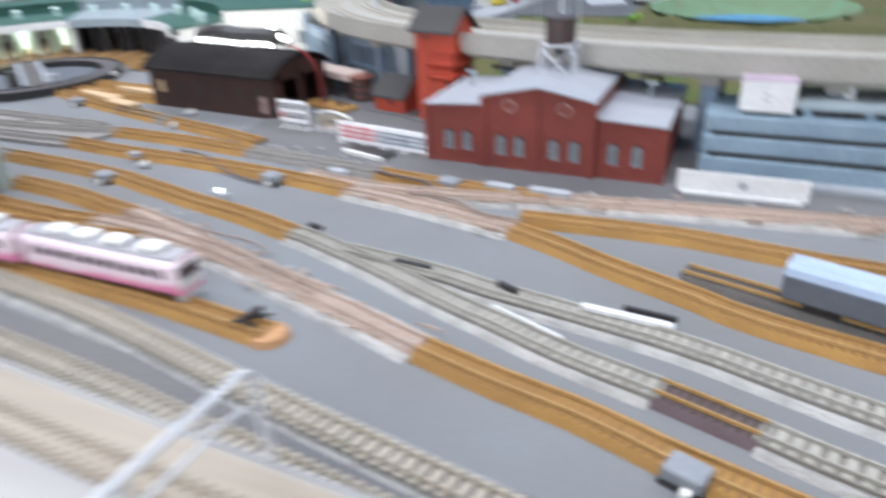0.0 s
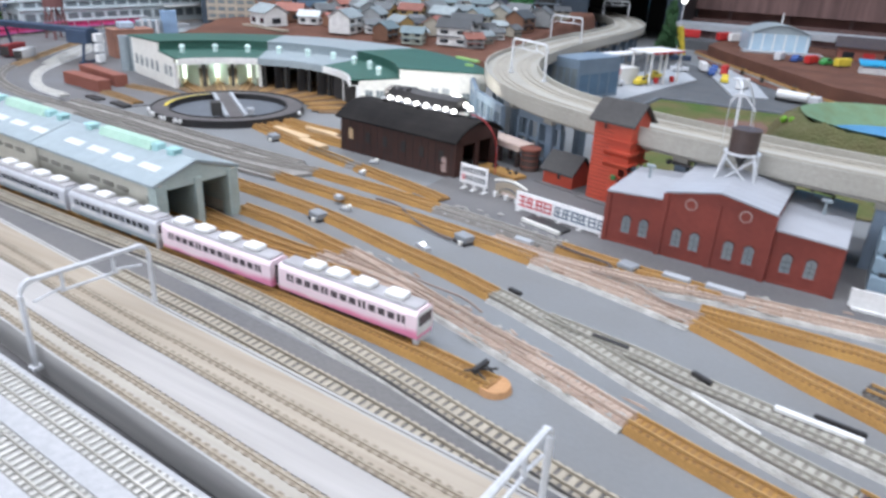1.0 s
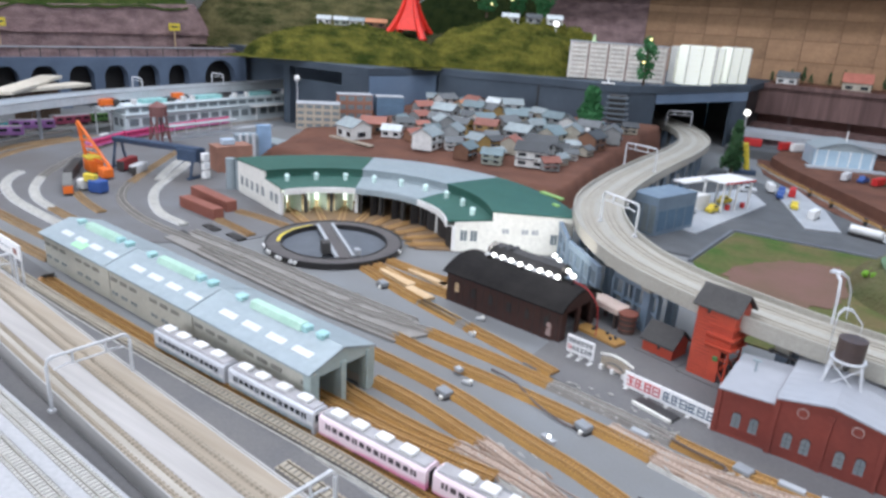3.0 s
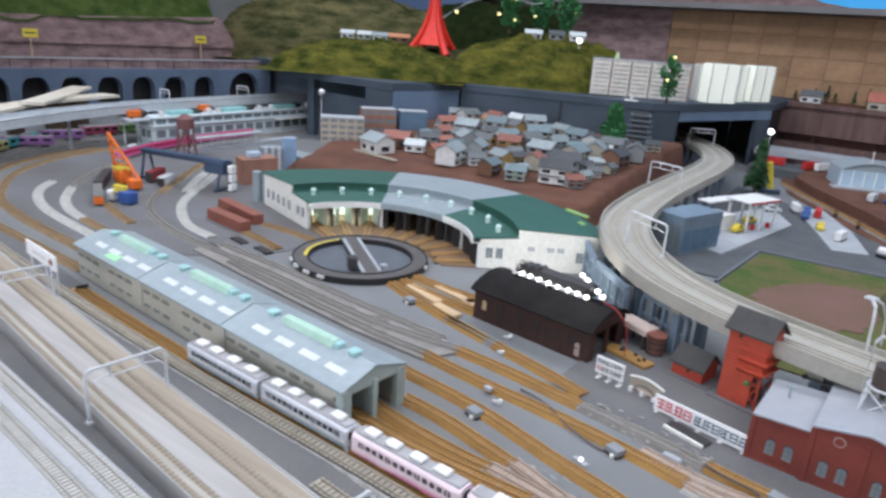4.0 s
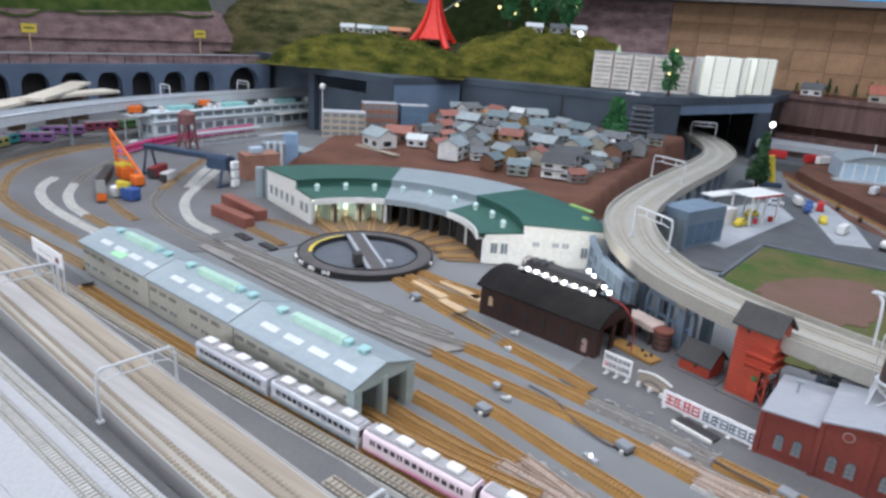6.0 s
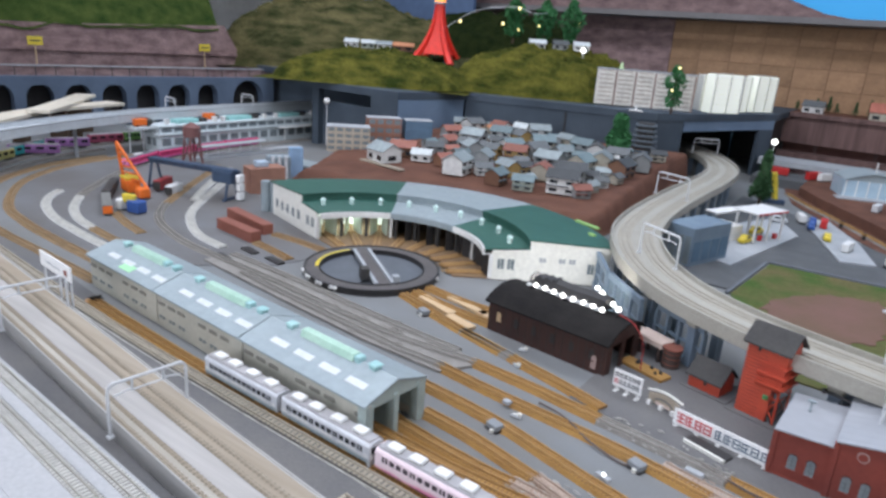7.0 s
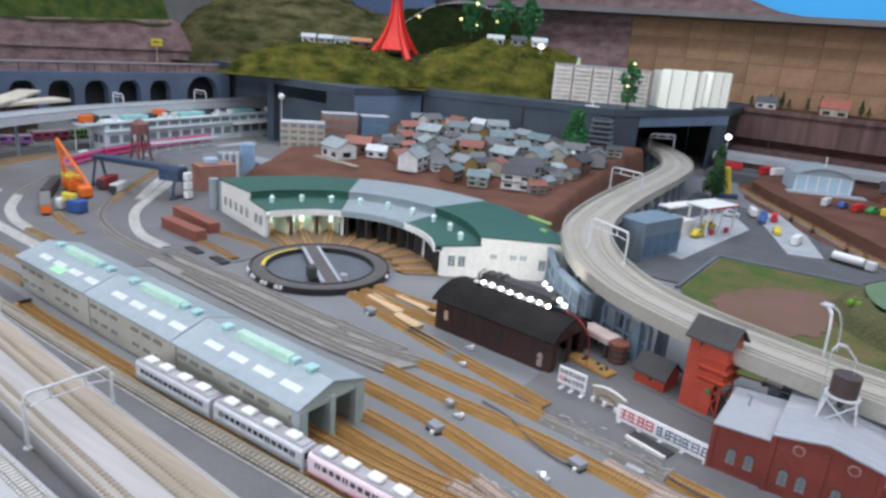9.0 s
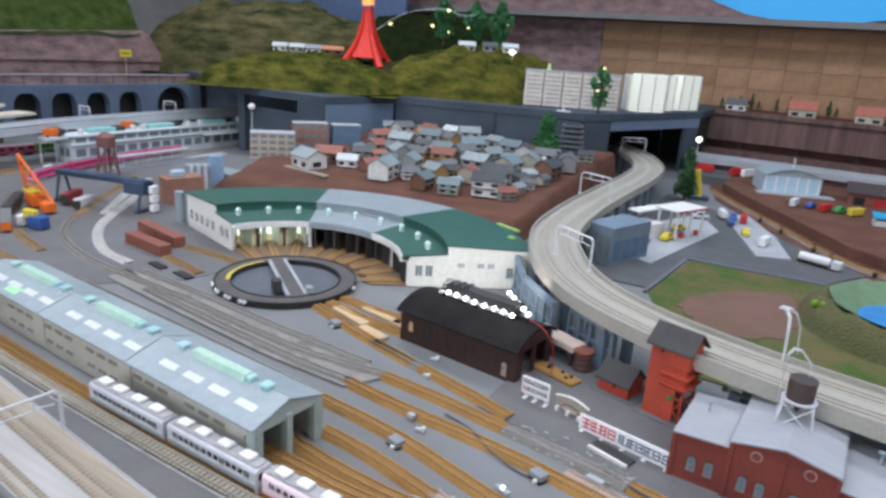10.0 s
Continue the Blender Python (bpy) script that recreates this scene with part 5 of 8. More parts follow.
M_STALL = mat("brown_stall_bed", (0.30, 0.18, 0.08), (0.21, 0.13, 0.07), 30, 0.9)
M_PALE_LEAF = mat("pale_mint_door", (0.70, 0.78, 0.66), (0.62, 0.70, 0.58), 40, 0.5)
for k in range(3):
    a, b = A0 + k * THIRD, A0 + (k + 1) * THIRD
    grow = 0.9 if k == 1 else 0.0
    mroof = M_GREY_ROOF if k == 1 else M_GREEN_ROOF
    r = part("rear_roof", roof_sector(RS - 0.003, 0.0720, R1 + 0.006, 0.0675, a - 0.6 * (k == 0), b + 0.6 * (k == 2)), mroof, rh)
    part("clerestory_wall", ring(RS, RS + 0.003, 0.0565, 0.0718, a, b, 9), M_GREEN_ROOF if k != 1 else M_GREY_ROOF, rh)
    f = part("front_roof", roof_sector(R0 - 0.010, 0.0520, RS + 0.001, 0.0572, a - 0.6 * (k == 0), b + 0.6 * (k == 2)), mroof, rh)
    part("fascia", ring(R0 - 0.0135, R0 - 0.0105, 0.0425, 0.0535, a, b, 9), M_GREY_ROOF if k == 1 else M_WHITE, rh)
    part("soffit", ring(R0 - 0.0104, R0 + 0.004, 0.0436, 0.0445, a, b, 9), M_GREY_ROOF if k == 1 else M_WHITE, rh)
    for j in range(3):
        am = radians(a + THIRD * (j + 0.5) / 3)
        v = cyl(0.232 * math.cos(am), 0.232 * math.sin(am), 0.0560, 0.0670, 0.0044, seg=10)
        cyl(0.232 * math.cos(am), 0.232 * math.sin(am), 0.0670, 0.0710, 0.0060, 0.0026, 10, v)
        part("smoke_vent", v, mat("pale_mint_vent_%d%d" % (k, j), (0.62, 0.80, 0.76), None, 40, 0.5), f, "pale mint smoke vent")
    for j in range(4):
        if j == 3 and k != 2:
            continue
        pa = radians(a + THIRD * j / 3)
        part("front_pillar", moved(box(R0 - 0.002, R0 + 0.004, -0.0030, 0.0030, 0.0022, 0.0435), Matrix.Rotation(pa, 4, "Z")), M_TAR if k == 1 or (k == 2 and j in (1, 2)) else M_WHITE, rh)
    for j in range(3):
        pm = a + THIRD * (j + 0.5) / 3
        part("stall_track_bed", moved(box(0.125, R1 - 0.02, -0.0085, 0.0085, 0.0018, 0.0042), Matrix.Rotation(radians(pm), 4, "Z")), M_STALL, rh)
        for s in (-1, 1):
            part("stall_rail", moved(box(0.118, R1 - 0.03, s * 0.0045 - 0.0005, s * 0.0045 + 0.0005, 0.0042, 0.0058), Matrix.Rotation(radians(pm), 4, "Z")), M_RAIL, rh)
            if k == 2:
                hinge = Matrix.Rotation(radians(pm), 4, "Z") @ Matrix.Translation((R0 + 0.006, s * 0.0165, 0)) @ Matrix.Rotation(radians(-s * 24), 4, "Z")
                part("door_leaf", moved(box(0, 0.030, -0.0007, 0.0007, 0.003, 0.042), hinge), M_PALE_LEAF, rh, "pale mint door leaf folded inwards")
            else:
                hinge = Matrix.Rotation(radians(pm), 4, "Z") @ Matrix.Translation((R0 - 0.001, s * 0.0170, 0)) @ Matrix.Rotation(radians(s * (62 if k == 0 else 30)), 4, "Z")
                part("door_leaf", moved(box(-0.0165, 0, -0.0008, 0.0008, 0.003, 0.042), hinge), M_BLACK, rh, "black open door leaf")
        # added glowing panels stand in for the bright inside of the left bays
        if k == 2:
            part("bay_glow_panel", moved(box(R0 + 0.076, R0 + 0.078, -0.0150, 0.0135, 0.004, 0.043), Matrix.Rotation(radians(pm), 4, "Z")), M_SOFT_EMIT, rh, "pale glowing panel added to brighten the bay")
        part("back_window", moved(box(R1 - 0.0052, R1 - 0.0036, -0.013, 0.013, 0.014, 0.048), Matrix.Rotation(radians(pm), 4, "Z")), M_LIT_BACK if k == 2 else M_WINDOW, rh)
    if k < 2:
        part("stall_partition", moved(prism_y([(R0 + 0.006, 0.0022), (R1 - 0.006, 0.0022), (R1 - 0.006, 0.064), (R0 + 0.006, 0.050)], -0.001, 0.001), Matrix.Rotation(radians(b), 4, "Z")), M_TAR, rh)
sl = radians(A0 + 2.5 * THIRD)
# unseen fill lamp added under the roof to brighten the left bays
area_lamp("stall_fill_lamp", TX + 0.235 * math.cos(sl), TY + 0.235 * math.sin(sl), 0.0510, 0.11, 0.03, 0.17, (0.80, 1.0, 1.0), (TX + 0.245 * math.cos(sl), TY + 0.245 * math.sin(sl), 0.0))
M_LIME = mat("lime_green_plastic", (0.28, 0.48, 0.16), None, 40)
for lx, ly, half, la in ((-0.6385, 0.9935, 0.029, -21), (-0.603, 0.936, 0.007, -21)):
    part("roof_panel", moved(box(-half, half, -0.004, 0.004, 0.0, 0.004, bevel=0.0006), Matrix.Translation((lx - TX, ly - TY, 0.0695)) @ Matrix.Rotation(radians(la), 4, "Z")), M_LIME, rh, "loose lime green strip")

# ---- tall curving viaduct ----
VZ = 0.081
M_VIA_RAIL = mat("dusty_concrete_rail", (0.34, 0.315, 0.265), None, 120, 0.6, 0.1, bump=0)
vpts = [(-0.98, 2.46), (-0.87, 2.30), (-0.755, 2.155), (-0.668, 2.015), (-0.606, 1.84), (-0.586, 1.63), (-0.583, 1.40), (-0.573, 1.18), (-0.545, 0.995), (-0.482, 0.853), (-0.400, 0.752), (-0.312, 0.693), (-0.215, 0.655), (-0.08, 0.622), (0.06, 0.606), (0.30, 0.60), (0.75, 0.61)]
vpath = spline(vpts, 0.012)
via = thing("curved_viaduct", "tall beige concrete viaduct curving through the town", "railway viaduct", kind="structure")
part("deck", sweep(vpath, [(-0.0425, VZ - 0.010), (0.0425, VZ - 0.010), (0.0425, VZ), (-0.0425, VZ)]), M_VIADUCT, via)
part("deck_soffit", sweep(vpath, [(-0.030, VZ - 0.018), (0.030, VZ - 0.018), (0.034, VZ - 0.010), (-0.034, VZ - 0.010)]), M_VIADUCT, via)
for s in (-1, 1):
    part("parapet", sweep(vpath, [(s * 0.041 - 0.0013, VZ - 0.012), (s * 0.041 + 0.0013, VZ - 0.012), (s * 0.041 + 0.0013, VZ + 0.0065), (s * 0.041 - 0.0013, VZ + 0.0065)]), M_VIADUCT, via)
for s in (-1, 1):
    part("track_bed", sweep(vpath, [(s * 0.0185 - 0.0115, VZ), (s * 0.0185 + 0.0115, VZ), (s * 0.0185 + 0.010, VZ + 0.0007), (s * 0.0185 - 0.010, VZ + 0.0007)]), mat("greyish_bed_%d" % s, (0.375, 0.35, 0.295), (0.335, 0.31, 0.26), 14, 0.8), via)
    for o in (-0.0045, 0.0045):
        part("rail", sweep(vpath, [(s * 0.0185 + o - 0.0005, VZ + 0.0007), (s * 0.0185 + o + 0.0005, VZ + 0.0007), (s * 0.0185 + o + 0.0005, VZ + 0.0017), (s * 0.0185 + o - 0.0005, VZ + 0.0017)]), M_VIA_RAIL, via)
run = spline(vpts, 0.088)
for p, d in list(zip(run, headings(run)))[1:-1]:
    a = math.degrees(math.atan2(d.y, d.x))
    for o in (-0.022, 0.022):
        m = Matrix.Translation(p) @ Matrix.Rotation(radians(a), 4, "Z")
        part("pillar", moved(box(-0.0065, 0.0065, o - 0.005, o + 0.005, 0, VZ - 0.017, bevel=0.0006), m), M_STEELBLUE, via, "blue-grey pillar")
    part("pillar_cap", moved(box(-0.008, 0.008, -0.030, 0.030, VZ - 0.023, VZ - 0.0175), m), M_VIADUCT, via)


def portal(x, y, z, a, span, high):
    """An overhead-line portal: two posts, a curved-cornered beam and a lower lattice."""
    p = thing("catenary_portal", "pale grey steel catenary portal over the tracks", "catenary mast", x, y, z, a, group="catenary portals")
    h, c = span / 2, 0.007
    for s in (-1, 1):
        part("post", rod((0, s * h, 0), (0, s * h, high - c), 0.0017), M_STEEL, p)
        part("corner", sweep([Vector((0, s * (h - c + c * math.cos(t)), high - c + c * math.sin(t))) for t in [math.pi / 2 * i / 5 for i in range(6)]], [(-0.0015, -0.0015), (0.0015, -0.0015), (0.0015, 0.0015), (-0.0015, 0.0015)]), M_STEEL, p)
        part("foot", box(-0.003, 0.003, s * h - 0.003, s * h + 0.003, -0.0005, 0.0015), M_STEEL, p)
        part("hanger", rod((0, s * h * 0.4, high), (0, s * h * 0.4, high - 0.012), 0.0011), M_STEEL, p)
        part("registration_arm", rod((0, s * h * 0.4, high - 0.010), (0, s * h * 0.85, high - 0.013), 0.0009), M_STEEL, p)
    part("beam", rod((0, -h + c, high), (0, h - c, high), 0.0017), M_STEEL, p)
    part("lower_beam", rod((0, -h * 0.45, high - 0.012), (0, h * 0.45, high - 0.012), 0.0010), M_STEEL, p)
    return p


for px in (-1.308, -1.009, -0.7105, -0.413, -0.130, 0.155):
    py = float(np.interp(px, [q[0] for q in mid], [q[1] for q in mid]))
    portal(px, py - (0.004 if px < -0.6 else 0.0015), 0.010, -5.0 if px < -0.3 else -3.6, 0.0765, 0.0535)
for px, py, a in ((-0.458, 0.846, 60), (-0.596, 1.345, 72), (-0.735, 2.125, -53), (0.12, 0.605, -5)):
    portal(px, py, VZ + 0.001, a, 0.082, 0.049)


# ---- signs along the yard ----
def glyph(cx, cz, w, h, seed):
    """A block of plain bars of the size of one character."""
    rnd = random.Random(seed)
    bm = bmesh.new()
    for k in range(3):
        z = cz - h / 2 + h * (0.08 + 0.42 * k)
        inset = w * rnd.choice((0.0, 0.0, 0.18))
        box(cx - w / 2 + inset, cx + w / 2 - inset, -0.0006, 0.0, z - h * 0.06, z + h * 0.06, bm)
    for xx in rnd.choice(((-0.42, 0.42), (0.0,), (-0.3, 0.3), (-0.42, 0.05))):
        box(cx + w * xx - w * 0.07, cx + w * xx + w * 0.07, -0.0007, 0.0, cz - h / 2, cz + h / 2, bm)
    return bm


M_SIGN_WHITE = mat("bright_white_card", (0.90, 0.90, 0.90), (0.86, 0.86, 0.86), 30, 0.45, bump=0)
M_SIGN_BLUE = mat("slate_blue_sign_ink", (0.07, 0.13, 0.19), None, 60, 0.5, bump=0)


def sign(label, x, y, a, w, h, z0, chars, feet):
    s = thing("yard_sign", label, "sign", x, y, 0.001, a)
    part("panel", box(0, w, 0, 0.0016, z0, z0 + h, bevel=0.0002), M_SIGN_WHITE, s)
    for cx, cz, cw, ch, m in chars:
        part("lettering", glyph(cx, cz, cw, ch, int(cx * 9000)), m, s)
    for f in feet:
        part("foot", box(f - 0.002, f + 0.002, -0.003, 0.007, 0, 0.0016), M_WHITE, s)
        part("strut", box(f - 0.001, f + 0.001, 0.0014, 0.003, 0, z0 + h * 0.7), M_WHITE, s)
    return s


sign("long white yard sign with red and slate lettering", -0.319, 0.530, -10.8, 0.104, 0.0185, 0.0025,
     [(0.0085 + 0.0100 * i, 0.0120, 0.0086, 0.0112, M_INK_RED) for i in range(4)] + [(0.0510 + 0.0094 * i, 0.0118, 0.0080, 0.0104, M_SIGN_BLUE) for i in range(6)], (0.004, 0.028, 0.052, 0.076, 0.100))
sign("small white sign with two lines of black lettering", -0.4000, 0.556, -8, 0.0365, 0.0215, 0.0075,
     [(0.0045 + 0.0055 * i, 0.0235, 0.0043, 0.0052, M_INK) for i in range(6)] + [(0.0045 + 0.0055 * i, 0.0143, 0.0043, 0.0052, M_INK_RED if i == 0 else M_INK) for i in range(6)], (0.005, 0.018, 0.032))
arch = thing("arched_nameboard", "weathered pale arched nameboard on white feet", "sign", -0.356, 0.556, 0.001, -14)
part("arch_board", prism_y([(0, 0.004), (0.038, 0.004), (0.038, 0.0145), (0.031, 0.0172), (0.019, 0.019), (0.007, 0.0172), (0, 0.0145)], 0, 0.002), M_DECK, arch)
part("top_rail", sweep([Vector((-0.002 + 0.0044 * i, 0.001, 0.0165 + 0.0042 * math.sin(math.pi * i / 10))) for i in range(11)], [(-0.0011, 0), (0.0011, 0), (0.0011, 0.0019), (-0.0011, 0.0019)]), M_CREAM, arch)
part("painted_arch", sweep([Vector((0.019 + 0.0125 * math.cos(math.pi * i / 12), -0.0004, 0.0050 + 0.0075 * math.sin(math.pi * i / 12))) for i in range(13)], [(-0.0006, -0.0006), (0.0006, -0.0006), (0.0006, 0.0008), (-0.0006, 0.0008)]), M_GROUND2, arch, "grey painted arch")
part("painted_panel", box(0.010, 0.028, -0.0007, 0.0, 0.0045, 0.0075), M_TIMBER, arch)
for f in (0.003, 0.018, 0.033):
    part("foot", box(f - 0.002, f + 0.002, -0.004, 0.006, 0, 0.006), M_WHITE, arch)
slabt = thing("track_slab", "dark slab with a white edge lying by the track", "slab", -0.298, 0.505, 0.0018, -17)
part("slab", box(0, 0.046, 0, 0.015, 0, 0.003), M_BLACK, slabt)
part("white_edge", box(0, 0.046, -0.003, 0, 0, 0.0035), M_CREAM, slabt)
sign2 = thing("yard_sign", "long white blank hoarding with a small ring mark", "sign", -0.016, 0.4905, 0.001, -1.5)
part("panel", box(0, 0.086, 0, 0.0016, 0.003, 0.018, bevel=0.0002), M_WHITE, sign2)
rg = cyl(0, 0, -0.0004, 0.0004, 0.0032, seg=14)
part("ring_mark", moved(rg, Matrix.Translation((0.044, -0.0004, 0.0105)) @ Matrix.Rotation(radians(90), 4, "X")), M_PAVE, sign2)
part("base", box(0.003, 0.083, -0.002, 0.006, 0, 0.003), M_WHITE, sign2)

# ---- blue-grey parking deck building and the white billboard cube ----
park = thing("parking_deck", "blue-grey stepped multi-storey parking deck with dark slits", "parking building", -0.004, 0.530, 0.001, -2)
M_PARK = mat("blue_grey_deck_paint", (0.26, 0.35, 0.41), (0.21, 0.29, 0.35), 30, 0.5, bump=0.03)
for k in range(3):
    part("floor_slab", box(0, 0.34, 0.006 * k, 0.078, 0.004 + 0.0145 * k, 0.0155 + 0.0145 * k, bevel=0.0004), M_PARK, park)
for k in range(2):
    part("opening", box(0.006, 0.334, 0.006 * k + 0.004, 0.076, 0.0155 + 0.0145 * k, 0.0185 + 0.0145 * k), M_BLACK, park)
    for j in range(9):
        part("column", box(0.002 + 0.04 * j, 0.005 + 0.04 * j, 0.006 * k + 0.0065, 0.006 * k + 0.0105, 0.0154 + 0.0145 * k, 0.0186 + 0.0145 * k), M_PARK, park)
part("base", box(0, 0.34, -0.012, 0.078, 0, 0.004), M_PAVE, park)
part("upper_opening", box(0.064, 0.334, 0.028, 0.076, 0.0445, 0.0497), M_BLACK, park)
for j in range(7):
    part("column", box(0.066 + 0.04 * j, 0.072 + 0.04 * j, 0.026, 0.030, 0.0445, 0.0497), M_PARK, park)
part("roof_slab", box(0.058, 0.34, 0.024, 0.080, 0.0497, 0.0540, bevel=0.0004), M_SHED_ROOF, park)
part("roof_vent", cyl(0.096, 0.052, 0.0540, 0.0625, 0.0042, seg=12), M_WHITE, park)
bill = thing("billboard", "white billboard box with small dark marks", "billboard", 0.0185, 0.5485, 0.0485, -4)
part("panel_box", box(0, 0.0375, 0, 0.030, 0, 0.0225, bevel=0.0004), M_WHITE, bill)
part("lid", box(0.0, 0.0375, 0.0, 0.030, 0.0226, 0.0236), mat("lilac_lid", (0.50, 0.40, 0.48), None, 40), bill)
for k in range(2):
    part("mark", box(0.016, 0.0205, -0.0005, 0.0, 0.0085 + 0.004 * k, 0.0095 + 0.004 * k), M_PAVE, bill)
part("legs", box(0.003, 0.0345, 0.003, 0.006, -0.003, 0.0), M_BLACK, bill)

# ---- buffer stops, point motors, wires, small lamps ----
M_MOUND = mat("orange_pink_plaster", (0.50, 0.28, 0.14), (0.44, 0.24, 0.11), 40, 0.85)


def buffer_stop(x, y, a):
    b = thing("buffer_stop", "black buffer stop on a rounded ochre bed", "buffer stop", x, y, 0.0042, a, group="buffer stops")
    part("beam", box(0.001, 0.004, -0.0075, 0.0075, 0.005, 0.0075), M_BLACK, b)
    for s in (-1, 1):
        part("upright", rod((0.002, s * 0.0045, 0), (0.002, s * 0.0045, 0.0075), 0.0009), M_BLACK, b)
        part("stay", rod((0.012, s * 0.0045, 0), (0.002, s * 0.0045, 0.006), 0.0009), M_BLACK, b)
    part("cross_bar", rod((-0.004, -0.008, 0.004), (0.010, 0.008, 0.004), 0.0008), M_BLACK, b)


buffer_stop(-0.209, 0.2425, -8)
buffer_stop(-1.035, 0.2765, 174)
for bx, by in ((-0.195, 0.2392), (-1.046, 0.277)):
    solo("siding_end_mound", cyl(bx, by, 0, 0.0040, 0.0112, 0.0098, 20), M_MOUND, "rounded ochre end of the siding", "track bed", "structure")


def point_box(x, y, a):
    b = thing("point_machine", "grey point machine box beside the track", "point machine", x, y, 0.0, a, group="point machines")
    part("case", box(-0.008, 0.008, -0.006, 0.006, 0.002, 0.0085, bevel=0.0009), mat("mid_grey_box", (0.27, 0.29, 0.31), None, 60, 0.5), b)
    part("base", box(-0.0085, 0.0085, -0.0065, 0.0065, 0, 0.0022), M_BLACK, b)
    part("lever", cyl(0.003, -0.0075, 0.0005, 0.004, 0.0022, seg=10), M_CREAM, b)


for bx, by, a in ((-0.4605, 0.3885, -15), (-0.320, 0.4245, -20), (-0.696, 0.574, -20), (0.011, 0.209, -20), (-0.178, 0.4535, -15)):
    point_box(bx, by, a)
for bx, by, a, w in ((-0.272, 0.4475, -8, 0.018), (-0.100, 0.453, -5, 0.03), (-0.138, 0.4535, -5, 0.022), (-0.474, 0.436, -10, 0.009)):
    t = thing("track_bar", "pale bar lying on the track", "track bar", bx, by, 0.0042, a, group="loose track bars")
    part("bar", box(-w / 2, w / 2, -0.0035, 0.0035, 0, 0.0045, bevel=0.0006), M_PAVE, t)
for bx, by, a, w, wd, m in ((-0.025, 0.3055, -7, 0.046, 0.0019, M_WHITE), (-0.014, 0.3115, -7, 0.027, 0.0012, M_BLACK), (-0.0715, 0.285, -23, 0.044, 0.0006, M_WHITE), (-0.151, 0.323, -6, 0.026, 0.0013, M_BLACK), (-0.090, 0.315, -25, 0.014, 0.0016, M_BLACK), (-0.235, 0.352, -16, 0.012, 0.0016, M_BLACK)):
    t = thing("turnout_bar", "thin bar along a turnout", "track bar", bx, by, 0.0052, a, group="turnout bars")
    part("bar", box(-w / 2, w / 2, -wd, wd, 0, 0.0030, bevel=0.0004), m, t)
for lx_, ly_ in ((-0.530, 0.572), (-0.514, 0.528), (-0.455, 0.424)):
    t = thing("point_lever", "small whitish point lever on a stone base", "point lever", lx_, ly_, 0.0003, 30 * math.sin(lx_ * 90), group="point levers")
    part("base", box(-0.006, 0.006, -0.0028, 0.0028, 0, 0.003, bevel=0.0008), M_PAVE, t)
    part("weight", ball(0.004, 0, 0.0048, 0.0026, sub=2), M_CREAM, t)
    part("arm", rod((-0.004, 0, 0.003), (0.004, 0, 0.0048), 0.0008), M_CREAM, t)
lamp = thing("track_lamp", "small glowing lamp on the track", "lamp", -0.337, 0.3815, 0.0052, -22)
part("holder", box(-0.008, 0.008, -0.003, 0.003, 0, 0.003, bevel=0.0005), M_PAVE, lamp)
part("bulb", ball(0, 0, 0.004, 0.0018, sub=2), M_LAMP, lamp)
for pts in ([(-0.45, 0.468, 0.002), (-0.41, 0.452, 0.006), (-0.375, 0.432, 0.004), (-0.335, 0.420, 0.002), (-0.322, 0.424, 0.004)], [(-0.27, 0.47, 0.004), (-0.225, 0.452, 0.007), (-0.19, 0.446, 0.006), (-0.205, 0.438, 0.003), (-0.245, 0.440, 0.003)]):
    w = solo("wire", sweep(spline(pts, 0.006), [(-0.0008, -0.0008), (0.0008, -0.0008), (0.0008, 0.0008), (-0.0008, 0.0008)]), M_WIRE, "thin brown wire lying on the board", "wire")
for sx, sy, a in ((-1.080, 0.517, -12), (-1.080, 0.572, -10), (-1.012, 0.569, -8)):
    t = thing("dark_plate", "small dark plate lying on the board", "plate", sx, sy, 0.0003, a, group="dark plates")
    part("plate", box(-0.020, 0.020, -0.0075, 0.0075, 0, 0.004, bevel=0.0006), M_BLACK, t)
for sx, sy, a, half in ((-1.172, 0.6195, -6, 0.058), (-1.208, 0.674, -10, 0.072)):
    t = thing("container", "oxide-red freight container on the board", "container", sx, sy, 0.0003, a, group="red containers")
    part("case", box(-half, half, -0.0110, 0.0110, 0, 0.021, bevel=0.0006), M_OXIDE, t)
    for k in range(int(half / 0.0033)):
        part("rib", box(-half + 0.003 + k * 0.0065, -half + 0.0045 + k * 0.0065, -0.0116, 0.0116, 0.0015, 0.0195), M_OXIDE, t)
banner = thing("platform_sign", "white sign board on grey posts by the main line", "sign", -1.062, 0.2405, 0.0005, -4.6)
part("panel", box(-0.052, 0.046, -0.001, 0.001, 0.046, 0.0665), M_SIGN_WHITE, banner)
part("mark", box(0.026, 0.036, -0.0016, -0.001, 0.052, 0.059), M_OXIDE, banner)
part("mark", box(-0.030, 0.016, -0.0016, -0.001, 0.055, 0.0565), M_PAVE, banner)
for px in (-0.045, 0.004, 0.040):
    part("post", rod((px, 0.0016, -0.0005), (px, 0.0016, 0.054), 0.0013), M_STEEL, banner)

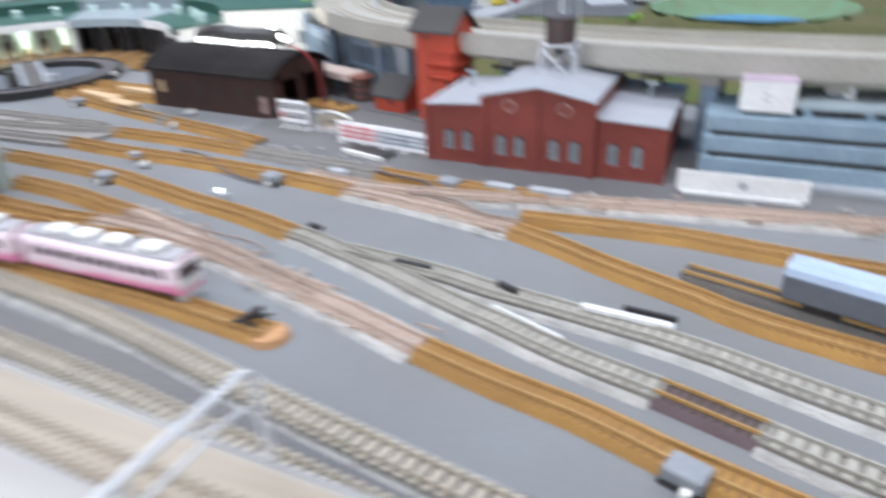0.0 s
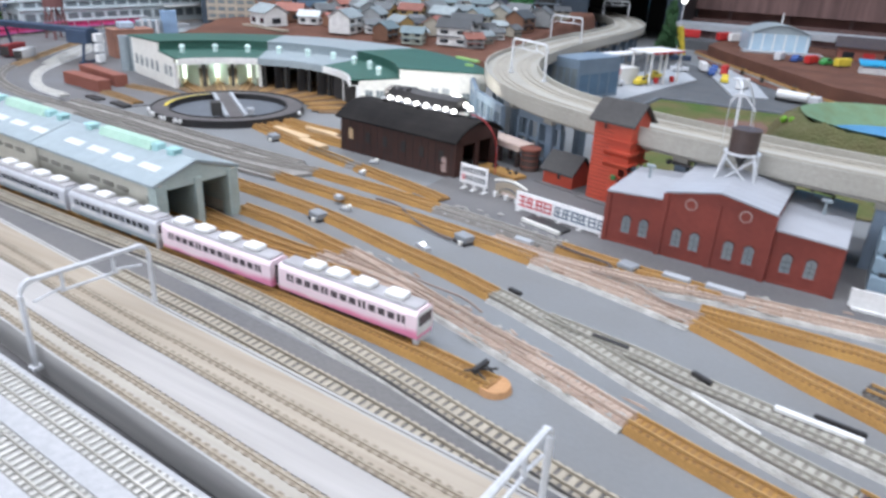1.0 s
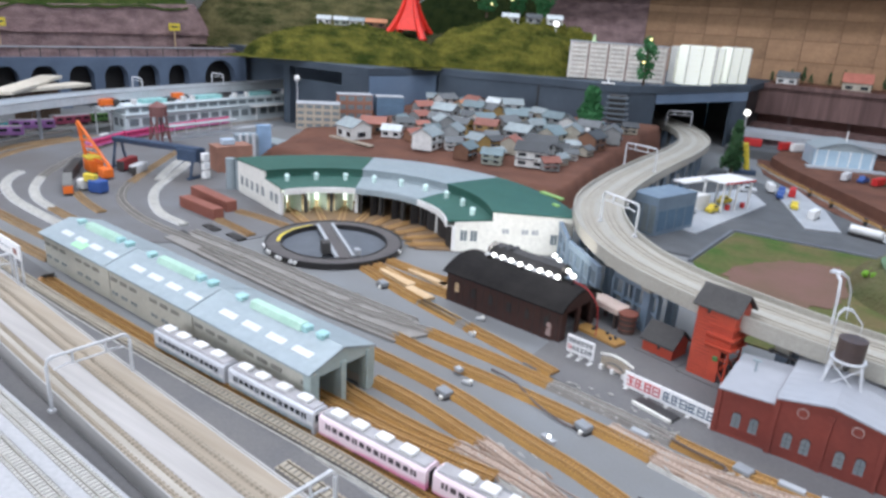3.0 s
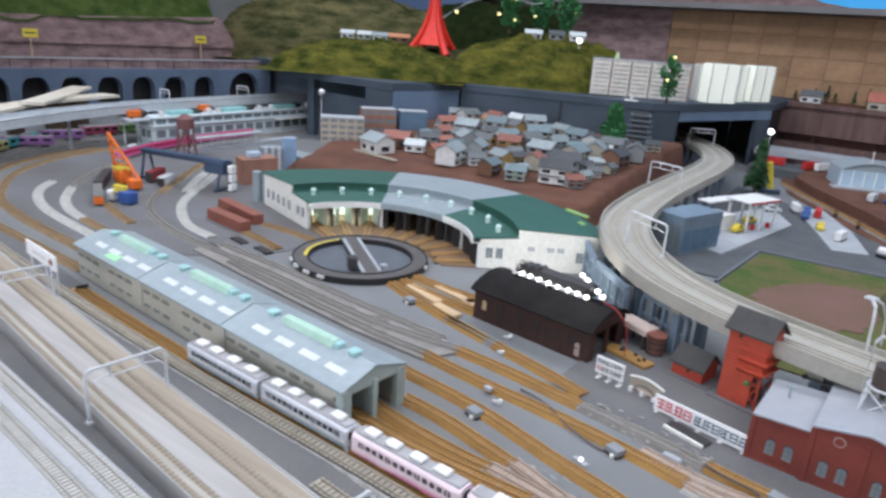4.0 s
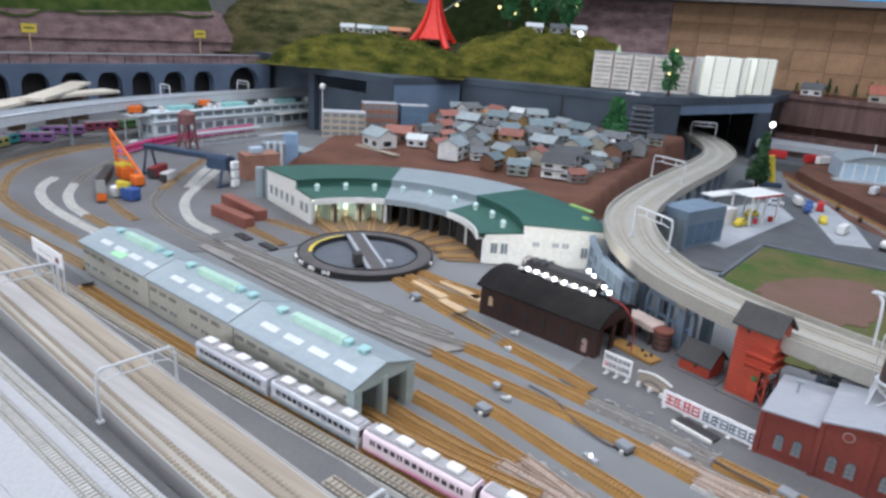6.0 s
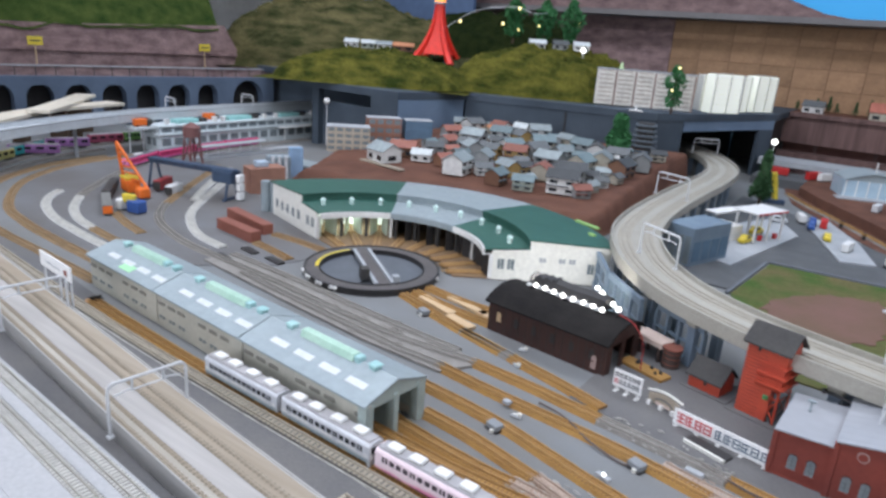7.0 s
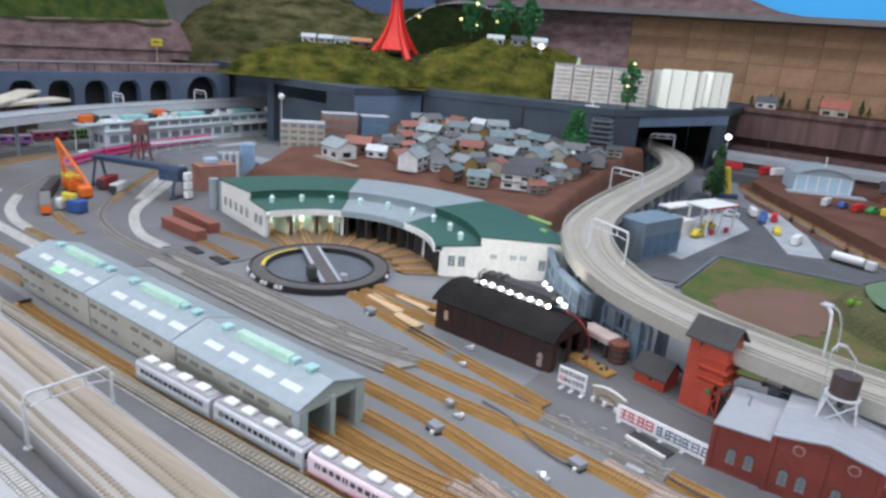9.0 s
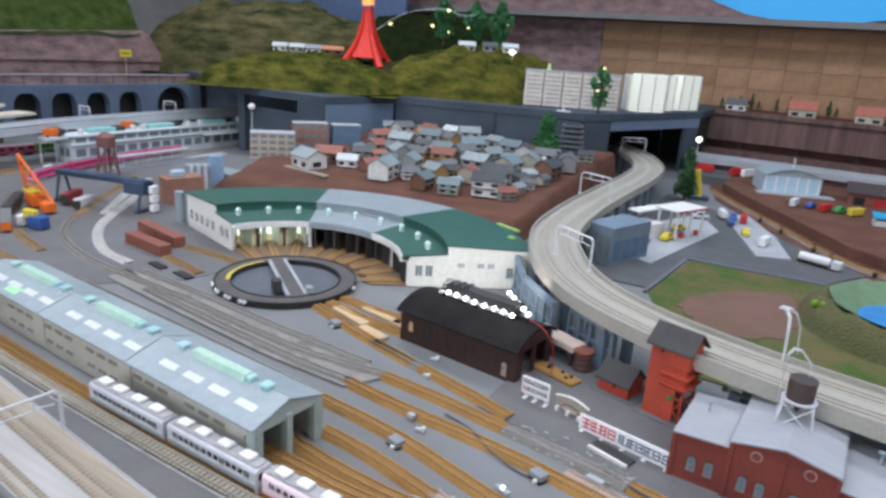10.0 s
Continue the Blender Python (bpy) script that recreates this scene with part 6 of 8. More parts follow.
# pinkish timber platform behind the barrel
M_BARK_DARK = mat("dark_timber_leg", (0.08, 0.055, 0.05), None, 60, 0.8)
timber = thing("timber_platform", "pinkish bare timber platform on short legs", "platform", -0.440, 0.703, 0.001, -23)
for k in range(3):
    part("board", box(-0.004, 0.072, -0.011 + 0.0078 * k, -0.0038 + 0.0078 * k, 0.026, 0.0295, bevel=0.0004), M_TIMBER, timber)
part("front_board", box(-0.004, 0.072, -0.0135, -0.0112, 0.0215, 0.0285), M_TIMBER, timber)
for lx in (0.0, 0.033, 0.066):
    for ly in (-0.009, 0.009):
        part("leg", box(lx - 0.002, lx + 0.002, ly - 0.002, ly + 0.002, 0, 0.026), M_BARK_DARK, timber)

# brown wires curling over the bare turnouts
M_BROWN_WIRE = mat("rust_brown_wire", (0.33, 0.26, 0.22), None, 60, 0.6, bump=0)
for pts in ([(-0.345, 0.338, 0.004), (-0.30, 0.322, 0.008), (-0.262, 0.318, 0.0075), (-0.240, 0.308, 0.007)],
            [(-0.20, 0.424, 0.006), (-0.165, 0.418, 0.0085), (-0.135, 0.402, 0.008), (-0.105, 0.400, 0.007)]):
    solo("wire", sweep(spline(pts, 0.004), [(-0.0006, -0.0006), (0.0006, -0.0006), (0.0006, 0.0006), (-0.0006, 0.0006)]), M_BROWN_WIRE, "rust-brown wire curling over a bare turnout", "wire")


M_BANK = mat("olive_bank_scatter", (0.085, 0.10, 0.035), (0.125, 0.105, 0.05), 16, 0.95, bump=0.9, fine=14, depth=0.005)
# ---- trees ----
def tree(x, y, z, high, wide, material, conifer=True, label="", seed=1, lamps=(), leaf=1.0, clumps=520):
    """A tapered trunk, short limbs and a crown of many small leaf clumps."""
    rnd = random.Random(seed)
    t = thing("tree", label or "dark green model conifer", "tree", x, y, z, rnd.uniform(0, 90))
    part("trunk", cyl(0, 0, -0.002, high * 0.9, high * 0.030, high * 0.008, 7), M_BARK, t)
    for k in range(6):
        a, h = rnd.uniform(0, 6.28), high * rnd.uniform(0.25, 0.75)
        part("limb", rod((0, 0, h), (wide * 0.6 * math.cos(a), wide * 0.6 * math.sin(a), h + high * 0.05), high * 0.008, 5), M_BARK, t)
    verts, faces = [], []
    for k in range(clumps):
        u = rnd.random() ** 0.8
        h = high * (0.14 + 0.86 * u)
        r = wide * ((1 - u) ** 0.75 * 0.95 + 0.08 if conifer else math.sin(math.pi * min(1, 0.12 + 0.86 * u)) ** 0.7)
        r *= math.sqrt(rnd.random()) * (0.85 + 0.25 * math.sin(9 * u + seed))
        a = rnd.uniform(0, 6.28)
        c = Vector((r * math.cos(a), r * math.sin(a), h))
        s = high * leaf * rnd.uniform(0.025, 0.05)
        i = len(verts)
        for _ in range(4):
            verts.append(c + Vector((rnd.uniform(-s, s), rnd.uniform(-s, s), rnd.uniform(-s, s))))
        faces += [(i, i + 1, i + 2), (i, i + 2, i + 3), (i, i + 3, i + 1)]
    me = bpy.data.meshes.new("crown")
    me.from_pydata([tuple(v) for v in verts], [], faces)
    me.materials.append(material)
    ob = new("crown", me)
    ob.parent = t
    for a, h in lamps:
        part("fairy_light", ball(wide * 0.8 * math.cos(a), wide * 0.8 * math.sin(a), high * h, 0.0036, sub=2), M_LAMP_WARM, t, "glowing warm bulb")
    return t


# ---- hillside village ----
def edge_y(x):
    return float(np.interp(x, [-1.8, -1.6, -1.41, -1.16, -0.938, -0.698, -0.6], [0.97, 0.955, 0.985, 1.03, 1.118, 1.141, 1.22]))


def land(x, y):
    s = min(1.0, max(0.0, (y - edge_y(x) + 0.035) / 0.042))
    return 0.05 * s * s * (3 - 2 * s) + 0.045 * min(1.2, max(0.0, (y - edge_y(x) - 0.08) / 0.5))


def sheet(name, x0, x1, y0, y1, nx, ny, height, material, label, category):
    """A land surface over a stretch of the plan, closed below."""
    bm = bmesh.new()
    grid = [[bm.verts.new((x0 + (x1 - x0) * i / nx, y0 + (y1 - y0) * j / ny, height(x0 + (x1 - x0) * i / nx, y0 + (y1 - y0) * j / ny))) for i in range(nx + 1)] for j in range(ny + 1)]
    for j in range(ny):
        for i in range(nx):
            bm.faces.new((grid[j][i], grid[j][i + 1], grid[j + 1][i + 1], grid[j + 1][i]))
    return solo(name, bm, material, label, category, "structure", smooth=True)


def village_land(x, y):
    right = min(1.0, max(0.0, (float(np.interp(y, [1.10, 1.42, 1.75], [-0.672, -0.695, -0.715])) - x) / 0.018))
    rough = 0.003 * noise.noise((x * 30, y * 30, 0))
    left = min(1.0, max(0.0, (x + 1.455 + (y - 0.98) * 0.45) / 0.07))
    return (land(x, y) + rough) * right * left - 0.002


sheet("village_ground", -1.78, -0.64, 0.86, 1.92, 150, 120, village_land, M_EARTH, "red-brown earth slope under the village", "hillside")

ROOFS = {"grey": mat("grey_roof_tile", (0.13, 0.14, 0.145), None, 60, 0.7, rnd=0.25), "blue": mat("blue_grey_roof_tile", (0.165, 0.22, 0.235), None, 60, 0.7, rnd=0.2), "red": mat("brick_red_roof_tile", (0.30, 0.12, 0.09), None, 60, 0.7, rnd=0.15),
         "pale": mat("pale_blue_grey_roof_tile", (0.29, 0.335, 0.345), None, 60, 0.7, rnd=0.2), "coral": mat("coral_roof_sheet", (0.50, 0.18, 0.13), None, 60, 0.6), "dark": mat("charcoal_roof_tile", (0.07, 0.075, 0.08), None, 60, 0.7, rnd=0.2), "white": mat("pale_roof_sheet", (0.56, 0.60, 0.60), None, 60, 0.6), "orange": mat("orange_roof_sheet", (0.55, 0.24, 0.12), None, 60, 0.6), "cyan": mat("cyan_roof_sheet", (0.16, 0.42, 0.48), None, 60, 0.6)}
WALLS = {"white": mat("white_house_wall", (0.70, 0.70, 0.68), None, 60, 0.7, rnd=0.08), "beige": mat("beige_house_wall", (0.46, 0.42, 0.34), None, 60, 0.7, rnd=0.1), "wood": mat("brown_house_board", (0.20, 0.10, 0.06), None, 60, 0.7, rnd=0.2),
         "green": mat("sage_house_wall", (0.36, 0.40, 0.34), None, 60, 0.7), "grey": mat("grey_house_wall", (0.32, 0.33, 0.33), None, 60, 0.7, rnd=0.15), "gold": mat("golden_house_wall", (0.42, 0.28, 0.10), None, 60, 0.7)}


def house(x, y, a, w, d, h, wall, roof, floors=2, z=None):
    """A small model house: walls, gabled roof with eaves, windows, a door and sometimes a balcony."""
    t = thing("village_house", "small model house with %s walls and %s roof" % (wall, roof), "house", x, y, (land(x, y) if z is None else z) - 0.001, a, group="village houses")
    e = h + d * 0.30
    part("wall", prism_x([(-d / 2, 0), (d / 2, 0), (d / 2, h), (0, e - 0.0008), (-d / 2, h)], -w / 2, w / 2), WALLS[wall], t)
    o = 0.004
    part("roof", prism_x([(-d / 2 - o, h - o * 0.6), (0, e), (d / 2 + o, h - o * 0.6), (d / 2 + o, h - o * 0.6 + 0.0016), (0, e + 0.0018), (-d / 2 - o, h - o * 0.6 + 0.0016)], -w / 2 - o, w / 2 + o), ROOFS[roof], t)
    for f in range(floors):
        z0 = 0.005 + f * h / floors
        for k in (-0.27, 0.27):
            part("window", box(w * k - w * 0.13, w * k + w * 0.13, -d / 2 - 0.0005, -d / 2 + 0.0002, z0, z0 + h / floors * 0.42), M_DARKGLASS, t)
        part("window", box(w / 2 - 0.0002, w / 2 + 0.0005, -d * 0.2, d * 0.2, z0, z0 + h / floors * 0.42), M_DARKGLASS, t)
    if floors > 1:
        part("porch_roof", box(-w / 2 - 0.002, w * 0.25, -d / 2 - 0.005, -d / 2 - 0.0006, h / 2 - 0.001, h / 2 + 0.0008), ROOFS[roof], t)
    return t


SOBER = {"cyan": "blue"}
HOUSES = [(-1.315, 1.202, -47, "white", "pale", 1, 1.35), (-1.311, 1.278, 0, "wood", "red", 1, 1.2), (-1.241, 1.27, -5, "white", "white", 1, 1.0), (-1.257, 1.344, 3, "grey", "grey", 2, 1.0),
          (-1.104, 1.239, 10, "white", "grey", 2, 1.15), (-1.2, 1.431, 15, "grey", "grey", 2, 1.0), (-1.27, 1.428, -8, "grey", "red", 2, 1.0), (-1.089, 1.332, 0, "grey", "grey", 2, 1.05),
          (-0.985, 1.234, 5, "wood", "blue", 2, 1.0), (-1.003, 1.318, 5, "gold", "grey", 2, 1.0), (-0.912, 1.238, 12, "green", "blue", 2, 1.0), (-0.83, 1.282, 8, "white", "dark", 2, 1.3),
          (-1.057, 1.449, -3, "gold", "red", 2, 1.0), (-1.033, 1.515, 4, "grey", "grey", 2, 1.0), (-1.056, 1.60, 0, "beige", "blue", 2, 1.0), (-0.973, 1.56, 9, "grey", "red", 2, 0.95), (-0.871, 1.468, 20, "beige", "blue", 2, 1.1),
          (-0.954, 1.655, 0, "grey", "blue", 2, 1.0), (-1.027, 1.70, 5, "beige", "grey", 2, 1.0), (-0.845, 1.534, 14, "beige", "blue", 2, 1.1), (-0.904, 1.63, 6, "white", "grey", 2, 1.0), (-0.775, 1.50, 20, "wood", "dark", 2, 1.15),
          (-0.76, 1.60, 10, "grey", "grey", 2, 1.3), (-0.835, 1.625, 12, "white", "grey", 2, 1.0), (-1.385, 1.665, 0, "beige", "grey", 2, 1.0), (-1.335, 1.655, 10, "white", "grey", 2, 1.0), (-1.26, 1.70, -6, "white", "red", 2, 0.9), (-1.20, 1.735, 0, "white", "white", 2, 0.9),
          (-1.133, 1.72, 10, "white", "cyan", 2, 1.0), (-1.333, 1.532, 0, "grey", "red", 2, 1.0), (-1.287, 1.55, 15, "beige", "grey", 2, 1.0), (-1.234, 1.508, 8, "grey", "grey", 2, 1.1), (-1.265, 1.63, -10, "beige", "orange", 2, 1.0),
          (-1.199, 1.61, 5, "white", "cyan", 2, 1.0), (-1.143, 1.62, 0, "gold", "grey", 2, 1.0), (-1.167, 1.40, 12, "grey", "dark", 2, 1.0), (-1.122, 1.42, -4, "gold", "grey", 2, 1.0), (-0.85, 1.37, 16, "grey", "dark", 2, 1.2),
          (-1.155, 1.52, 8, "white", "grey", 2, 1.0), (-0.95, 1.44, 2, "grey", "grey", 2, 1.1), (-0.925, 1.35, 14, "beige", "red", 2, 0.95), (-1.10, 1.50, 0, "white", "blue", 2, 1.0)]
for hx, hy, a, wall, roof, fl, k in HOUSES:
    k *= 1.02 * (0.88 + 0.3 * abs(math.sin(hx * 91 + hy * 57)))
    turn = 38 * math.sin(hx * 173 + hy * 61) + (90 if math.sin(hx * 311) > 0.35 else 0)
    house(hx, hy, a + 30 + (turn if fl == 2 else 0), 0.050 * k, 0.038 * k, (0.027 if fl == 2 else 0.020) * k, wall, (SOBER.get(roof, roof) if math.sin(hx * 57 + hy * 331) < 0.78 else "pale") if fl == 2 else roof, fl)


rnd_h = random.Random(12)
taken = [(h[0], h[1]) for h in HOUSES]
for _ in range(900):
    hx, hy = rnd_h.uniform(-1.36, -0.74), rnd_h.uniform(1.26, 1.74)
    if min(math.hypot(hx - p, hy - q) for p, q in taken) < 0.047 or hx < -1.30 + (hy - 1.3) * -0.1:
        continue
    taken.append((hx, hy))
    s = rnd_h.uniform(0.62, 0.85)
    house(hx, hy, rnd_h.uniform(0, 90), 0.050 * s, 0.040 * s, 0.027 * s, rnd_h.choice(("white", "grey", "beige", "wood", "gold", "grey")), rnd_h.choice(("grey", "dark", "blue", "grey", "pale", "red", "dark")), 2)
    if len(taken) > 78:
        break


def block_building(name, label, x, y, a, w, d, h, m_wall, floors, cols, z, m_win=None, category="building"):
    t = thing(name, label, category, x, y, z, a)
    part("wall", box(0, w, 0, d, 0, h), m_wall, t)
    part("roof_slab", box(-0.001, w + 0.001, -0.001, d + 0.001, h, h + 0.002), M_PAVE, t)
    fh = h / floors
    for f in range(floors):
        part("floor_band", box(-0.0008, w + 0.0008, -0.0012, d + 0.0008, f * fh, f * fh + fh * 0.22), m_wall, t)
        for c in range(cols):
            cw = w / cols
            part("window", box(c * cw + cw * 0.14, c * cw + cw * 0.86, -0.0006, 0.0004, f * fh + fh * 0.36, f * fh + fh * 0.88), m_win or M_WINDOW, t)
        for c in range(2):
            part("window", box(w - 0.0004, w + 0.0006, d * (0.12 + 0.45 * c), d * (0.42 + 0.45 * c), f * fh + fh * 0.36, f * fh + fh * 0.88), m_win or M_WINDOW, t)
    return t


M_BEIGE = mat("beige_building_wall", (0.50, 0.43, 0.34), None, 40, 0.7)
M_BRICKB = mat("terracotta_building_wall", (0.34, 0.17, 0.12), None, 40, 0.7)
M_SLATE = mat("slate_blue_building_wall", (0.12, 0.20, 0.29), None, 40, 0.6)
block_building("corner_building", "beige three-storey model corner building with a flat roof", -1.508, 1.182, 44, 0.118, 0.06, 0.068, M_BEIGE, 4, 5, 0.056)
block_building("brick_building", "terracotta model building with a flat roof", -1.495, 1.335, 50, 0.10, 0.05, 0.075, M_BRICKB, 3, 4, 0.066)
block_building("slate_building", "slate blue model building with a blank front", -1.425, 1.425, 50, 0.082, 0.05, 0.062, M_SLATE, 2, 3, 0.075, M_SLATE)
pv = thing("village_kerb", "pale kerb along the village edge", "kerb", -1.37, 1.165, 0.055, -8)
part("kerb", box(0, 0.16, 0, 0.016, 0, 0.004), M_DECK, pv)

# street lamps with round globes
def globe_lamp(x, y, z, high, lit=True, r=0.008):
    t = thing("globe_lamp", "street lamp with a bright round globe", "street lamp", x, y, z, group="globe lamps")
    part("pole", cyl(0, 0, 0, high, 0.0018, 0.0012, 8), M_STEEL, t)
    part("globe", ball(0, 0, high + r * 0.6, r, sub=2), M_LAMP if lit else M_WHITE, t)


globe_lamp(-1.70, 1.37, 0.03, 0.130, False, 0.010)
globe_lamp(-0.548, 2.20, 0.0, 0.138, True, 0.0095)
globe_lamp(-0.79, 1.50, 0.07, 0.05, False, 0.006)

# ---- slate-blue board walls, tunnel and the terrace above ----
TOP = 0.212
terrace = thing("concrete_terrace", "slate-blue painted board terrace with a rail tunnel", "terrace block", kind="structure")
part("terrace_top", prism([(-2.75, 1.80), (-2.08, 1.66), (-1.985, 1.46), (-1.49, 1.46), (-1.425, 1.73), (-0.83, 1.885), (-0.775, 1.985), (-0.600, 2.462), (-0.600, 3.0), (-2.75, 3.0)], TOP - 0.022, TOP), M_CONCRETE_BLUE, terrace)


def wall_run(p, q, z0, z1, th=0.012):
    p, q = Vector((*p, 0)), Vector((*q, 0))
    d = (q - p).normalized()
    n = Vector((-d.y, d.x, 0)) * th
    return prism([tuple(v.xy) for v in (p, q, q + n, p + n)], z0, z1)


# this face and the tunnel lintel take the lighter, lit board colour
part("board_wall", wall_run((-1.49, 1.465), (-1.428, 1.728), 0.0, TOP - 0.0225), M_BOARD_LIT, terrace)
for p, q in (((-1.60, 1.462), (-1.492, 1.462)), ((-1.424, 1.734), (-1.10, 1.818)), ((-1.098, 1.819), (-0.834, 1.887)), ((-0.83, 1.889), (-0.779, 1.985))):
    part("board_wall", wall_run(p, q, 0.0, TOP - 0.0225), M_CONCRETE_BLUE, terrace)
part("board_wall", wall_run((-1.873, 1.50), (-1.606, 1.478), 0.0, 0.150), M_CONCRETE_BLUE, terrace)
part("recess_back", wall_run((-2.70, 1.86), (-2.02, 1.72), 0.0, TOP - 0.0225), M_CONCRETE_BLUE, terrace)
part("recess_back", wall_run((-2.02, 1.72), (-1.61, 1.62), 0.0, TOP - 0.0225), M_CONCRETE_BLUE, terrace)
for px in (-1.875, -1.605):
    part("terrace_post", box(px, px + 0.03, 1.475, 1.50, 0, TOP - 0.0225), M_CONCRETE_BLUE, terrace)
part("tunnel_lintel", wall_run((-0.778, 1.99), (-0.603, 2.455), 0.158, TOP - 0.0225), M_BOARD_LIT, terrace)
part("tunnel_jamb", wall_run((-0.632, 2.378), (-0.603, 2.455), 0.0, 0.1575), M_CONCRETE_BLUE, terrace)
# added black walls give the tunnel its darkness and close the view
part("tunnel_shade_wall", wall_run((-1.05, 2.2), (-0.80, 2.75), 0.0, TOP - 0.0225), M_BLACK, terrace)
part("tunnel_shade_wall", wall_run((-0.80, 2.76), (-0.607, 2.72), 0.0, TOP - 0.0225), M_BLACK, terrace)
part("tunnel_shade_wall", wall_run((-0.612, 2.472), (-0.612, 2.70), 0.0, TOP - 0.0225, 0.004), M_BLACK, terrace)
part("wall_joint", wall_run((-1.100, 1.8145), (-1.095, 1.8158), 0.0, TOP - 0.024, 0.002), M_BLACK, terrace)
M_SLATE_STAIR = mat("slate_stair_slab", (0.13, 0.155, 0.18), None, 40, 0.7)
stairs = thing("stair_tower", "grey slatted stair tower against the wall", "stairs", -0.81, 1.74, 0.07, 15)
for k in range(9):
    part("step_slab", box(-0.044 + 0.002 * k, 0.044 - 0.002 * k, -0.022, 0.022, 0.0145 * k, 0.0145 * k + 0.005), M_SLATE_STAIR, stairs)
part("core", box(-0.022, 0.022, -0.012, 0.016, 0, 0.125), M_TAR, stairs)
tree(-0.875, 1.715, 0.08, 0.128, 0.034, M_LEAF2, False, "dense bright green model tree by the wall", 5, (), 1.7, 2600)

# apartment blocks on the terrace
M_APT = mat("ivory_apartment_wall", (0.84, 0.81, 0.74), None, 40, 0.7)
M_APT_BAY = mat("brownish_stair_bay", (0.46, 0.36, 0.31), None, 40, 0.7)
apt = thing("apartment_block", "ivory model apartment block with balcony rows", "apartment building", -1.065, 1.945, TOP, 25)
part("wall", box(0, 0.306, 0.004, 0.055, 0, 0.112), M_APT, apt)
part("roof_slab", box(-0.002, 0.308, 0.0, 0.057, 0.112, 0.115), M_PAVE, apt)
for c in range(5):
    x0 = 0.003 + 0.061 * c
    for f in range(8):
        part("balcony", box(x0, x0 + 0.052, -0.002, 0.0042, 0.004 + 0.0134 * f, 0.0115 + 0.0134 * f), M_APT, apt)
        part("window", box(x0 + 0.004, x0 + 0.048, 0.0034, 0.0043, 0.0115 + 0.0134 * f, 0.0168 + 0.0134 * f), mat("tan_shade_%d%d" % (c, f), (0.62, 0.55, 0.48), None, 40), apt)
    part("stair_bay", box(x0 + 0.0535, x0 + 0.0595, -0.001, 0.0045, 0, 0.111), M_APT_BAY, apt)
# brightness of these blocks is put into their walls as soft emission
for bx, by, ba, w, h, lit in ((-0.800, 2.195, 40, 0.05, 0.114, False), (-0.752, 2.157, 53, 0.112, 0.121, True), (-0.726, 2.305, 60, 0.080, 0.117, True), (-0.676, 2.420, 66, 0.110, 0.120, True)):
    b = thing("emissive_block", "pale model block on the terrace with glow added to its walls", "apartment building", bx, by, TOP, ba, group="lit blocks")
    part("body", box(0, w, 0, 0.045, 0, h, bevel=0.001), M_SOFT_EMIT if lit else M_CREAM, b)
    part("roof_slab", box(0.002, w - 0.002, 0.002, 0.043, h, h + 0.002), M_CREAM, b)
    for cx in (0.0, w - 0.007, w * 0.5):
        part("corner_post", box(cx, cx + 0.007, -0.0022, -0.0002, 0, h), M_CREAM, b)
    for f in range(7):
        part("floor_line", box(-0.0004, w + 0.0004, -0.0007, 0.0, 0.010 + f * h / 7.4, 0.0122 + f * h / 7.4), M_CREAM, b)
tree(-0.812, 1.945, TOP, 0.138, 0.036, M_LEAF2, False, "bright green model tree with small lights", 8, ((4.4, 0.50), (4.8, 0.98)), 1.3)
tree(-1.02, 2.02, TOP, 0.10, 0.025, M_LEAF2, True, "bright green model tree behind the blocks", 9)
low = thing("terrace_monument", "small white monument on the terrace edge", "monument", -0.895, 1.872, TOP, 12)
part("base", box(-0.02, 0.02, -0.008, 0.008, 0, 0.004), M_WHITE, low)
part("figure", cyl(0, 0, 0.004, 0.022, 0.004, 0.001, 8), M_WHITE, low)
topper = thing("roof_ornament", "pale green cone ornament on the apartment roof", "ornament", -1.01, 2.0, TOP + 0.115)
part("cone", cyl(0, 0, 0, 0.022, 0.008, 0.002, 10), mat("pale_lime", (0.55, 0.72, 0.40), None, 40), topper)


# ---- mossy hills, red lattice tower, upper slopes ----
def hill(cx, cy, z, ax, ay, turn, high, material, label, seed, nx=170, ny=120, p=0.8):
    bm = bmesh.new()
    ca, sa = math.cos(radians(turn)), math.sin(radians(turn))
    grid = []
    for j in range(ny + 1):
        row = []
        for i in range(nx + 1):
            u, v = 2 * i / nx - 1, 2 * j / ny - 1
            k = max(0.0, 1 - u * u * abs(u) ** 0.6 - v * v)
            n = noise.fractal((u * 3 + seed, v * 3, seed), 1.0, 2.0, 4)
            h = high * (k ** p) * (1 + 0.16 * n) + ((0.008 * n + 0.010 * noise.noise((u * 30 + seed, v * 22, 2.0)) + 0.006 * noise.noise((u * 62 + seed, v * 46, 5.0))) if k > 0 else 0)
            x, y = ax * u, ay * v
            row.append(bm.verts.new((cx + ca * x - sa * y, cy + sa * x + ca * y, z + max(-0.004, h))))
        grid.append(row)
    for j in range(ny):
        for i in range(nx):
            bm.faces.new((grid[j][i], grid[j][i + 1], grid[j + 1][i + 1], grid[j + 1][i]))
    return solo("hill", bm, material, label, "hill", "structure", smooth=True)


hill(-1.80, 1.70, TOP, 0.36, 0.24, 28, 0.104, M_MOSS, "mossy olive-green model hill", 3)
hill(-1.33, 2.03, TOP, 0.32, 0.21, 22, 0.150, M_MOSS, "mossy olive-green model hill", 7)
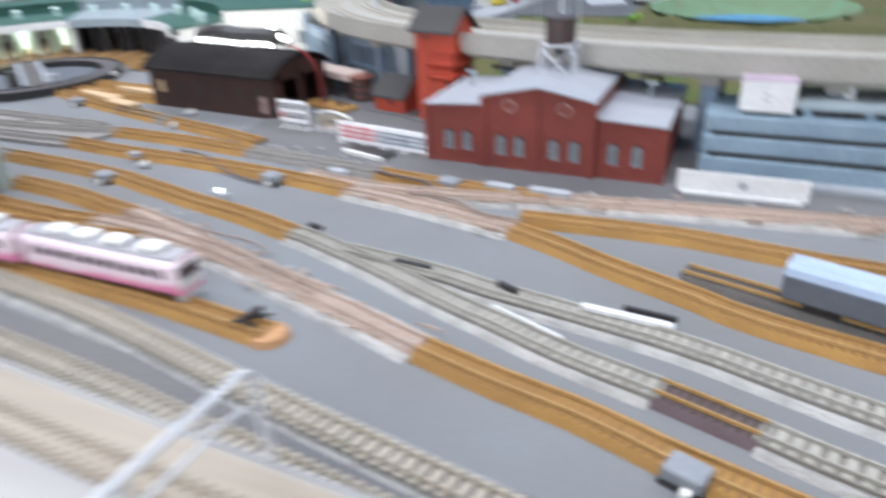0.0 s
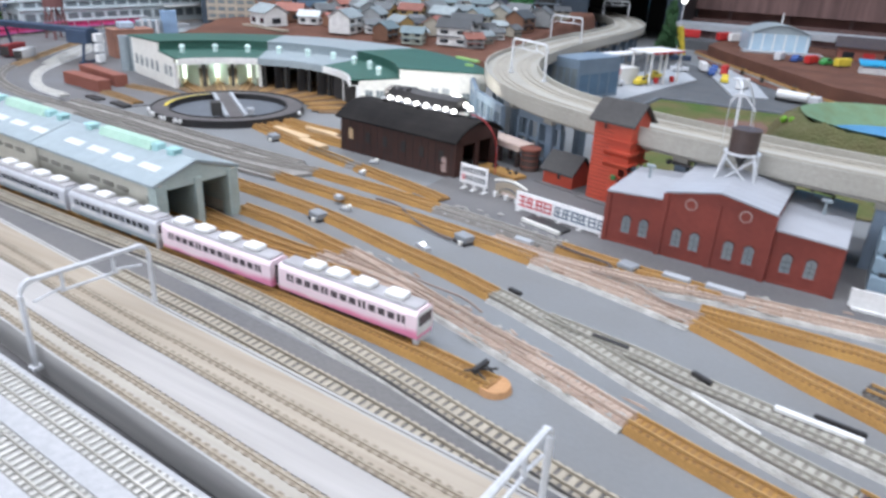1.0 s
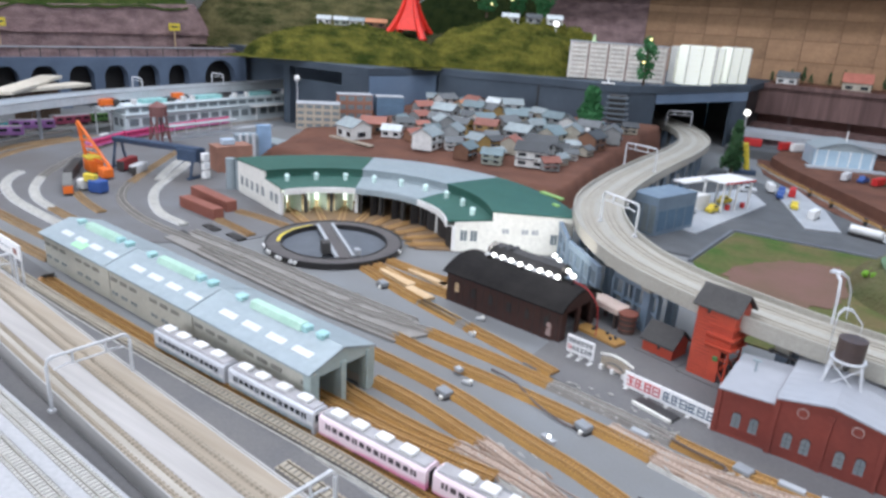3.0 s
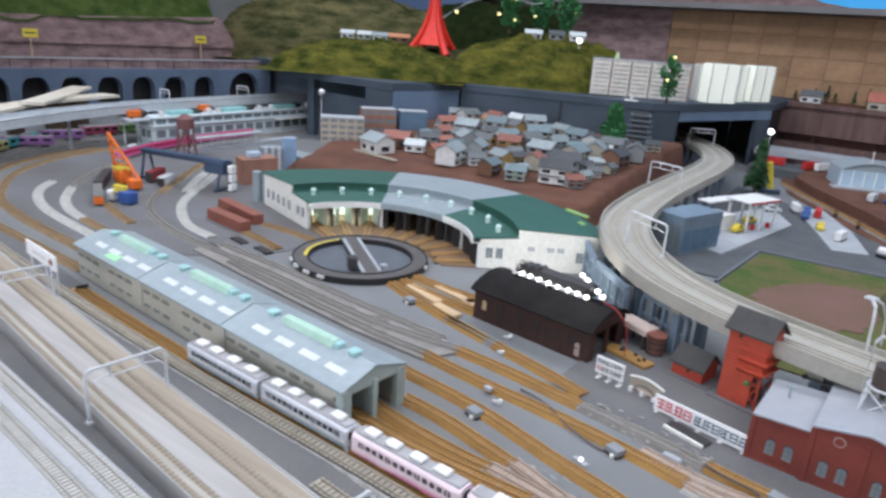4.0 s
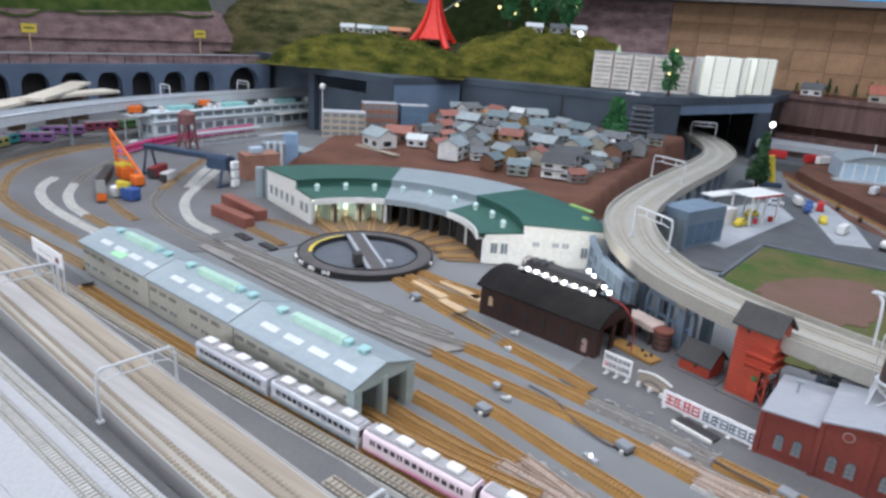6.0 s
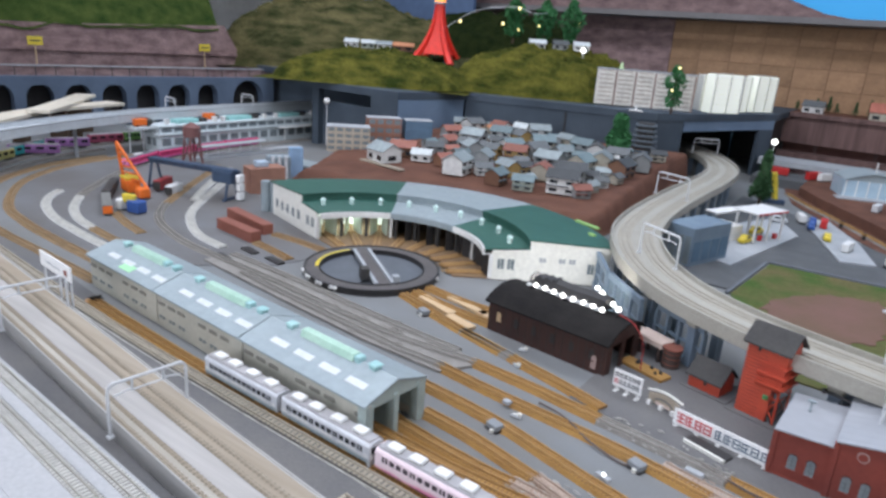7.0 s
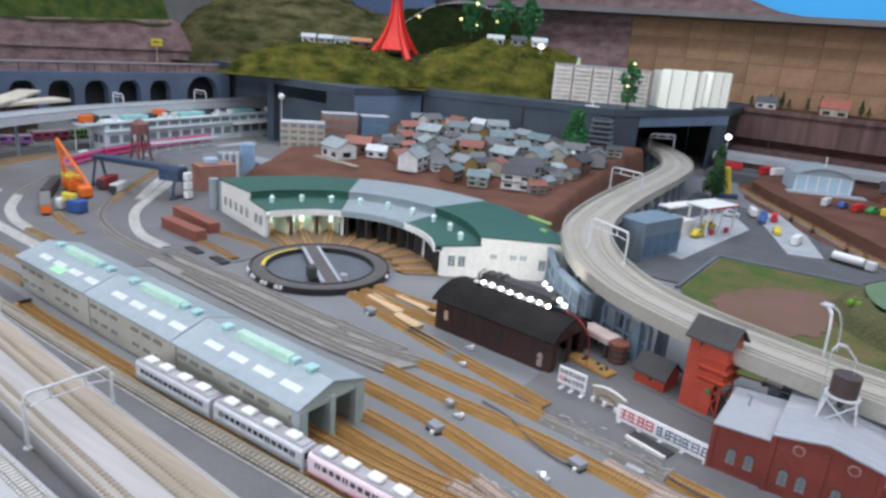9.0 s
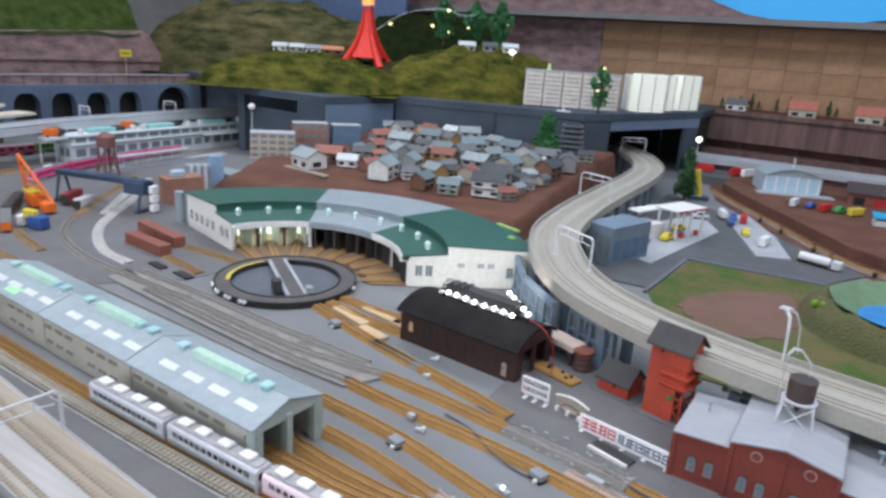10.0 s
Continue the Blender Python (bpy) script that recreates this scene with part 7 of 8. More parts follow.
hill(-2.40, 2.16, TOP - 0.01, 0.58, 0.34, 30, 0.30, M_HILL_TAN, "dark mottled model hill behind the tower", 11, p=0.55)
hill(-1.80, 2.50, TOP, 0.47, 0.26, 12, 0.27, M_WOODS, "dark green wooded model slope", 15, p=0.6)


hill(-1.66, 2.02, TOP, 0.24, 0.16, 20, 0.088, M_MOSS_DARK, "dark mottled saddle under the red tower", 19, p=0.35)
hill(-1.90, 2.02, TOP, 0.26, 0.15, 30, 0.100, M_MOSS_DARK, "dark mottled ledge behind the front hill", 23, p=0.35)
hill(-1.29, 2.15, TOP, 0.24, 0.13, 25, 0.158, M_MOSS, "mossy olive-green ledge with small houses", 27, p=0.35)

rt = thing("lattice_tower", "tall red lattice broadcasting tower with lit deck", "broadcasting tower", -1.71, 1.945, 0.295, 20)
M_TOWERGLOW = mat("bright_red_tower_plastic", (0.78, 0.035, 0.02), None, 60, 0.4, bump=0)
for sx in (-1, 1):
    for sy in (-1, 1):
        prev = None
        for k in range(11):
            u = k / 10
            half = 0.062 * (1 - u) ** 2.2 + 0.012
            pnt = Vector((sx * half, sy * half, 0.21 * u - 0.01))
            if prev:
                part("leg", rod(prev, pnt, 0.0105 * (1 - u) + 0.004, 6), M_TOWERGLOW, rt)
            prev = pnt
skin = bmesh.new()
rings = []
for k in range(15):
    u = 0.16 + 0.84 * k / 14
    half = (0.062 * (1 - u) ** 2.2 + 0.012) * 0.97
    rings.append([skin.verts.new((sx * half, sy * half, 0.21 * u - 0.01)) for sx, sy in ((-1, -1), (1, -1), (1, 1), (-1, 1))])
for p, q in zip(rings, rings[1:]):
    for i in range(4):
        skin.faces.new((p[i], p[(i + 1) % 4], q[(i + 1) % 4], q[i]))
skin.faces.new(rings[0][::-1])
skin.faces.new(rings[-1])
part("cladding", skin, M_TOWERGLOW, rt)
part("observation_deck", box(-0.020, 0.020, -0.020, 0.020, 0.200, 0.206), M_PAVE, rt)
part("lit_lantern", box(-0.016, 0.016, -0.016, 0.016, 0.2065, 0.235), glow("orange_lantern", (1.0, 0.30, 0.03), 1.6, (0.8, 0.3, 0.1)), rt, "glowing orange lantern")
part("spire", cyl(0, 0, 0.235, 0.36, 0.010, 0.002, 8), M_TOWERGLOW, rt)
part("stone_foot", ball(0.05, -0.03, -0.005, 0.018), M_TAR, rt)

for k, (tx, ty, tz, th) in enumerate(((-1.54, 2.20, 0.40, 0.16), (-1.44, 2.26, 0.40, 0.16), (-1.305, 2.21, 0.395, 0.165))):
    tree(tx, ty, tz - 0.02, th, 0.048, M_LEAF2, False, "bright green model conifer with warm lights", 20 + k, ((4.3, 0.3 + 0.12 * k),), 1.2, 900)
cable = solo("light_cable", sweep(spline([(-1.735, 1.90, 0.345), (-1.745, 2.06, 0.425), (-1.66, 2.12, 0.488), (-1.52, 2.15, 0.507), (-1.44, 2.16, 0.488), (-1.40, 2.2, 0.495)], 0.02), [(-0.001, -0.001), (0.001, -0.001), (0.001, 0.001), (-0.001, 0.001)]), M_STEEL, "thin cable with small bulbs", "cable")
for cx, cy, cz in ((-1.757, 2.15, 0.445), (-1.561, 2.15, 0.446), (-1.494, 2.15, 0.503), (-1.327, 2.15, 0.39)):
    b = thing("warm_bulb", "small glowing warm bulb", "lamp", cx, cy, cz, group="warm bulbs")
    part("bulb", ball(0, 0, 0, 0.0055, sub=2), M_LAMP_WARM, b)
for k, (hx, hy, hz, w, wall, roof) in enumerate(((-2.10, 1.90, 0.318, 0.05, "white", "white"), (-2.03, 1.92, 0.318, 0.05, "green", "white"), (-1.965, 1.94, 0.318, 0.055, "white", "pale"), (-1.880, 1.955, 0.318, 0.075, "wood", "orange"), (-1.37, 2.085, 0.368, 0.055, "white", "white"), (-1.29, 2.11, 0.370, 0.05, "grey", "grey"), (-1.22, 2.13, 0.370, 0.05, "white", "white"))):
    house(hx, hy, 35, w, 0.035, 0.020, wall, roof, 1, hz)
globe_lamp(-1.195, 2.10, 0.345, 0.022, True, 0.009)

# ---- back walls, upper shelf and painted sky ----
M_PLANK = mat("brown_board_wall", (0.30, 0.19, 0.115), (0.23, 0.14, 0.09), 9, 0.85, bump=0.3, fine=14, depth=0.006)
M_SHELF = mat("grey_shelf_edge", (0.19, 0.18, 0.18), None, 8, 0.6)
M_SKY = glow("painted_sky_blue", (0.03, 0.43, 0.90), 0.46, (0.05, 0.35, 0.72))
back = thing("back_wall", "tall brown block-patterned wall behind the town", "retaining wall", kind="structure")
M_STREAK = mat("streaked_mauve_wall", (0.175, 0.108, 0.098), (0.10, 0.062, 0.058), 26, 0.85, bump=0.3, fine=6, streak=(0, (1.5, 1, 0.12)), spec=0.2)
part("lower_wall", box(-0.62, 1.4, 2.71, 2.80, 0.098, 0.205), M_STREAK, back)
part("recess_wall", box(-0.62, 1.4, 2.77, 2.80, 0.0, 0.0975), mat("dark_red_brown_wall", (0.16, 0.075, 0.06), (0.11, 0.05, 0.042), 20, 0.85), back)
for k in range(9):
    part("recess_post", box(-0.50 + 0.2 * k, -0.488 + 0.2 * k, 2.745, 2.757, 0.066, 0.098), M_STREAK, back)
part("lower_cap", box(-0.62, 1.4, 2.700, 2.7095, 0.196, 0.212), M_STREAK, back)
part("lower_band", box(-0.62, 1.4, 2.66, 2.74, 0.0, 0.066), M_STREAK, back)
part("ledge", box(-0.62, 1.4, 2.7100, 2.90, 0.2052, 0.2115), M_EARTH, back)
part("upper_wall", box(-1.15, 1.4, 2.90, 2.95, 0.2115, 0.528), M_PLANK, back)
part("stone_wall", box(-2.2, -1.152, 2.90, 2.95, 0.2, 0.528), M_BROWN_WALL, back)
block = mesh_of(box(0.0007, 0.1243, -0.003, 0.0, 0.0006, 0.0779, bevel=0.0012), "wall_block")
block.materials.append(mat("tan_brown_wall_block", (0.38, 0.235, 0.135), (0.235, 0.14, 0.085), 7, 0.85, bump=0.4, fine=14, depth=0.004, spec=0.2, rnd=0.13))
for k in range(20):
    for j in range(4):
        ob = new("wall_block", block)
        ob.parent = back
        ob.location = (-1.15 + 0.125 * k, 2.90, 0.2125 + 0.0785 * j)
part("shelf", box(-2.9, 1.4, 2.78, 3.0, 0.530, 0.552), M_SHELF, back)
solo("upper_hill", prism_y([(-2.6, 0.552), (-0.42, 0.552), (-0.60, 0.58), (-0.74, 0.63), (-0.9, 0.69), (-1.3, 0.72), (-2.0, 0.78), (-2.6, 0.8)], 3.0, 3.05), M_BROWN_WALL, "brown rocky backdrop hill above the shelf", "backdrop hill", "structure")
solo("upper_mound", prism_y([(-0.24, 0.552), (0.2, 0.552), (0.14, 0.567), (-0.02, 0.575), (-0.12, 0.573)], 2.98, 3.02), M_TAR, "small dark mound above the shelf", "backdrop hill", "structure")
solo("backdrop", box(-2.2, 1.4, 3.2, 3.22, 0.4, 1.5), M_SKY, "painted bright blue sky backdrop", "backdrop", "structure")
for k in range(10):
    tree(-0.60 + k * 0.045 + (0.02 if k % 3 else 0), 2.84 + 0.012 * (k % 2), 0.211, 0.04 + 0.012 * (k % 3), 0.013, M_LEAF, True, "small dark conifer on the ledge", 40 + k)
house(-0.535, 2.79, 0, 0.070, 0.06, 0.026, "white", "grey", 1, 0.2115)
house(-0.305, 2.785, 5, 0.090, 0.095, 0.030, "beige", "coral", 1, 0.2115)
house(-0.085, 2.785, -4, 0.085, 0.090, 0.030, "beige", "coral", 1, 0.2115)

# ---- left: arches, stone wall, grass bank ----
AL, AR = (-2.554, 0.481), (-2.403, 1.759)
M_ARCH_BLUE = mat("dusky_blue_arch_paint", (0.115, 0.155, 0.22), (0.085, 0.115, 0.165), 8, 0.75, bump=0.12, fine=30, spec=0.25)
arches = thing("arched_viaduct", "slate-blue viaduct wall with round arches", "viaduct", kind="structure")
ad = Vector(AR) - Vector(AL)
alen, ang = ad.length, math.atan2(ad.y, ad.x)
mA = Matrix.Translation((*AL, 0)) @ Matrix.Rotation(ang, 4, "Z")
n_arch = 11
cw = alen / n_arch
part("wall_band", moved(box(-0.3, 9 * cw, 0, 0.04, 0.138, 0.166), mA), M_ARCH_BLUE, arches)
part("wall_band", moved(box(9 * cw, alen, 0, 0.04, 0.1585, 0.166), mA), M_ARCH_BLUE, arches)
# black sheet added as the shade inside the arches
part("arch_shade_sheet", moved(box(-0.3, alen, 0.06, 0.07, 0.0, 0.164), mA), M_BLACK, arches)
# nine alike arches, then one wide one under the terrace
spans = [(k * cw, (k + 1) * cw, cw * 0.355, 0.100, 0.1375) for k in range(9)] + [(9 * cw, alen, 0.068, 0.088, 0.158)]
for a0, a1, r, spring, head in spans:
    c = (a0 + a1) / 2
    pts = [(a0, 0.0), (c - r, 0.0), (c - r, spring)] + [(c + r * math.cos(math.pi - math.pi * i / 10), spring + r * math.sin(math.pi * i / 10)) for i in range(1, 10)] + [(c + r, spring), (c + r, 0.0), (a1, 0.0), (a1, head), (a0, head)]
    part("arch_wall", moved(prism_y(pts, 0, 0.04), mA), M_ARCH_BLUE, arches)
bank = thing("stone_bank", "mauve-brown stone retaining wall below a grass bank", "retaining wall", kind="structure")
part("parapet", moved(box(-0.3, alen + 0.25, 0.03, 0.05, 0.166, 0.200), mA), M_BROWN_WALL, bank)
part("handrail", moved(box(0.25, alen + 0.25, 0.026, 0.032, 0.196, 0.200), mA), M_PAVE, bank)
part("stone_wall", moved(prism_y([(-0.3, 0.150), (alen + 0.02, 0.150), (alen - 0.10, 0.356), (0.55, 0.328), (-0.3, 0.318)], 0.20, 0.26), mA), M_BROWN_WALL, bank)
part("string_course", moved(box(-0.3, alen - 0.02, 0.192, 0.20, 0.236, 0.244), mA), M_BROWN_WALL, bank)
for k in range(26):
    part("stone_buttress", moved(box(-0.25 + k * 0.06, -0.247 + k * 0.06, 0.029, 0.0301, 0.166, 0.198), mA), M_TAR, bank)
bm = bmesh.new()
gridv = []
for j in range(13):
    row = []
    for i in range(41):
        u, v = -0.3 + (alen + 0.17) * i / 40, j / 12
        n = noise.fractal((u * 6, v * 3, 2.0), 1.0, 2.0, 4)
        row.append(bm.verts.new(mA @ Vector((u + 0.06 * v, 0.195 + 0.35 * v, 0.304 + 0.034 * max(0.0, (u - 0.2) / 0.9) + 0.30 * v ** 0.8 + 0.020 * n))))
    gridv.append(row)
for j in range(12):
    for i in range(40):
        bm.faces.new((gridv[j][i], gridv[j][i + 1], gridv[j + 1][i + 1], gridv[j + 1][i]))
part("grass_bank", bm, M_GRASS_HEDGE, bank, "deep green grass bank", smooth=True)
solo("grey_backdrop", box(-3.4, -2.0, 2.6, 2.62, 0.0, 0.9), mat("blue_grey_backdrop", (0.10, 0.155, 0.27), None, 4, 0.8), "blue-grey painted backdrop between the hills", "backdrop", "structure")
solo("brown_column", box(-2.42, -2.33, 0.59, 0.668, 0.0, 1.0), mat("mahogany_column", (0.135, 0.05, 0.045), (0.10, 0.035, 0.034), 12, 0.5), "dark mahogany room column beside the layout", "column", "structure")
# black box put in as the shadow gap next to the column
solo("column_shadow_strip", box(-2.46, -2.42, 0.668, 0.70, 0.0, 1.0), M_BLACK, "black strip as the shadow gap beside the mahogany column", "trim", "structure")
for u in (0.358, 0.835):
    q = mA @ Vector((alen * u, 0.165, 0))
    y = thing("yellow_notice", "small yellow notice board on a pale post", "sign", q.x, q.y, 0.20, math.degrees(ang), group="yellow notices")
    part("panel", box(-0.023, 0.023, -0.003, 0, 0.054, 0.082), M_YELLOW, y)
    part("mark", box(-0.016, 0.016, -0.0036, -0.003, 0.066, 0.071), M_INK, y)
    part("post", rod((0, 0.001, -0.03), (0, 0.001, 0.052), 0.002), M_WOODLIGHT, y)

# ---- left: station, elevated road, goods trains ----
road = thing("elevated_road", "grey elevated road curving past the station", "road viaduct", kind="structure")
rpath = spline([(-1.70, 0.22), (-1.83, 0.38), (-1.905, 0.52), (-1.972, 0.67), (-2.020, 0.82), (-2.060, 1.0), (-2.077, 1.19), (-2.083, 1.40), (-2.083, 1.60), (-2.083, 1.70)], 0.03)
part("road_deck", sweep(rpath, [(-0.036, 0.088), (0.036, 0.088), (0.036, 0.097), (-0.036, 0.097)]), M_PALE_ROAD, road)
for s in (-1, 1):
    part("parapet", sweep(rpath, [(s * 0.036 - 0.002, 0.086), (s * 0.036 + 0.002, 0.086), (s * 0.036 + 0.002, 0.107), (s * 0.036 - 0.002, 0.107)]), M_PALE_ROAD, road)
    part("coping", sweep(rpath, [(s * 0.036 - 0.003, 0.1072), (s * 0.036 + 0.003, 0.1072), (s * 0.036 + 0.003, 0.1092), (s * 0.036 - 0.003, 0.1092)]), M_PAVE, road)
for p in rpath[2::9]:
    part("pier", cyl(p.x - 0.010, p.y, 0, 0.0885, 0.0045, seg=10), M_PAVE, road)
for gx, gy, ga in ((-2.083, 1.37, 90), (-2.066, 1.065, 84)):
    g = thing("road_portal", "white portal frame over the elevated road", "portal", gx, gy, 0.097, ga, group="road portals")
    for sy in (-1, 1):
        part("post", rod((0, sy * 0.030, 0), (0, sy * 0.030, 0.040), 0.0017, 6), M_STEEL, g)
        part("knee", rod((0, sy * 0.030, 0.040), (0, sy * 0.024, 0.046), 0.0017, 6), M_STEEL, g)
    part("beam", rod((0, -0.025, 0.046), (0, 0.025, 0.046), 0.0017, 6), M_STEEL, g)
    part("lower_beam", rod((0, -0.029, 0.036), (0, 0.029, 0.036), 0.0009, 5), M_STEEL, g)
M_RAMP = mat("cream_bare_board", (0.70, 0.65, 0.55), (0.60, 0.54, 0.44), 12, 0.7)
ramp = thing("wooden_ramp", "pale cream wooden ramp boards above the road", "ramp", -2.28, 0.63, 0.100, 0)
mR = Matrix.Translation((2.28, -0.63, 0))
part("board", sweep([mR @ Vector((*p, 0)) for p in ((-1.93, 0.40), (-2.02, 0.53), (-2.13, 0.66), (-2.22, 0.81), (-2.275, 1.01))], [(-0.034, 0.0), (0.034, 0.0), (0.034, 0.008), (-0.034, 0.008)]), M_RAMP, ramp)
part("board", sweep([mR @ Vector((*p, 0)) for p in ((-2.09, 0.69), (-2.26, 0.85), (-2.42, 0.99))], [(-0.030, 0.010), (0.030, 0.010), (0.030, 0.018), (-0.030, 0.018)]), M_RAMP, ramp)
for p in ((-1.96, 0.45), (-2.13, 0.66), (-2.22, 0.80), (-2.30, 0.885), (-2.39, 0.965)):
    q = mR @ Vector((*p, 0))
    part("trestle", box(q.x - 0.008, q.x + 0.008, q.y - 0.02, q.y + 0.02, -0.100, 0.0), M_BARK, ramp)
M_STATION = mat("pale_station_wall", (0.66, 0.73, 0.75), (0.58, 0.65, 0.67), 30, 0.6)
M_TEAL_LIGHT = mat("teal_roof_light", (0.33, 0.64, 0.62), None, 40, 0.4)
stn = thing("station_building", "long pale grey station building with teal roof lights", "station building", -1.958, 0.953, 0, 90.3)
part("wall", box(0, 0.66, 0, 0.066, 0, 0.050), M_STATION, stn)
part("lower_roof", box(-0.004, 0.664, -0.008, 0.070, 0.050, 0.0535), M_STATION, stn)
part("upper_wall", box(0.006, 0.654, 0.004, 0.064, 0.0535, 0.0735), M_STATION, stn)
part("upper_roof", box(-0.002, 0.660, -0.005, 0.070, 0.0735, 0.0775), M_STATION, stn)
part("end_deck", box(-0.065, -0.0045, 0.004, 0.060, 0.070, 0.0755), M_STATION, stn, "low parking deck")
for dx in (-0.058, -0.016):
    part("deck_post", rod((dx, 0.050, 0), (dx, 0.050, 0.070), 0.002), M_STEEL, stn)
part("entrance_canopy", box(0.44, 0.63, -0.034, -0.0085, 0.047, 0.051, bevel=0.001), M_WHITE, stn, "white entrance canopy")
for dx in (0.45, 0.62):
    part("canopy_post", rod((dx, -0.030, 0), (dx, -0.030, 0.047), 0.0014), M_WHITE, stn)
for k in range(16):
    part("window", box(0.012 + 0.040 * k, 0.040 + 0.040 * k, -0.0008, 0.0004, 0.018, 0.040), M_WINDOW, stn)
    part("upper_window", box(0.016 + 0.039 * k, 0.046 + 0.039 * k, 0.0032, 0.0044, 0.0575, 0.0690), M_WINDOW, stn)
for k in range(2):
    part("window", box(-0.0008, 0.0004, 0.012 + 0.026 * k, 0.030 + 0.026 * k, 0.018, 0.040), M_WINDOW, stn)
for k, (l0, l1) in enumerate(((0.072, 0.148), (0.258, 0.350), (0.475, 0.560))):
    part("roof_light", box(l0, l1, 0.016, 0.050, 0.0775, 0.0895, bevel=0.001), M_TEAL_LIGHT, stn, "teal roof light")
    part("roof_stub", box(l1 + 0.004, l1 + 0.034, 0.024, 0.055, 0.0775, 0.088), M_TAR, stn, "dark roof box")
for lx in (0.040, 0.205, 0.236, 0.400, 0.450, 0.615):
    part("roof_vent", box(lx - 0.006, lx + 0.006, 0.010, 0.022, 0.0775, 0.0900, bevel=0.001), M_WHITE, stn)
    part("vent_hood", box(lx - 0.008, lx + 0.008, 0.008, 0.024, 0.0900, 0.0925), M_WHITE, stn)
bush = thing("station_bush", "dark green model bush at the station end", "bush", -1.945, 1.600, 0)
for k in range(26):
    part("leaf_clump", ball(random.uniform(-0.018, 0.018), random.uniform(-0.016, 0.020), 0.012 + 0.0024 * k, random.uniform(0.007, 0.012)), M_LEAF, bush)
plat = thing("station_platform", "pale grey station platform with a flat canopy", "platform", -1.79, 0.965, 0, 92)
part("slab", box(0, 0.40, 0, 0.03, 0, 0.010), M_PAVE, plat)
part("canopy", box(0.02, 0.26, 0.002, 0.034, 0.036, 0.039), M_PAVE, plat)
for k in range(6):
    part("canopy_post", rod((0.04 + 0.04 * k, 0.015, 0.010), (0.04 + 0.04 * k, 0.015, 0.036), 0.001), M_STEEL, plat)
for k, (col, ang_, px, py, n) in enumerate((("yellow", 125, -2.020, 0.558, 0.10), ("teal", 122, -2.095, 0.657, 0.12), ("purple", 58, -2.072, 0.664, 0.12), ("purple", 68, -2.126, 0.778, 0.11), ("crimson", 86, -2.148, 0.900, 0.10), ("green", 92, -2.150, 0.982, 0.05))):
    c = {"yellow": (0.62, 0.58, 0.22), "teal": (0.04, 0.40, 0.43), "purple": (0.42, 0.20, 0.50), "crimson": (0.42, 0.08, 0.15), "green": (0.16, 0.36, 0.10)}[col]
    w = thing("goods_wagon", "%s model wagon on the outer track" % col, "train car", px, py, 0.006, ang_, group="coloured wagons")
    part("body", box(-n / 2, n / 2, -0.009, 0.009, 0.004, 0.026, bevel=0.001), mat("%s_wagon_paint_%d" % (col, k), c, None, 50, 0.4), w)
    part("roof", box(-n / 2 + 0.002, n / 2 - 0.002, -0.007, 0.007, 0.026, 0.028), M_CARROOF, w)
    for s in range(4):
        part("window", box(-n / 2 + n * (s + 0.2) / 4, -n / 2 + n * (s + 0.8) / 4, -0.0095, -0.0088, 0.014, 0.021), M_DARKGLASS, w)
    for bx in (-0.32, 0.32):
        part("bogie", box(bx * n - 0.009, bx * n + 0.009, -0.007, 0.007, -0.0015, 0.004), M_BLACK, w)
track([(-1.80, 0.35), (-1.918, 0.465), (-2.000, 0.560), (-2.072, 0.664), (-2.126, 0.778), (-2.148, 0.900), (-2.150, 1.05), (-2.145, 1.3)], M_GREY_BALLAST, M_SLEEPER_GREY, "curved weathered grey track", rail=M_RAIL_GREY)
for k, (px, py, col) in enumerate(((-1.982, 0.915, "orange"), (-2.005, 1.160, "orange"), (-2.003, 0.932, "red"))):
    v = thing("road_vehicle", "%s model lorry on the station deck" % col, "lorry", px, py, 0.0755 if py < 1 else 0.0775, 84, group="road vehicles")
    part("box_body", box(-0.02, 0.016, -0.008, 0.008, 0.004, 0.022, bevel=0.001), {"orange": M_ORANGE, "red": M_OXIDE, "white": M_WHITE}[col], v)
    part("cab", box(0.017, 0.028, -0.008, 0.008, 0.004, 0.017, bevel=0.001), M_TAR, v)
    for wx in (-0.013, 0.02):
        part("axle", rod((wx, -0.008, 0.003), (wx, 0.008, 0.003), 0.003, 8), M_BLACK, v)

rtw = thing("red_water_tower", "dusky red lattice water tower near the station", "water tower", -1.77, 0.935, 0)
part("drum", cyl(0, 0, 0.076, 0.102, 0.023, seg=16), mat("dusky_red", (0.20, 0.09, 0.085), None, 40), rtw)
part("cone_roof", cyl(0, 0, 0.102, 0.114, 0.024, 0.005, 16), bpy.data.materials["dusky_red"], rtw)
for sx in (-1, 1):
    for sy in (-1, 1):
        part("leg", rod((sx * 0.019, sy * 0.019, 0), (sx * 0.013, sy * 0.013, 0.076), 0.0028), bpy.data.materials["dusky_red"], rtw)
        part("brace", rod((sx * 0.018, sy * 0.018, 0.008), (-sx * 0.014, sy * 0.014, 0.070), 0.0018), bpy.data.materials["dusky_red"], rtw)

# gantry crane, mobile crane, wagons
gan = thing("gantry_crane", "dark navy gantry crane spanning the goods track", "gantry crane", -1.61, 0.717, 0, 15)
part("girder", box(0, 0.235, -0.010, 0.010, 0.058, 0.070, bevel=0.001), M_NAVY, gan)
part("walkway", box(0.0, 0.235, -0.013, -0.0105, 0.066, 0.069), M_NAVY, gan)
for gx in (0.008, 0.222):
    for s in (-1, 1):
        part("leg", rod((gx, s * 0.022, 0), (gx, s * 0.008, 0.059), 0.003, 6), M_NAVY, gan)
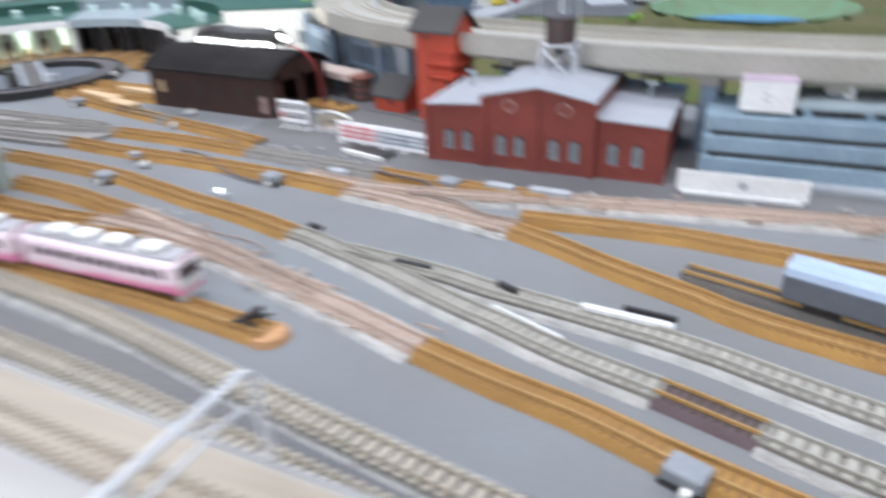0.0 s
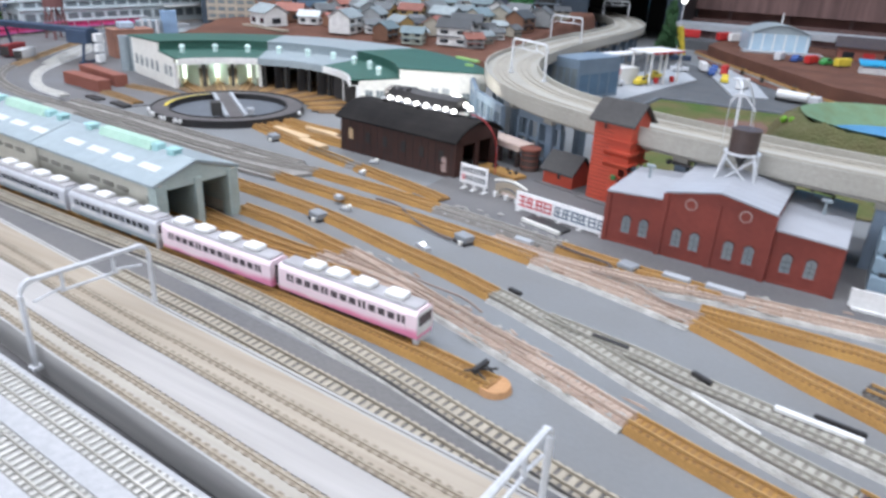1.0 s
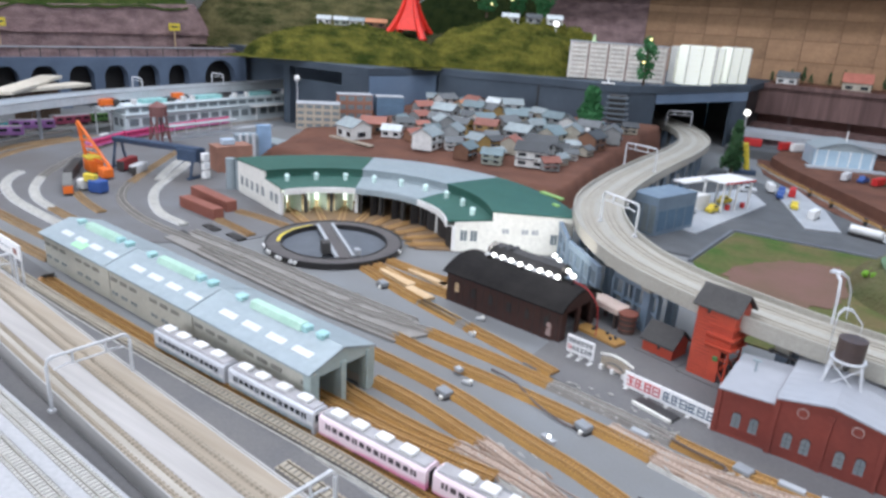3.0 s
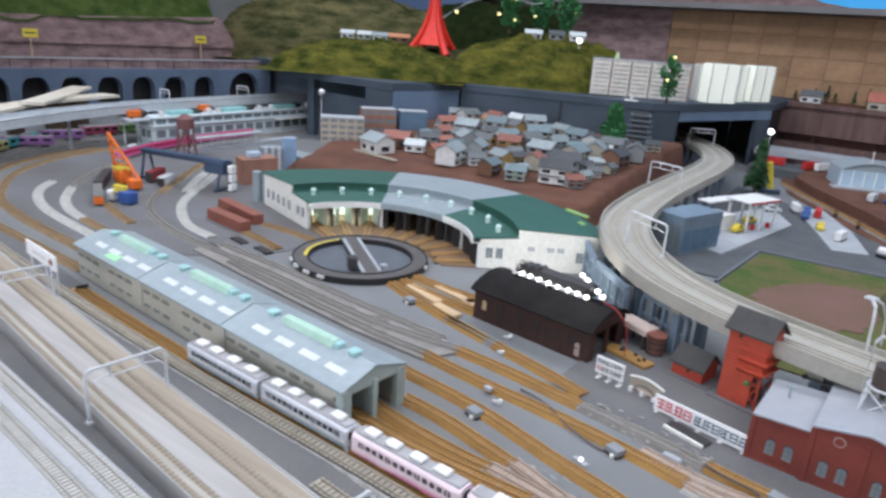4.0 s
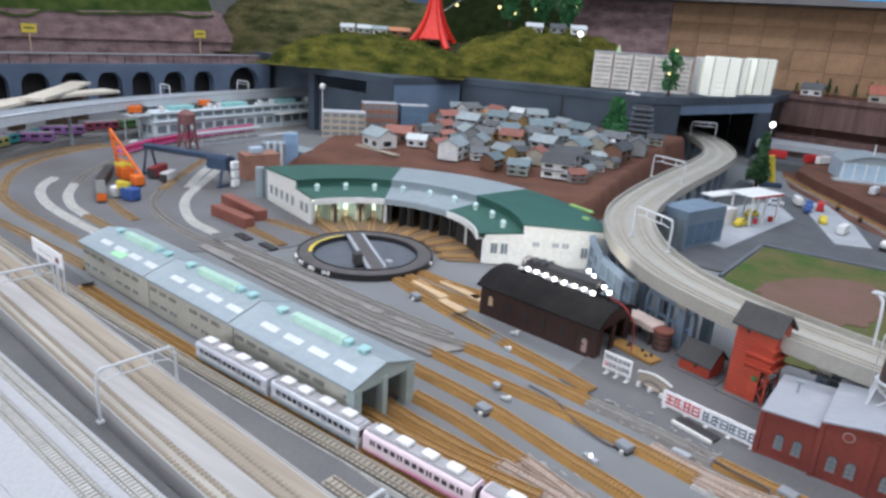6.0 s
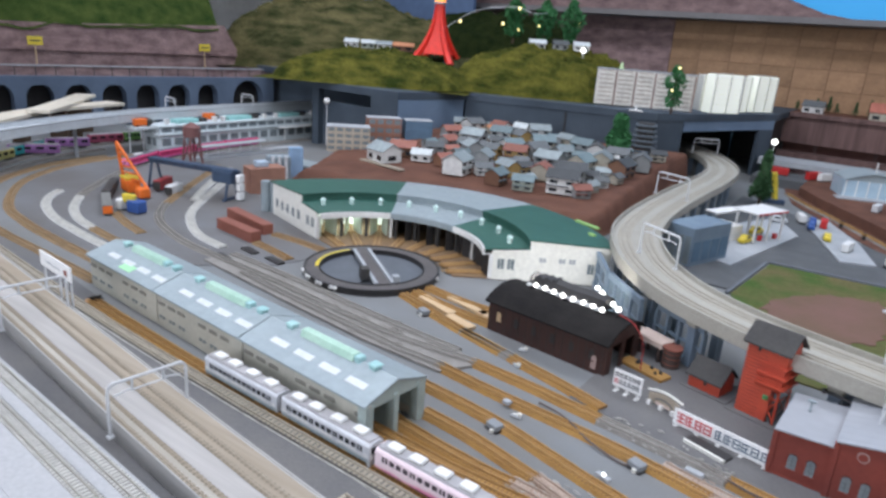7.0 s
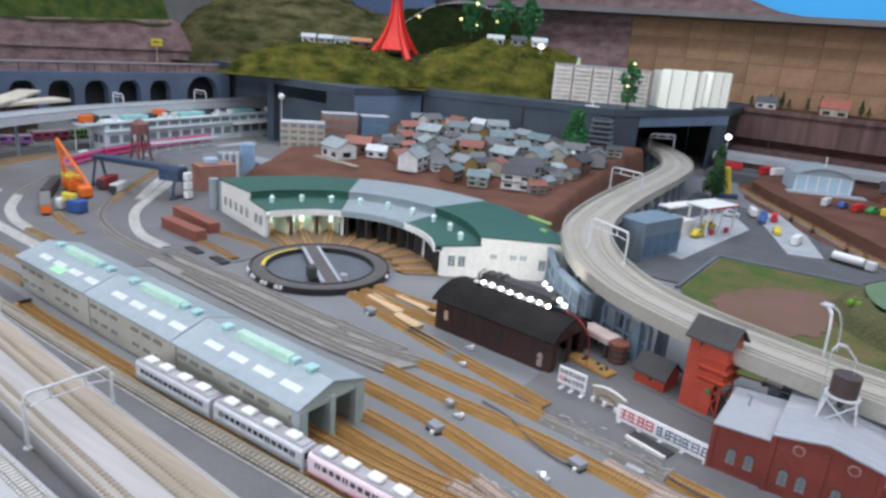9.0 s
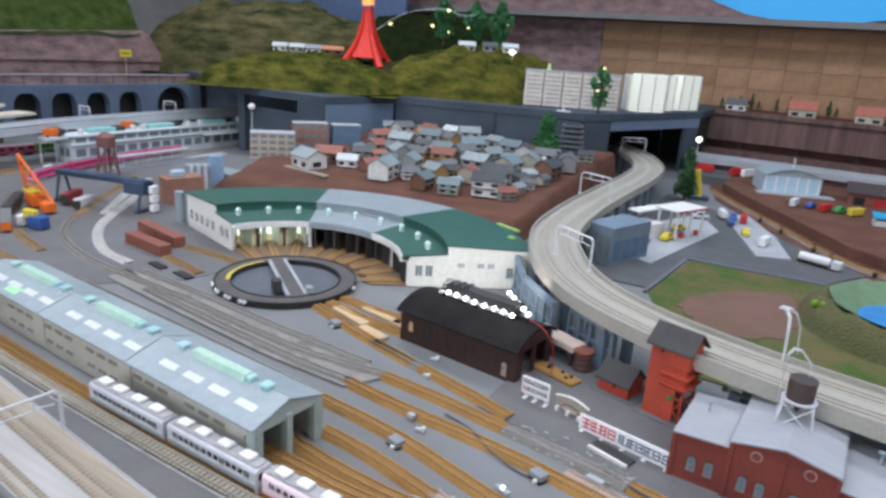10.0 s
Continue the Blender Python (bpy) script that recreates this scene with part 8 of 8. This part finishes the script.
    part("sill_beam", box(gx - 0.004, gx + 0.004, -0.028, 0.028, 0.0, 0.006), M_NAVY, gan)
part("hoist_cab", box(0.185, 0.235, -0.018, 0.018, 0.040, 0.066, bevel=0.001), M_NAVY, gan)
for k in range(3):
    part("counterweight", box(0.241, 0.252, -0.009, 0.009, 0.004 + 0.020 * k, 0.020 + 0.020 * k, bevel=0.001), M_WHITE, gan, "white counterweight block")
cr = thing("mobile_crane", "orange lattice crane with yellow and blue base", "crane", -1.552, 0.640, 0.0014, -10)
for s in (-1, 1):
    part("jib_leg", rod((0.045 if s > 0 else -0.035, 0.01 * s, 0.02), (-0.040, -0.020, 0.112), 0.0034, 6), M_ORANGE, cr)
for k in range(7):
    u = k / 7
    part("jib_lacing", rod((0.045 - 0.085 * u, 0.01 - 0.030 * u, 0.02 + 0.092 * u), (-0.035 - 0.005 * u, -0.01 - 0.010 * u, 0.02 + 0.092 * u), 0.0022, 5), M_ORANGE, cr)
part("cab", box(-0.045, 0.0, -0.016, 0.012, 0.004, 0.030, bevel=0.002), M_ORANGE, cr)
part("roof", box(-0.048, -0.008, -0.016, 0.012, 0.030, 0.038, bevel=0.002), M_YELLOW, cr)
part("counterweight", box(0.032, 0.060, -0.014, 0.010, 0.004, 0.024, bevel=0.002), M_ORANGE, cr)
ld = thing("loader", "yellow and blue model loader with white bucket", "loader", -1.418, 0.560, 0.0014, 12)
part("body", box(-0.012, 0.020, -0.012, 0.012, 0.002, 0.026, bevel=0.002), M_BLUE, ld)
part("arm", box(-0.030, 0.0, -0.006, 0.006, 0.018, 0.036, bevel=0.002), M_YELLOW, ld)
part("bucket", box(-0.042, -0.026, -0.012, 0.012, 0.003, 0.024, bevel=0.002), M_WHITE, ld)
for px, py, a, m, n, h in ((-1.476, 0.533, 153, "wagon_grey", 0.110, 0.022), (-1.592, 0.606, 143, "wagon_dark", 0.130, 0.022), (-1.560, 0.712, 120, "wagon_red", 0.06, 0.026), (-1.510, 0.707, 120, "wagon_white", 0.05, 0.022)):
    col = {"wagon_grey": (0.20, 0.20, 0.19), "wagon_dark": (0.06, 0.055, 0.055), "wagon_red": (0.30, 0.04, 0.045), "wagon_white": (0.60, 0.60, 0.60)}[m]
    w = thing("open_wagon", "short model freight wagon on a siding", "train car", px, py, 0.0014, a, group="freight wagons")
    part("tub", box(-n / 2, n / 2, -0.009, 0.009, 0.004, h, bevel=0.001), mat(m, col, None, 50, 0.6), w)
    part("end_panel", box(-n / 2 - 0.001, -n / 2 + 0.001, -0.0085, 0.0085, 0.005, h * 0.9), M_ORANGE if m == "wagon_grey" else M_TAR, w)
    for bx in (-0.3, 0.3):
        part("bogie", box(bx * n - 0.007, bx * n + 0.007, -0.006, 0.006, 0, 0.004), M_BLACK, w)
wf = thing("factory_hall", "terracotta model factory hall with pale tanks", "factory", -1.455, 0.855, 0, 72)
part("hall", box(0, 0.085, -0.05, 0, 0, 0.058), M_BRICKB, wf)
part("flat_roof", box(-0.001, 0.086, -0.051, 0.001, 0.058, 0.060), M_BRICKB, wf)
part("vent_box", box(0.02, 0.05, -0.035, -0.012, 0.060, 0.074, bevel=0.002), mat("pale_blue_tank", (0.42, 0.52, 0.62), None, 40), wf)
bs_ = thing("blue_slab_tower", "pale blue slab building beside the factory", "building", -1.474, 1.012, 0, 60)
part("slab", box(0, 0.034, -0.018, 0.0, 0, 0.088, bevel=0.001), mat("pale_blue_slab", (0.28, 0.42, 0.60), None, 40), bs_)
part("wing", box(-0.055, -0.0005, -0.03, 0.01, 0, 0.066), mat("grey_blue_wing", (0.30, 0.36, 0.40), None, 40), bs_)
for k in range(3):
    part("wing_pipe", cyl(-0.045 + 0.016 * k, -0.034, 0, 0.07, 0.004, seg=10), M_STEEL, bs_)
si = thing("silo_pair", "grey model silo pair beside the roundhouse", "silo", -1.275, 0.772, 0)
for k in range(2):
    part("silo", cyl(0.018 * k, 0.010 * k, 0, 0.066, 0.0105, seg=14), M_GREY_ROOF, si)
hall = thing("dark_hall", "long low dark hall behind the roundhouse", "shed", -1.535, 1.10, 0.0, -2)
part("wall", box(0, 0.16, -0.03, 0.02, 0, 0.028), M_BLACK, hall)
part("roof", box(-0.004, 0.164, -0.034, 0.024, 0.028, 0.034), M_GREY_ROOF, hall)

# ---- right: filling station, forecourt, sports field, pond ----
solo("forecourt", prism([(-0.50, 1.04), (-0.385, 1.045), (-0.365, 1.277), (-0.120, 1.294), (-0.05, 1.42), (-0.39, 1.80), (-0.56, 1.95), (-0.535, 1.30)], 0.0004, 0.003), M_ASPHALT, "dark asphalt forecourt round the filling station", "pavement", "structure")
solo("turf", prism([(-0.376, 1.025), (-0.358, 1.272), (-0.115, 1.289), (0.9, 1.31), (0.9, 0.70), (-0.25, 0.745)], 0.0004, 0.0022), M_GRASS, "green turf sports field", "turf", "structure")
rim = [(-0.318, 0.998), (-0.305, 1.05), (-0.282, 1.10), (-0.242, 1.15), (-0.165, 1.185), (-0.145, 1.12), (-0.14, 1.04), (-0.155, 0.96), (-0.19, 0.925), (-0.25, 0.915), (-0.295, 0.945)]
rag = [Vector(rim[k]).lerp(Vector(rim[(k + 1) % 11]), j / 8) for k in range(11) for j in range(8)]
solo("infield", prism([(p.x + 0.012 * noise.noise((p.x * 60, p.y * 60, 1.0)), p.y + 0.012 * noise.noise((p.x * 60, p.y * 60, 7.0))) for p in rag], 0.0024, 0.0036), mat("brick_brown_infield", (0.19, 0.108, 0.09), (0.15, 0.10, 0.068), 12, 0.9, fine=25, spec=0.15), "reddish-brown bare infield of the sports field", "infield", "structure")
M_PAVE_DARK = mat("grey_kerb_stone", (0.15, 0.165, 0.185), None, 20, 0.8)
fk = thing("field_kerb", "low slate kerb wall along the sports field", "kerb", kind="structure")
part("kerb", wall_run((-0.378, 1.02), (-0.362, 1.272), 0.0005, 0.005, 0.006), M_PAVE_DARK, fk)
part("kerb", wall_run((-0.360, 1.276), (-0.110, 1.292), 0.0005, 0.005, 0.006), M_PAVE_DARK, fk)
solo("station_pavement", prism([(-0.478, 1.215), (-0.415, 1.185), (-0.352, 1.56), (-0.425, 1.72), (-0.49, 1.56)], 0.0034, 0.0052), M_PAVE, "pale paved filling station apron", "pavement", "structure")
solo("lot_pavement", prism([(-0.378, 1.765), (-0.250, 1.40), (-0.185, 1.425), (-0.232, 1.60), (-0.32, 1.80)], 0.0034, 0.0065), M_PAVE, "pale paved car park strip", "pavement", "structure")
gs = thing("filling_station", "white canopy filling station with red-trimmed shop", "filling station", -0.462, 1.350, 0.005, 67)
part("canopy", box(0.05, 0.155, -0.030, 0.035, 0.064, 0.069, bevel=0.001), M_WHITE, gs)
part("canopy_trim", box(0.049, 0.156, -0.0308, -0.0298, 0.0642, 0.0680), M_REDPAINT, gs)
part("rear_canopy", box(0.0, 0.10, 0.037, 0.070, 0.054, 0.058, bevel=0.001), M_WHITE, gs)
part("shop", box(0.0, 0.055, 0.005, 0.06, 0, 0.034), M_WHITE, gs)
part("shop_sign", box(-0.002, 0.0, 0.008, 0.055, 0.022, 0.033), mat("coral_sign", (0.72, 0.16, 0.16), None, 40), gs)
part("shop_window", box(-0.0008, 0.0, 0.012, 0.05, 0.004, 0.019), M_DARKGLASS, gs)
for cx in (0.06, 0.108, 0.156):
    for cy in (-0.022, 0.027):
        part("column", box(cx - 0.002, cx + 0.002, cy - 0.002, cy + 0.002, 0, 0.0645), M_WHITE, gs)
for cx in (0.095, 0.15):
    part("fuel_pump", box(cx - 0.004, cx + 0.004, -0.018, -0.010, 0, 0.012, bevel=0.0008), M_REDPAINT, gs)


def car(x, y, z, a, colour, long=0.028, tall=0.010, van=False, name="parked_car"):
    c = thing(name, "small %s model %s" % (colour, "van" if van else "car"), "car", x, y, z, a, group="model cars")
    m = {"yellow": M_YELLOW, "white": M_WHITE, "red": M_REDPAINT, "blue": M_BLUE, "green": mat("green_car_paint", (0.05, 0.30, 0.08), None, 50, 0.4), "sky": M_CYAN, "orange": M_ORANGE, "silver": M_STEEL}[colour]
    w = 0.0058 * (1 if long < 0.03 else 1.3)
    if van:
        part("body", box(-long / 2, long / 2, -w, w, 0.002, tall + 0.004, bevel=0.0014), m, c)
        part("windscreen", box(long / 2 - 0.0006, long / 2 + 0.0003, -w * 0.8, w * 0.8, tall * 0.7, tall + 0.002), M_DARKGLASS, c)
    else:
        part("body", box(-long / 2, long / 2, -w, w, 0.002, tall * 0.62, bevel=0.0010), m, c)
        part("cabin", prism_y([(-long * 0.30, tall * 0.6), (long * 0.22, tall * 0.6), (long * 0.10, tall), (-long * 0.22, tall)], -w * 0.9, w * 0.9), m, c)
        for s in (-1, 1):
            part("side_window", box(-long * 0.2, long * 0.1, s * w * 0.92 - 0.0003, s * w * 0.92 + 0.0003, tall * 0.66, tall * 0.92), M_DARKGLASS, c)
    for wx in (-0.3, 0.3):
        for s in (-1, 1):
            part("wheel", moved(cyl(0, 0, -0.001, 0.001, 0.0022, seg=10), Matrix.Translation((wx * long, s * w, 0.0022)) @ Matrix.Rotation(radians(90), 4, "X")), M_BLACK, c)
    return c


for cx, cy, a, colr, van in ((-0.484, 1.405, 60, "green", False), (-0.470, 1.325, 60, "silver", False), (-0.432, 1.385, 75, "yellow", False), (-0.432, 1.49, 70, "yellow", False), (-0.415, 1.66, 20, "silver", False), (-0.372, 1.72, 110, "white", True), (-0.340, 1.66, 100, "blue", False), (-0.345, 1.72, 100, "blue", False), (-0.318, 1.70, 95, "red", True), (-0.295, 1.57, 100, "yellow", False), (-0.247, 1.50, 80, "white", True)):
    car(cx, cy, 0.0062, a, colr, 0.042, 0.017, van)
tk = thing("tank_lorry", "white model tank lorry beside the field", "lorry", -0.135, 1.425, 0.003, -18)
tb = cyl(0, 0, -0.030, 0.030, 0.0085, seg=14)
part("tank", moved(tb, Matrix.Translation((-0.008, 0, 0.014)) @ Matrix.Rotation(radians(90), 4, "Y")), M_WHITE, tk)
part("cab", box(0.026, 0.044, -0.008, 0.008, 0.003, 0.020, bevel=0.0015), M_STEEL, tk)
part("chassis", box(-0.04, 0.03, -0.006, 0.006, 0.002, 0.006), M_BLACK, tk)
tree(-0.500, 1.86, 0.0, 0.15, 0.030, M_LEAF, True, "dark fir tree beside the viaduct", 31, (), 1.3, 1400)
yc = thing("yellow_boom", "tall yellow crane boom beside the fir tree", "crane", -0.476, 1.93, 0.0, 20)
part("boom", rod((0.006, 0, 0.004), (-0.012, 0, 0.088), 0.009, 8), M_YELLOW, yc)
part("chassis", box(-0.03, 0.03, -0.012, 0.012, 0.0, 0.014, bevel=0.002), M_NAVY, yc)

# grey-blue glazed block under the curve
ub = thing("glazed_block", "blue-grey glazed building under the viaduct", "building", -0.474, 1.112, 0.001, 72)
part("wall", box(0, 0.125, 0.0, 0.065, 0, 0.077), M_STEELBLUE, ub)
for k in range(4):
    part("glazing", box(-0.0006, 0.0004, 0.004 + 0.0155 * k, 0.0165 + 0.0155 * k, 0.006, 0.060), M_WINDOW, ub)
for k in range(4):
    part("glazing", box(0.005 + 0.030 * k, 0.030 + 0.030 * k, -0.0006, 0.0004, 0.010, 0.050), M_SLATE, ub)
for pa, pb in (((-0.600, 0.935), (-0.515, 0.800)), ((-0.508, 0.792), (-0.430, 0.716)), ((-0.408, 0.724), (-0.334, 0.682))):
    lf = Vector((pa[0] - pb[0], pa[1] - pb[1]))
    arc_ = thing("viaduct_arcade", "blue-grey glazed arcade below the viaduct", "arcade", pb[0], pb[1], 0.001, math.degrees(math.atan2(lf.y, lf.x)), group="arcades under the viaduct")
    n = lf.length
    part("sill", box(0, n, -0.003, 0.003, 0, 0.008), M_STEELBLUE, arc_)
    part("head", box(0, n, -0.003, 0.003, 0.052, 0.062), M_STEELBLUE, arc_)
    cnt = 4
    for k in range(cnt + 1):
        part("mullion", box(n * k / cnt - 0.002, n * k / cnt + 0.002, -0.0035, 0.0035, 0.008, 0.052), M_STEELBLUE, arc_)
    part("transom", box(0, n, -0.002, 0.002, 0.028, 0.031), M_STEELBLUE, arc_)
    for k in range(cnt if pb[0] < -0.4 else 0):
        part("pane", box(n * k / cnt + 0.002, n * (k + 1) / cnt - 0.002, -0.0006, 0.0006, 0.008, 0.052), mat("slate_pane_%d" % int(900 * (n + k) - 50 * pb[0]), (0.17, 0.22, 0.27), None, 60, 0.2, bump=0), arc_)

# green bank with the pond bowl
PX, PY = 0.03, 1.11


def bank_form(x, y):
    """A long rounded plateau with a round bowl sunk in it."""
    dx = max(0.0, PX - x) * 0.95
    dy = y - PY
    h = 0.046 * min(1.0, max(0.0, (0.172 - math.hypot(dx, dy)) / 0.032)) ** 0.6
    r = math.hypot(x - PX, y - PY)
    return min(h, 0.006 + 0.040 * min(1.0, max(0.0, (r - 0.070) / 0.070)))


def bank_height(x, y):
    h = bank_form(x, y)
    r = math.hypot(x - PX, y - PY)
    rough = 0.006 * noise.fractal((x * 40, y * 40, 3.0), 1.0, 2.0, 3) if h > 0.002 and r > 0.136 else -0.003
    return h + rough - 0.0015


def bowl_ring():
    """The sloping inner shore, in rings from the water up to the rim."""
    bm = bmesh.new()
    rows = []
    for i in range(11):
        ring = []
        for k in range(72):
            a = 2 * math.pi * k / 72
            r = 0.064 + 0.0076 * i + (0.004 * noise.noise((math.cos(a) * 3, math.sin(a) * 3, 1.0)) if i == 10 else 0.0)
            x, y = r * math.cos(a), r * math.sin(a)
            ring.append(bm.verts.new((x, y, bank_form(PX + x, PY + y) + 0.0015)))
        rows.append(ring)
    for a, b in zip(rows, rows[1:]):
        for k in range(72):
            bm.faces.new((a[k], b[k], b[(k + 1) % 72], a[(k + 1) % 72]))
    bmesh.ops.recalc_face_normals(bm, faces=bm.faces)
    return bm


sheet("pond_bank", -0.20, 0.90, 0.93, 1.34, 180, 72, bank_height, M_BANK, "olive green planted bank round the pond", "bank")
solo("pond_bowl", moved(bowl_ring(), Matrix.Translation((PX, PY, 0.0))), M_POND_GREEN, "jade green inner shore of the pond", "pond shore", "structure")
solo("pond_water", cyl(PX, PY - 0.008, 0.004, 0.0215, 0.098, seg=48), M_WATER, "bright blue pond water", "water", "structure")
lb = thing("bright_bush", "small bright lime bush on the pond hill", "bush", -0.120, 1.080, 0.033)
for k in range(14):
    part("leaf_clump", ball(random.uniform(-0.012, 0.012), random.uniform(-0.02, 0.02), random.uniform(0, 0.005), random.uniform(0.003, 0.006)), mat("lime_leaf_%d" % k, (0.16, 0.36, 0.03), None, 60, 0.8), lb)

# brown earth strip with its track, hall, cars and market on the far right
solo("earth_strip", prism([(-0.49, 2.20), (-0.43, 1.97), (-0.265, 1.70), (-0.14, 1.495), (-0.03, 1.405), (0.2, 1.36), (0.9, 1.34), (0.9, 2.6), (-0.45, 2.6)], 0.0002, 0.0024), M_EARTH, "red-brown earth strip beyond the field", "ground strip", "structure")
track([(-0.465, 2.10), (-0.402, 1.985), (-0.320, 1.857), (-0.238, 1.730), (-0.112, 1.525), (-0.01, 1.435), (0.2, 1.39), (0.8, 1.37)], M_GREY_BALLAST, M_SLEEPER_TAN, "weathered brown track on the earth strip", 0.002)
bk = thing("earth_bank", "steep red-brown earth bank below the hall", "bank", kind="structure")
part("bank", prism([(-0.44, 2.13), (-0.375, 2.00), (-0.212, 1.748), (-0.085, 1.545), (0.02, 1.46), (0.2, 1.41), (0.9, 1.39), (0.9, 2.62), (-0.44, 2.62)], 0.0025, 0.028), M_EARTH, bk)
for px, py in ((-0.285, 1.758), (-0.228, 1.668), (-0.150, 1.538), (-0.115, 1.487), (-0.035, 1.425)):
    p = thing("track_post", "small dark post beside the far track", "post", px, py, 0.002, group="track posts")
    part("post", box(-0.004, 0.004, -0.004, 0.004, 0, 0.018), M_BLACK, p)
    part("cap", box(-0.006, 0.006, -0.006, 0.006, 0.012, 0.016), M_TAN, p)
gym = thing("glass_hall", "pale blue glazed hall with a curved roof", "hall", -0.325, 2.085, 0.028, 20)
part("hall", box(0, 0.16, 0, 0.12, 0, 0.050), mat("pale_glass_wall", (0.38, 0.53, 0.64), (0.46, 0.60, 0.69), 40, 0.25), gym)
for y0_ in (0.0, 0.117):
    part("gable", prism_y([(0.16 * i / 10, 0.0502 + 0.0215 * math.sin(math.pi * i / 10)) for i in range(11)], y0_, y0_ + 0.003), M_SHED_ROOF, gym)
ar = [(0.16 * i / 10, 0.050 + 0.022 * math.sin(math.pi * i / 10)) for i in range(11)]
part("curved_roof", prism_y(ar + [(a_, b_ + 0.002) for a_, b_ in ar[::-1]], -0.006, 0.126), M_SHED_ROOF, gym)
for k in range(6):
    part("mullion", box(0.004 + 0.0295 * k, 0.0075 + 0.0295 * k, -0.001, 0.0006, 0, 0.050), M_WHITE, gym)
part("forecourt_slab", box(-0.02, 0.19, -0.04, 0.0, -0.0, 0.004), M_PAVE, gym)
part("roof_pole", cyl(0.08, 0.02, 0.072, 0.105, 0.002, seg=8), M_WHITE, gym)
rd = thing("far_road", "grey raised road along the back wall", "road", kind="structure")
part("road_deck", prism([(-0.612, 2.350), (-0.44, 2.365), (0.9, 2.37), (0.9, 2.53), (-0.60, 2.49), (-0.622, 2.44)], 0.050, 0.068), M_PAVE, rd)
part("retaining_wall", prism([(-0.60, 2.385), (0.9, 2.395), (0.9, 2.52), (-0.60, 2.48)], 0.0286, 0.0498), M_BROWN_WALL, rd)
for cx, cy, a, colr, van in ((-0.530, 2.30, 8, "red", True), (-0.432, 2.31, 62, "red", True), (-0.398, 2.32, 62, "white", True)):
    car(cx, cy, 0.0285, a, colr, 0.055, 0.022, van, "parked_lorry")
solo("lorry_park", prism([(-0.60, 2.22), (-0.44, 2.22), (-0.44, 2.355), (-0.60, 2.358)], 0.0003, 0.0284), M_ASPHALT, "dark asphalt lorry park by the tunnel", "pavement", "structure")
for k, (cx, cy, colr) in enumerate(((-0.225, 1.925, "silver"), (-0.185, 1.935, "blue"), (-0.150, 1.915, "red"), (-0.115, 1.93, "green"), (-0.08, 1.92, "yellow"), (-0.02, 1.93, "sky"), (0.03, 1.93, "sky"), (0.09, 1.92, "red"))):
    car(cx, cy, 0.0285, 80 - 7 * k, colr, 0.045, 0.017, k % 2 == 0)
mk = thing("market_hall", "low brown-roofed market hall with red doors", "market hall", -0.10, 2.10, 0.028, 3)
part("wall", box(0, 0.40, 0, 0.10, 0, 0.034), M_OXIDE, mk)
part("roof", prism_x([(-0.01, 0.032), (0.05, 0.055), (0.11, 0.032), (0.11, 0.035), (0.05, 0.058), (-0.01, 0.035)], -0.01, 0.41), M_BROWN_IRON, mk)
for k in range(8):
    part("door", box(0.012 + 0.049 * k, 0.040 + 0.049 * k, -0.0008, 0.0004, 0, 0.022), M_REDPAINT if k % 2 else M_DARKGLASS, mk)
st_ = thing("market_stall", "sky-blue and white striped market stall", "stall", -0.045, 1.84, 0.0285, 8)
part("awning", prism_x([(-0.02, 0.020), (0.02, 0.028), (0.02, 0.030), (-0.02, 0.022)], 0, 0.12), M_CYAN, st_)
part("counter", box(0.004, 0.116, -0.012, 0.012, 0, 0.014), M_WHITE, st_)
for k in range(4):
    part("pole", rod((0.006 + 0.036 * k, -0.016, 0), (0.006 + 0.036 * k, -0.016, 0.021), 0.001), M_STEEL, st_)
wh = thing("white_hoarding", "long white and red striped hoarding on the bank", "hoarding", 0.06, 1.70, 0.028, 0)
for k in range(8):
    part("panel", box(0.05 * k, 0.05 * k + 0.049, 0, 0.003, 0, 0.022), M_REDPAINT if k == 2 else M_WHITE, wh)
arm = thing("arc_lamp", "tall white curved twin street lamp", "street lamp", -0.140, 0.692, VZ, 70)
for s in (-1, 1):
    part("pole", sweep([Vector(v) for v in ((0.017 * s, 0, 0), (0.015 * s, 0.002, 0.032), (0.009 * s, 0.006, 0.048), (0.003 * s, 0.014, 0.054))], [(-0.0014, -0.0014), (0.0014, -0.0014), (0.0014, 0.0014), (-0.0014, 0.0014)]), M_STEEL, arm)
    part("head", box(0.003 * s - 0.0022, 0.003 * s + 0.0022, 0.010, 0.021, 0.0525, 0.0545), M_STEEL, arm)
# blue wagon and far items beside the right-hand yard tracks
bw = thing("blue_railcar_roof", "pale blue model carriage standing on the yard track", "train car", 0.110, 0.330, 0.006, -20)
part("body", box(-0.065, 0.065, -0.0095, 0.0095, 0.003, 0.0165, bevel=0.001), M_PITFLOOR, bw)
part("roof", prism_x([(-0.0095, 0.0165), (0.0095, 0.0165), (0.0085, 0.0205), (0.006, 0.0222), (-0.006, 0.0222), (-0.0085, 0.0205)], -0.065, 0.065), mat("pale_blue_car_roof", (0.42, 0.52, 0.66), None, 40, 0.5), bw)
for bx in (-0.045, 0.045):
    part("bogie", box(bx - 0.009, bx + 0.009, -0.007, 0.007, -0.001, 0.0032), M_BLACK, bw)
track([(0.0, 0.368), (0.049, 0.352), (0.110, 0.330), (0.3, 0.262)], M_DARK_BALLAST, M_SLEEPER_DARK, "dark-ballasted siding under the blue carriage")
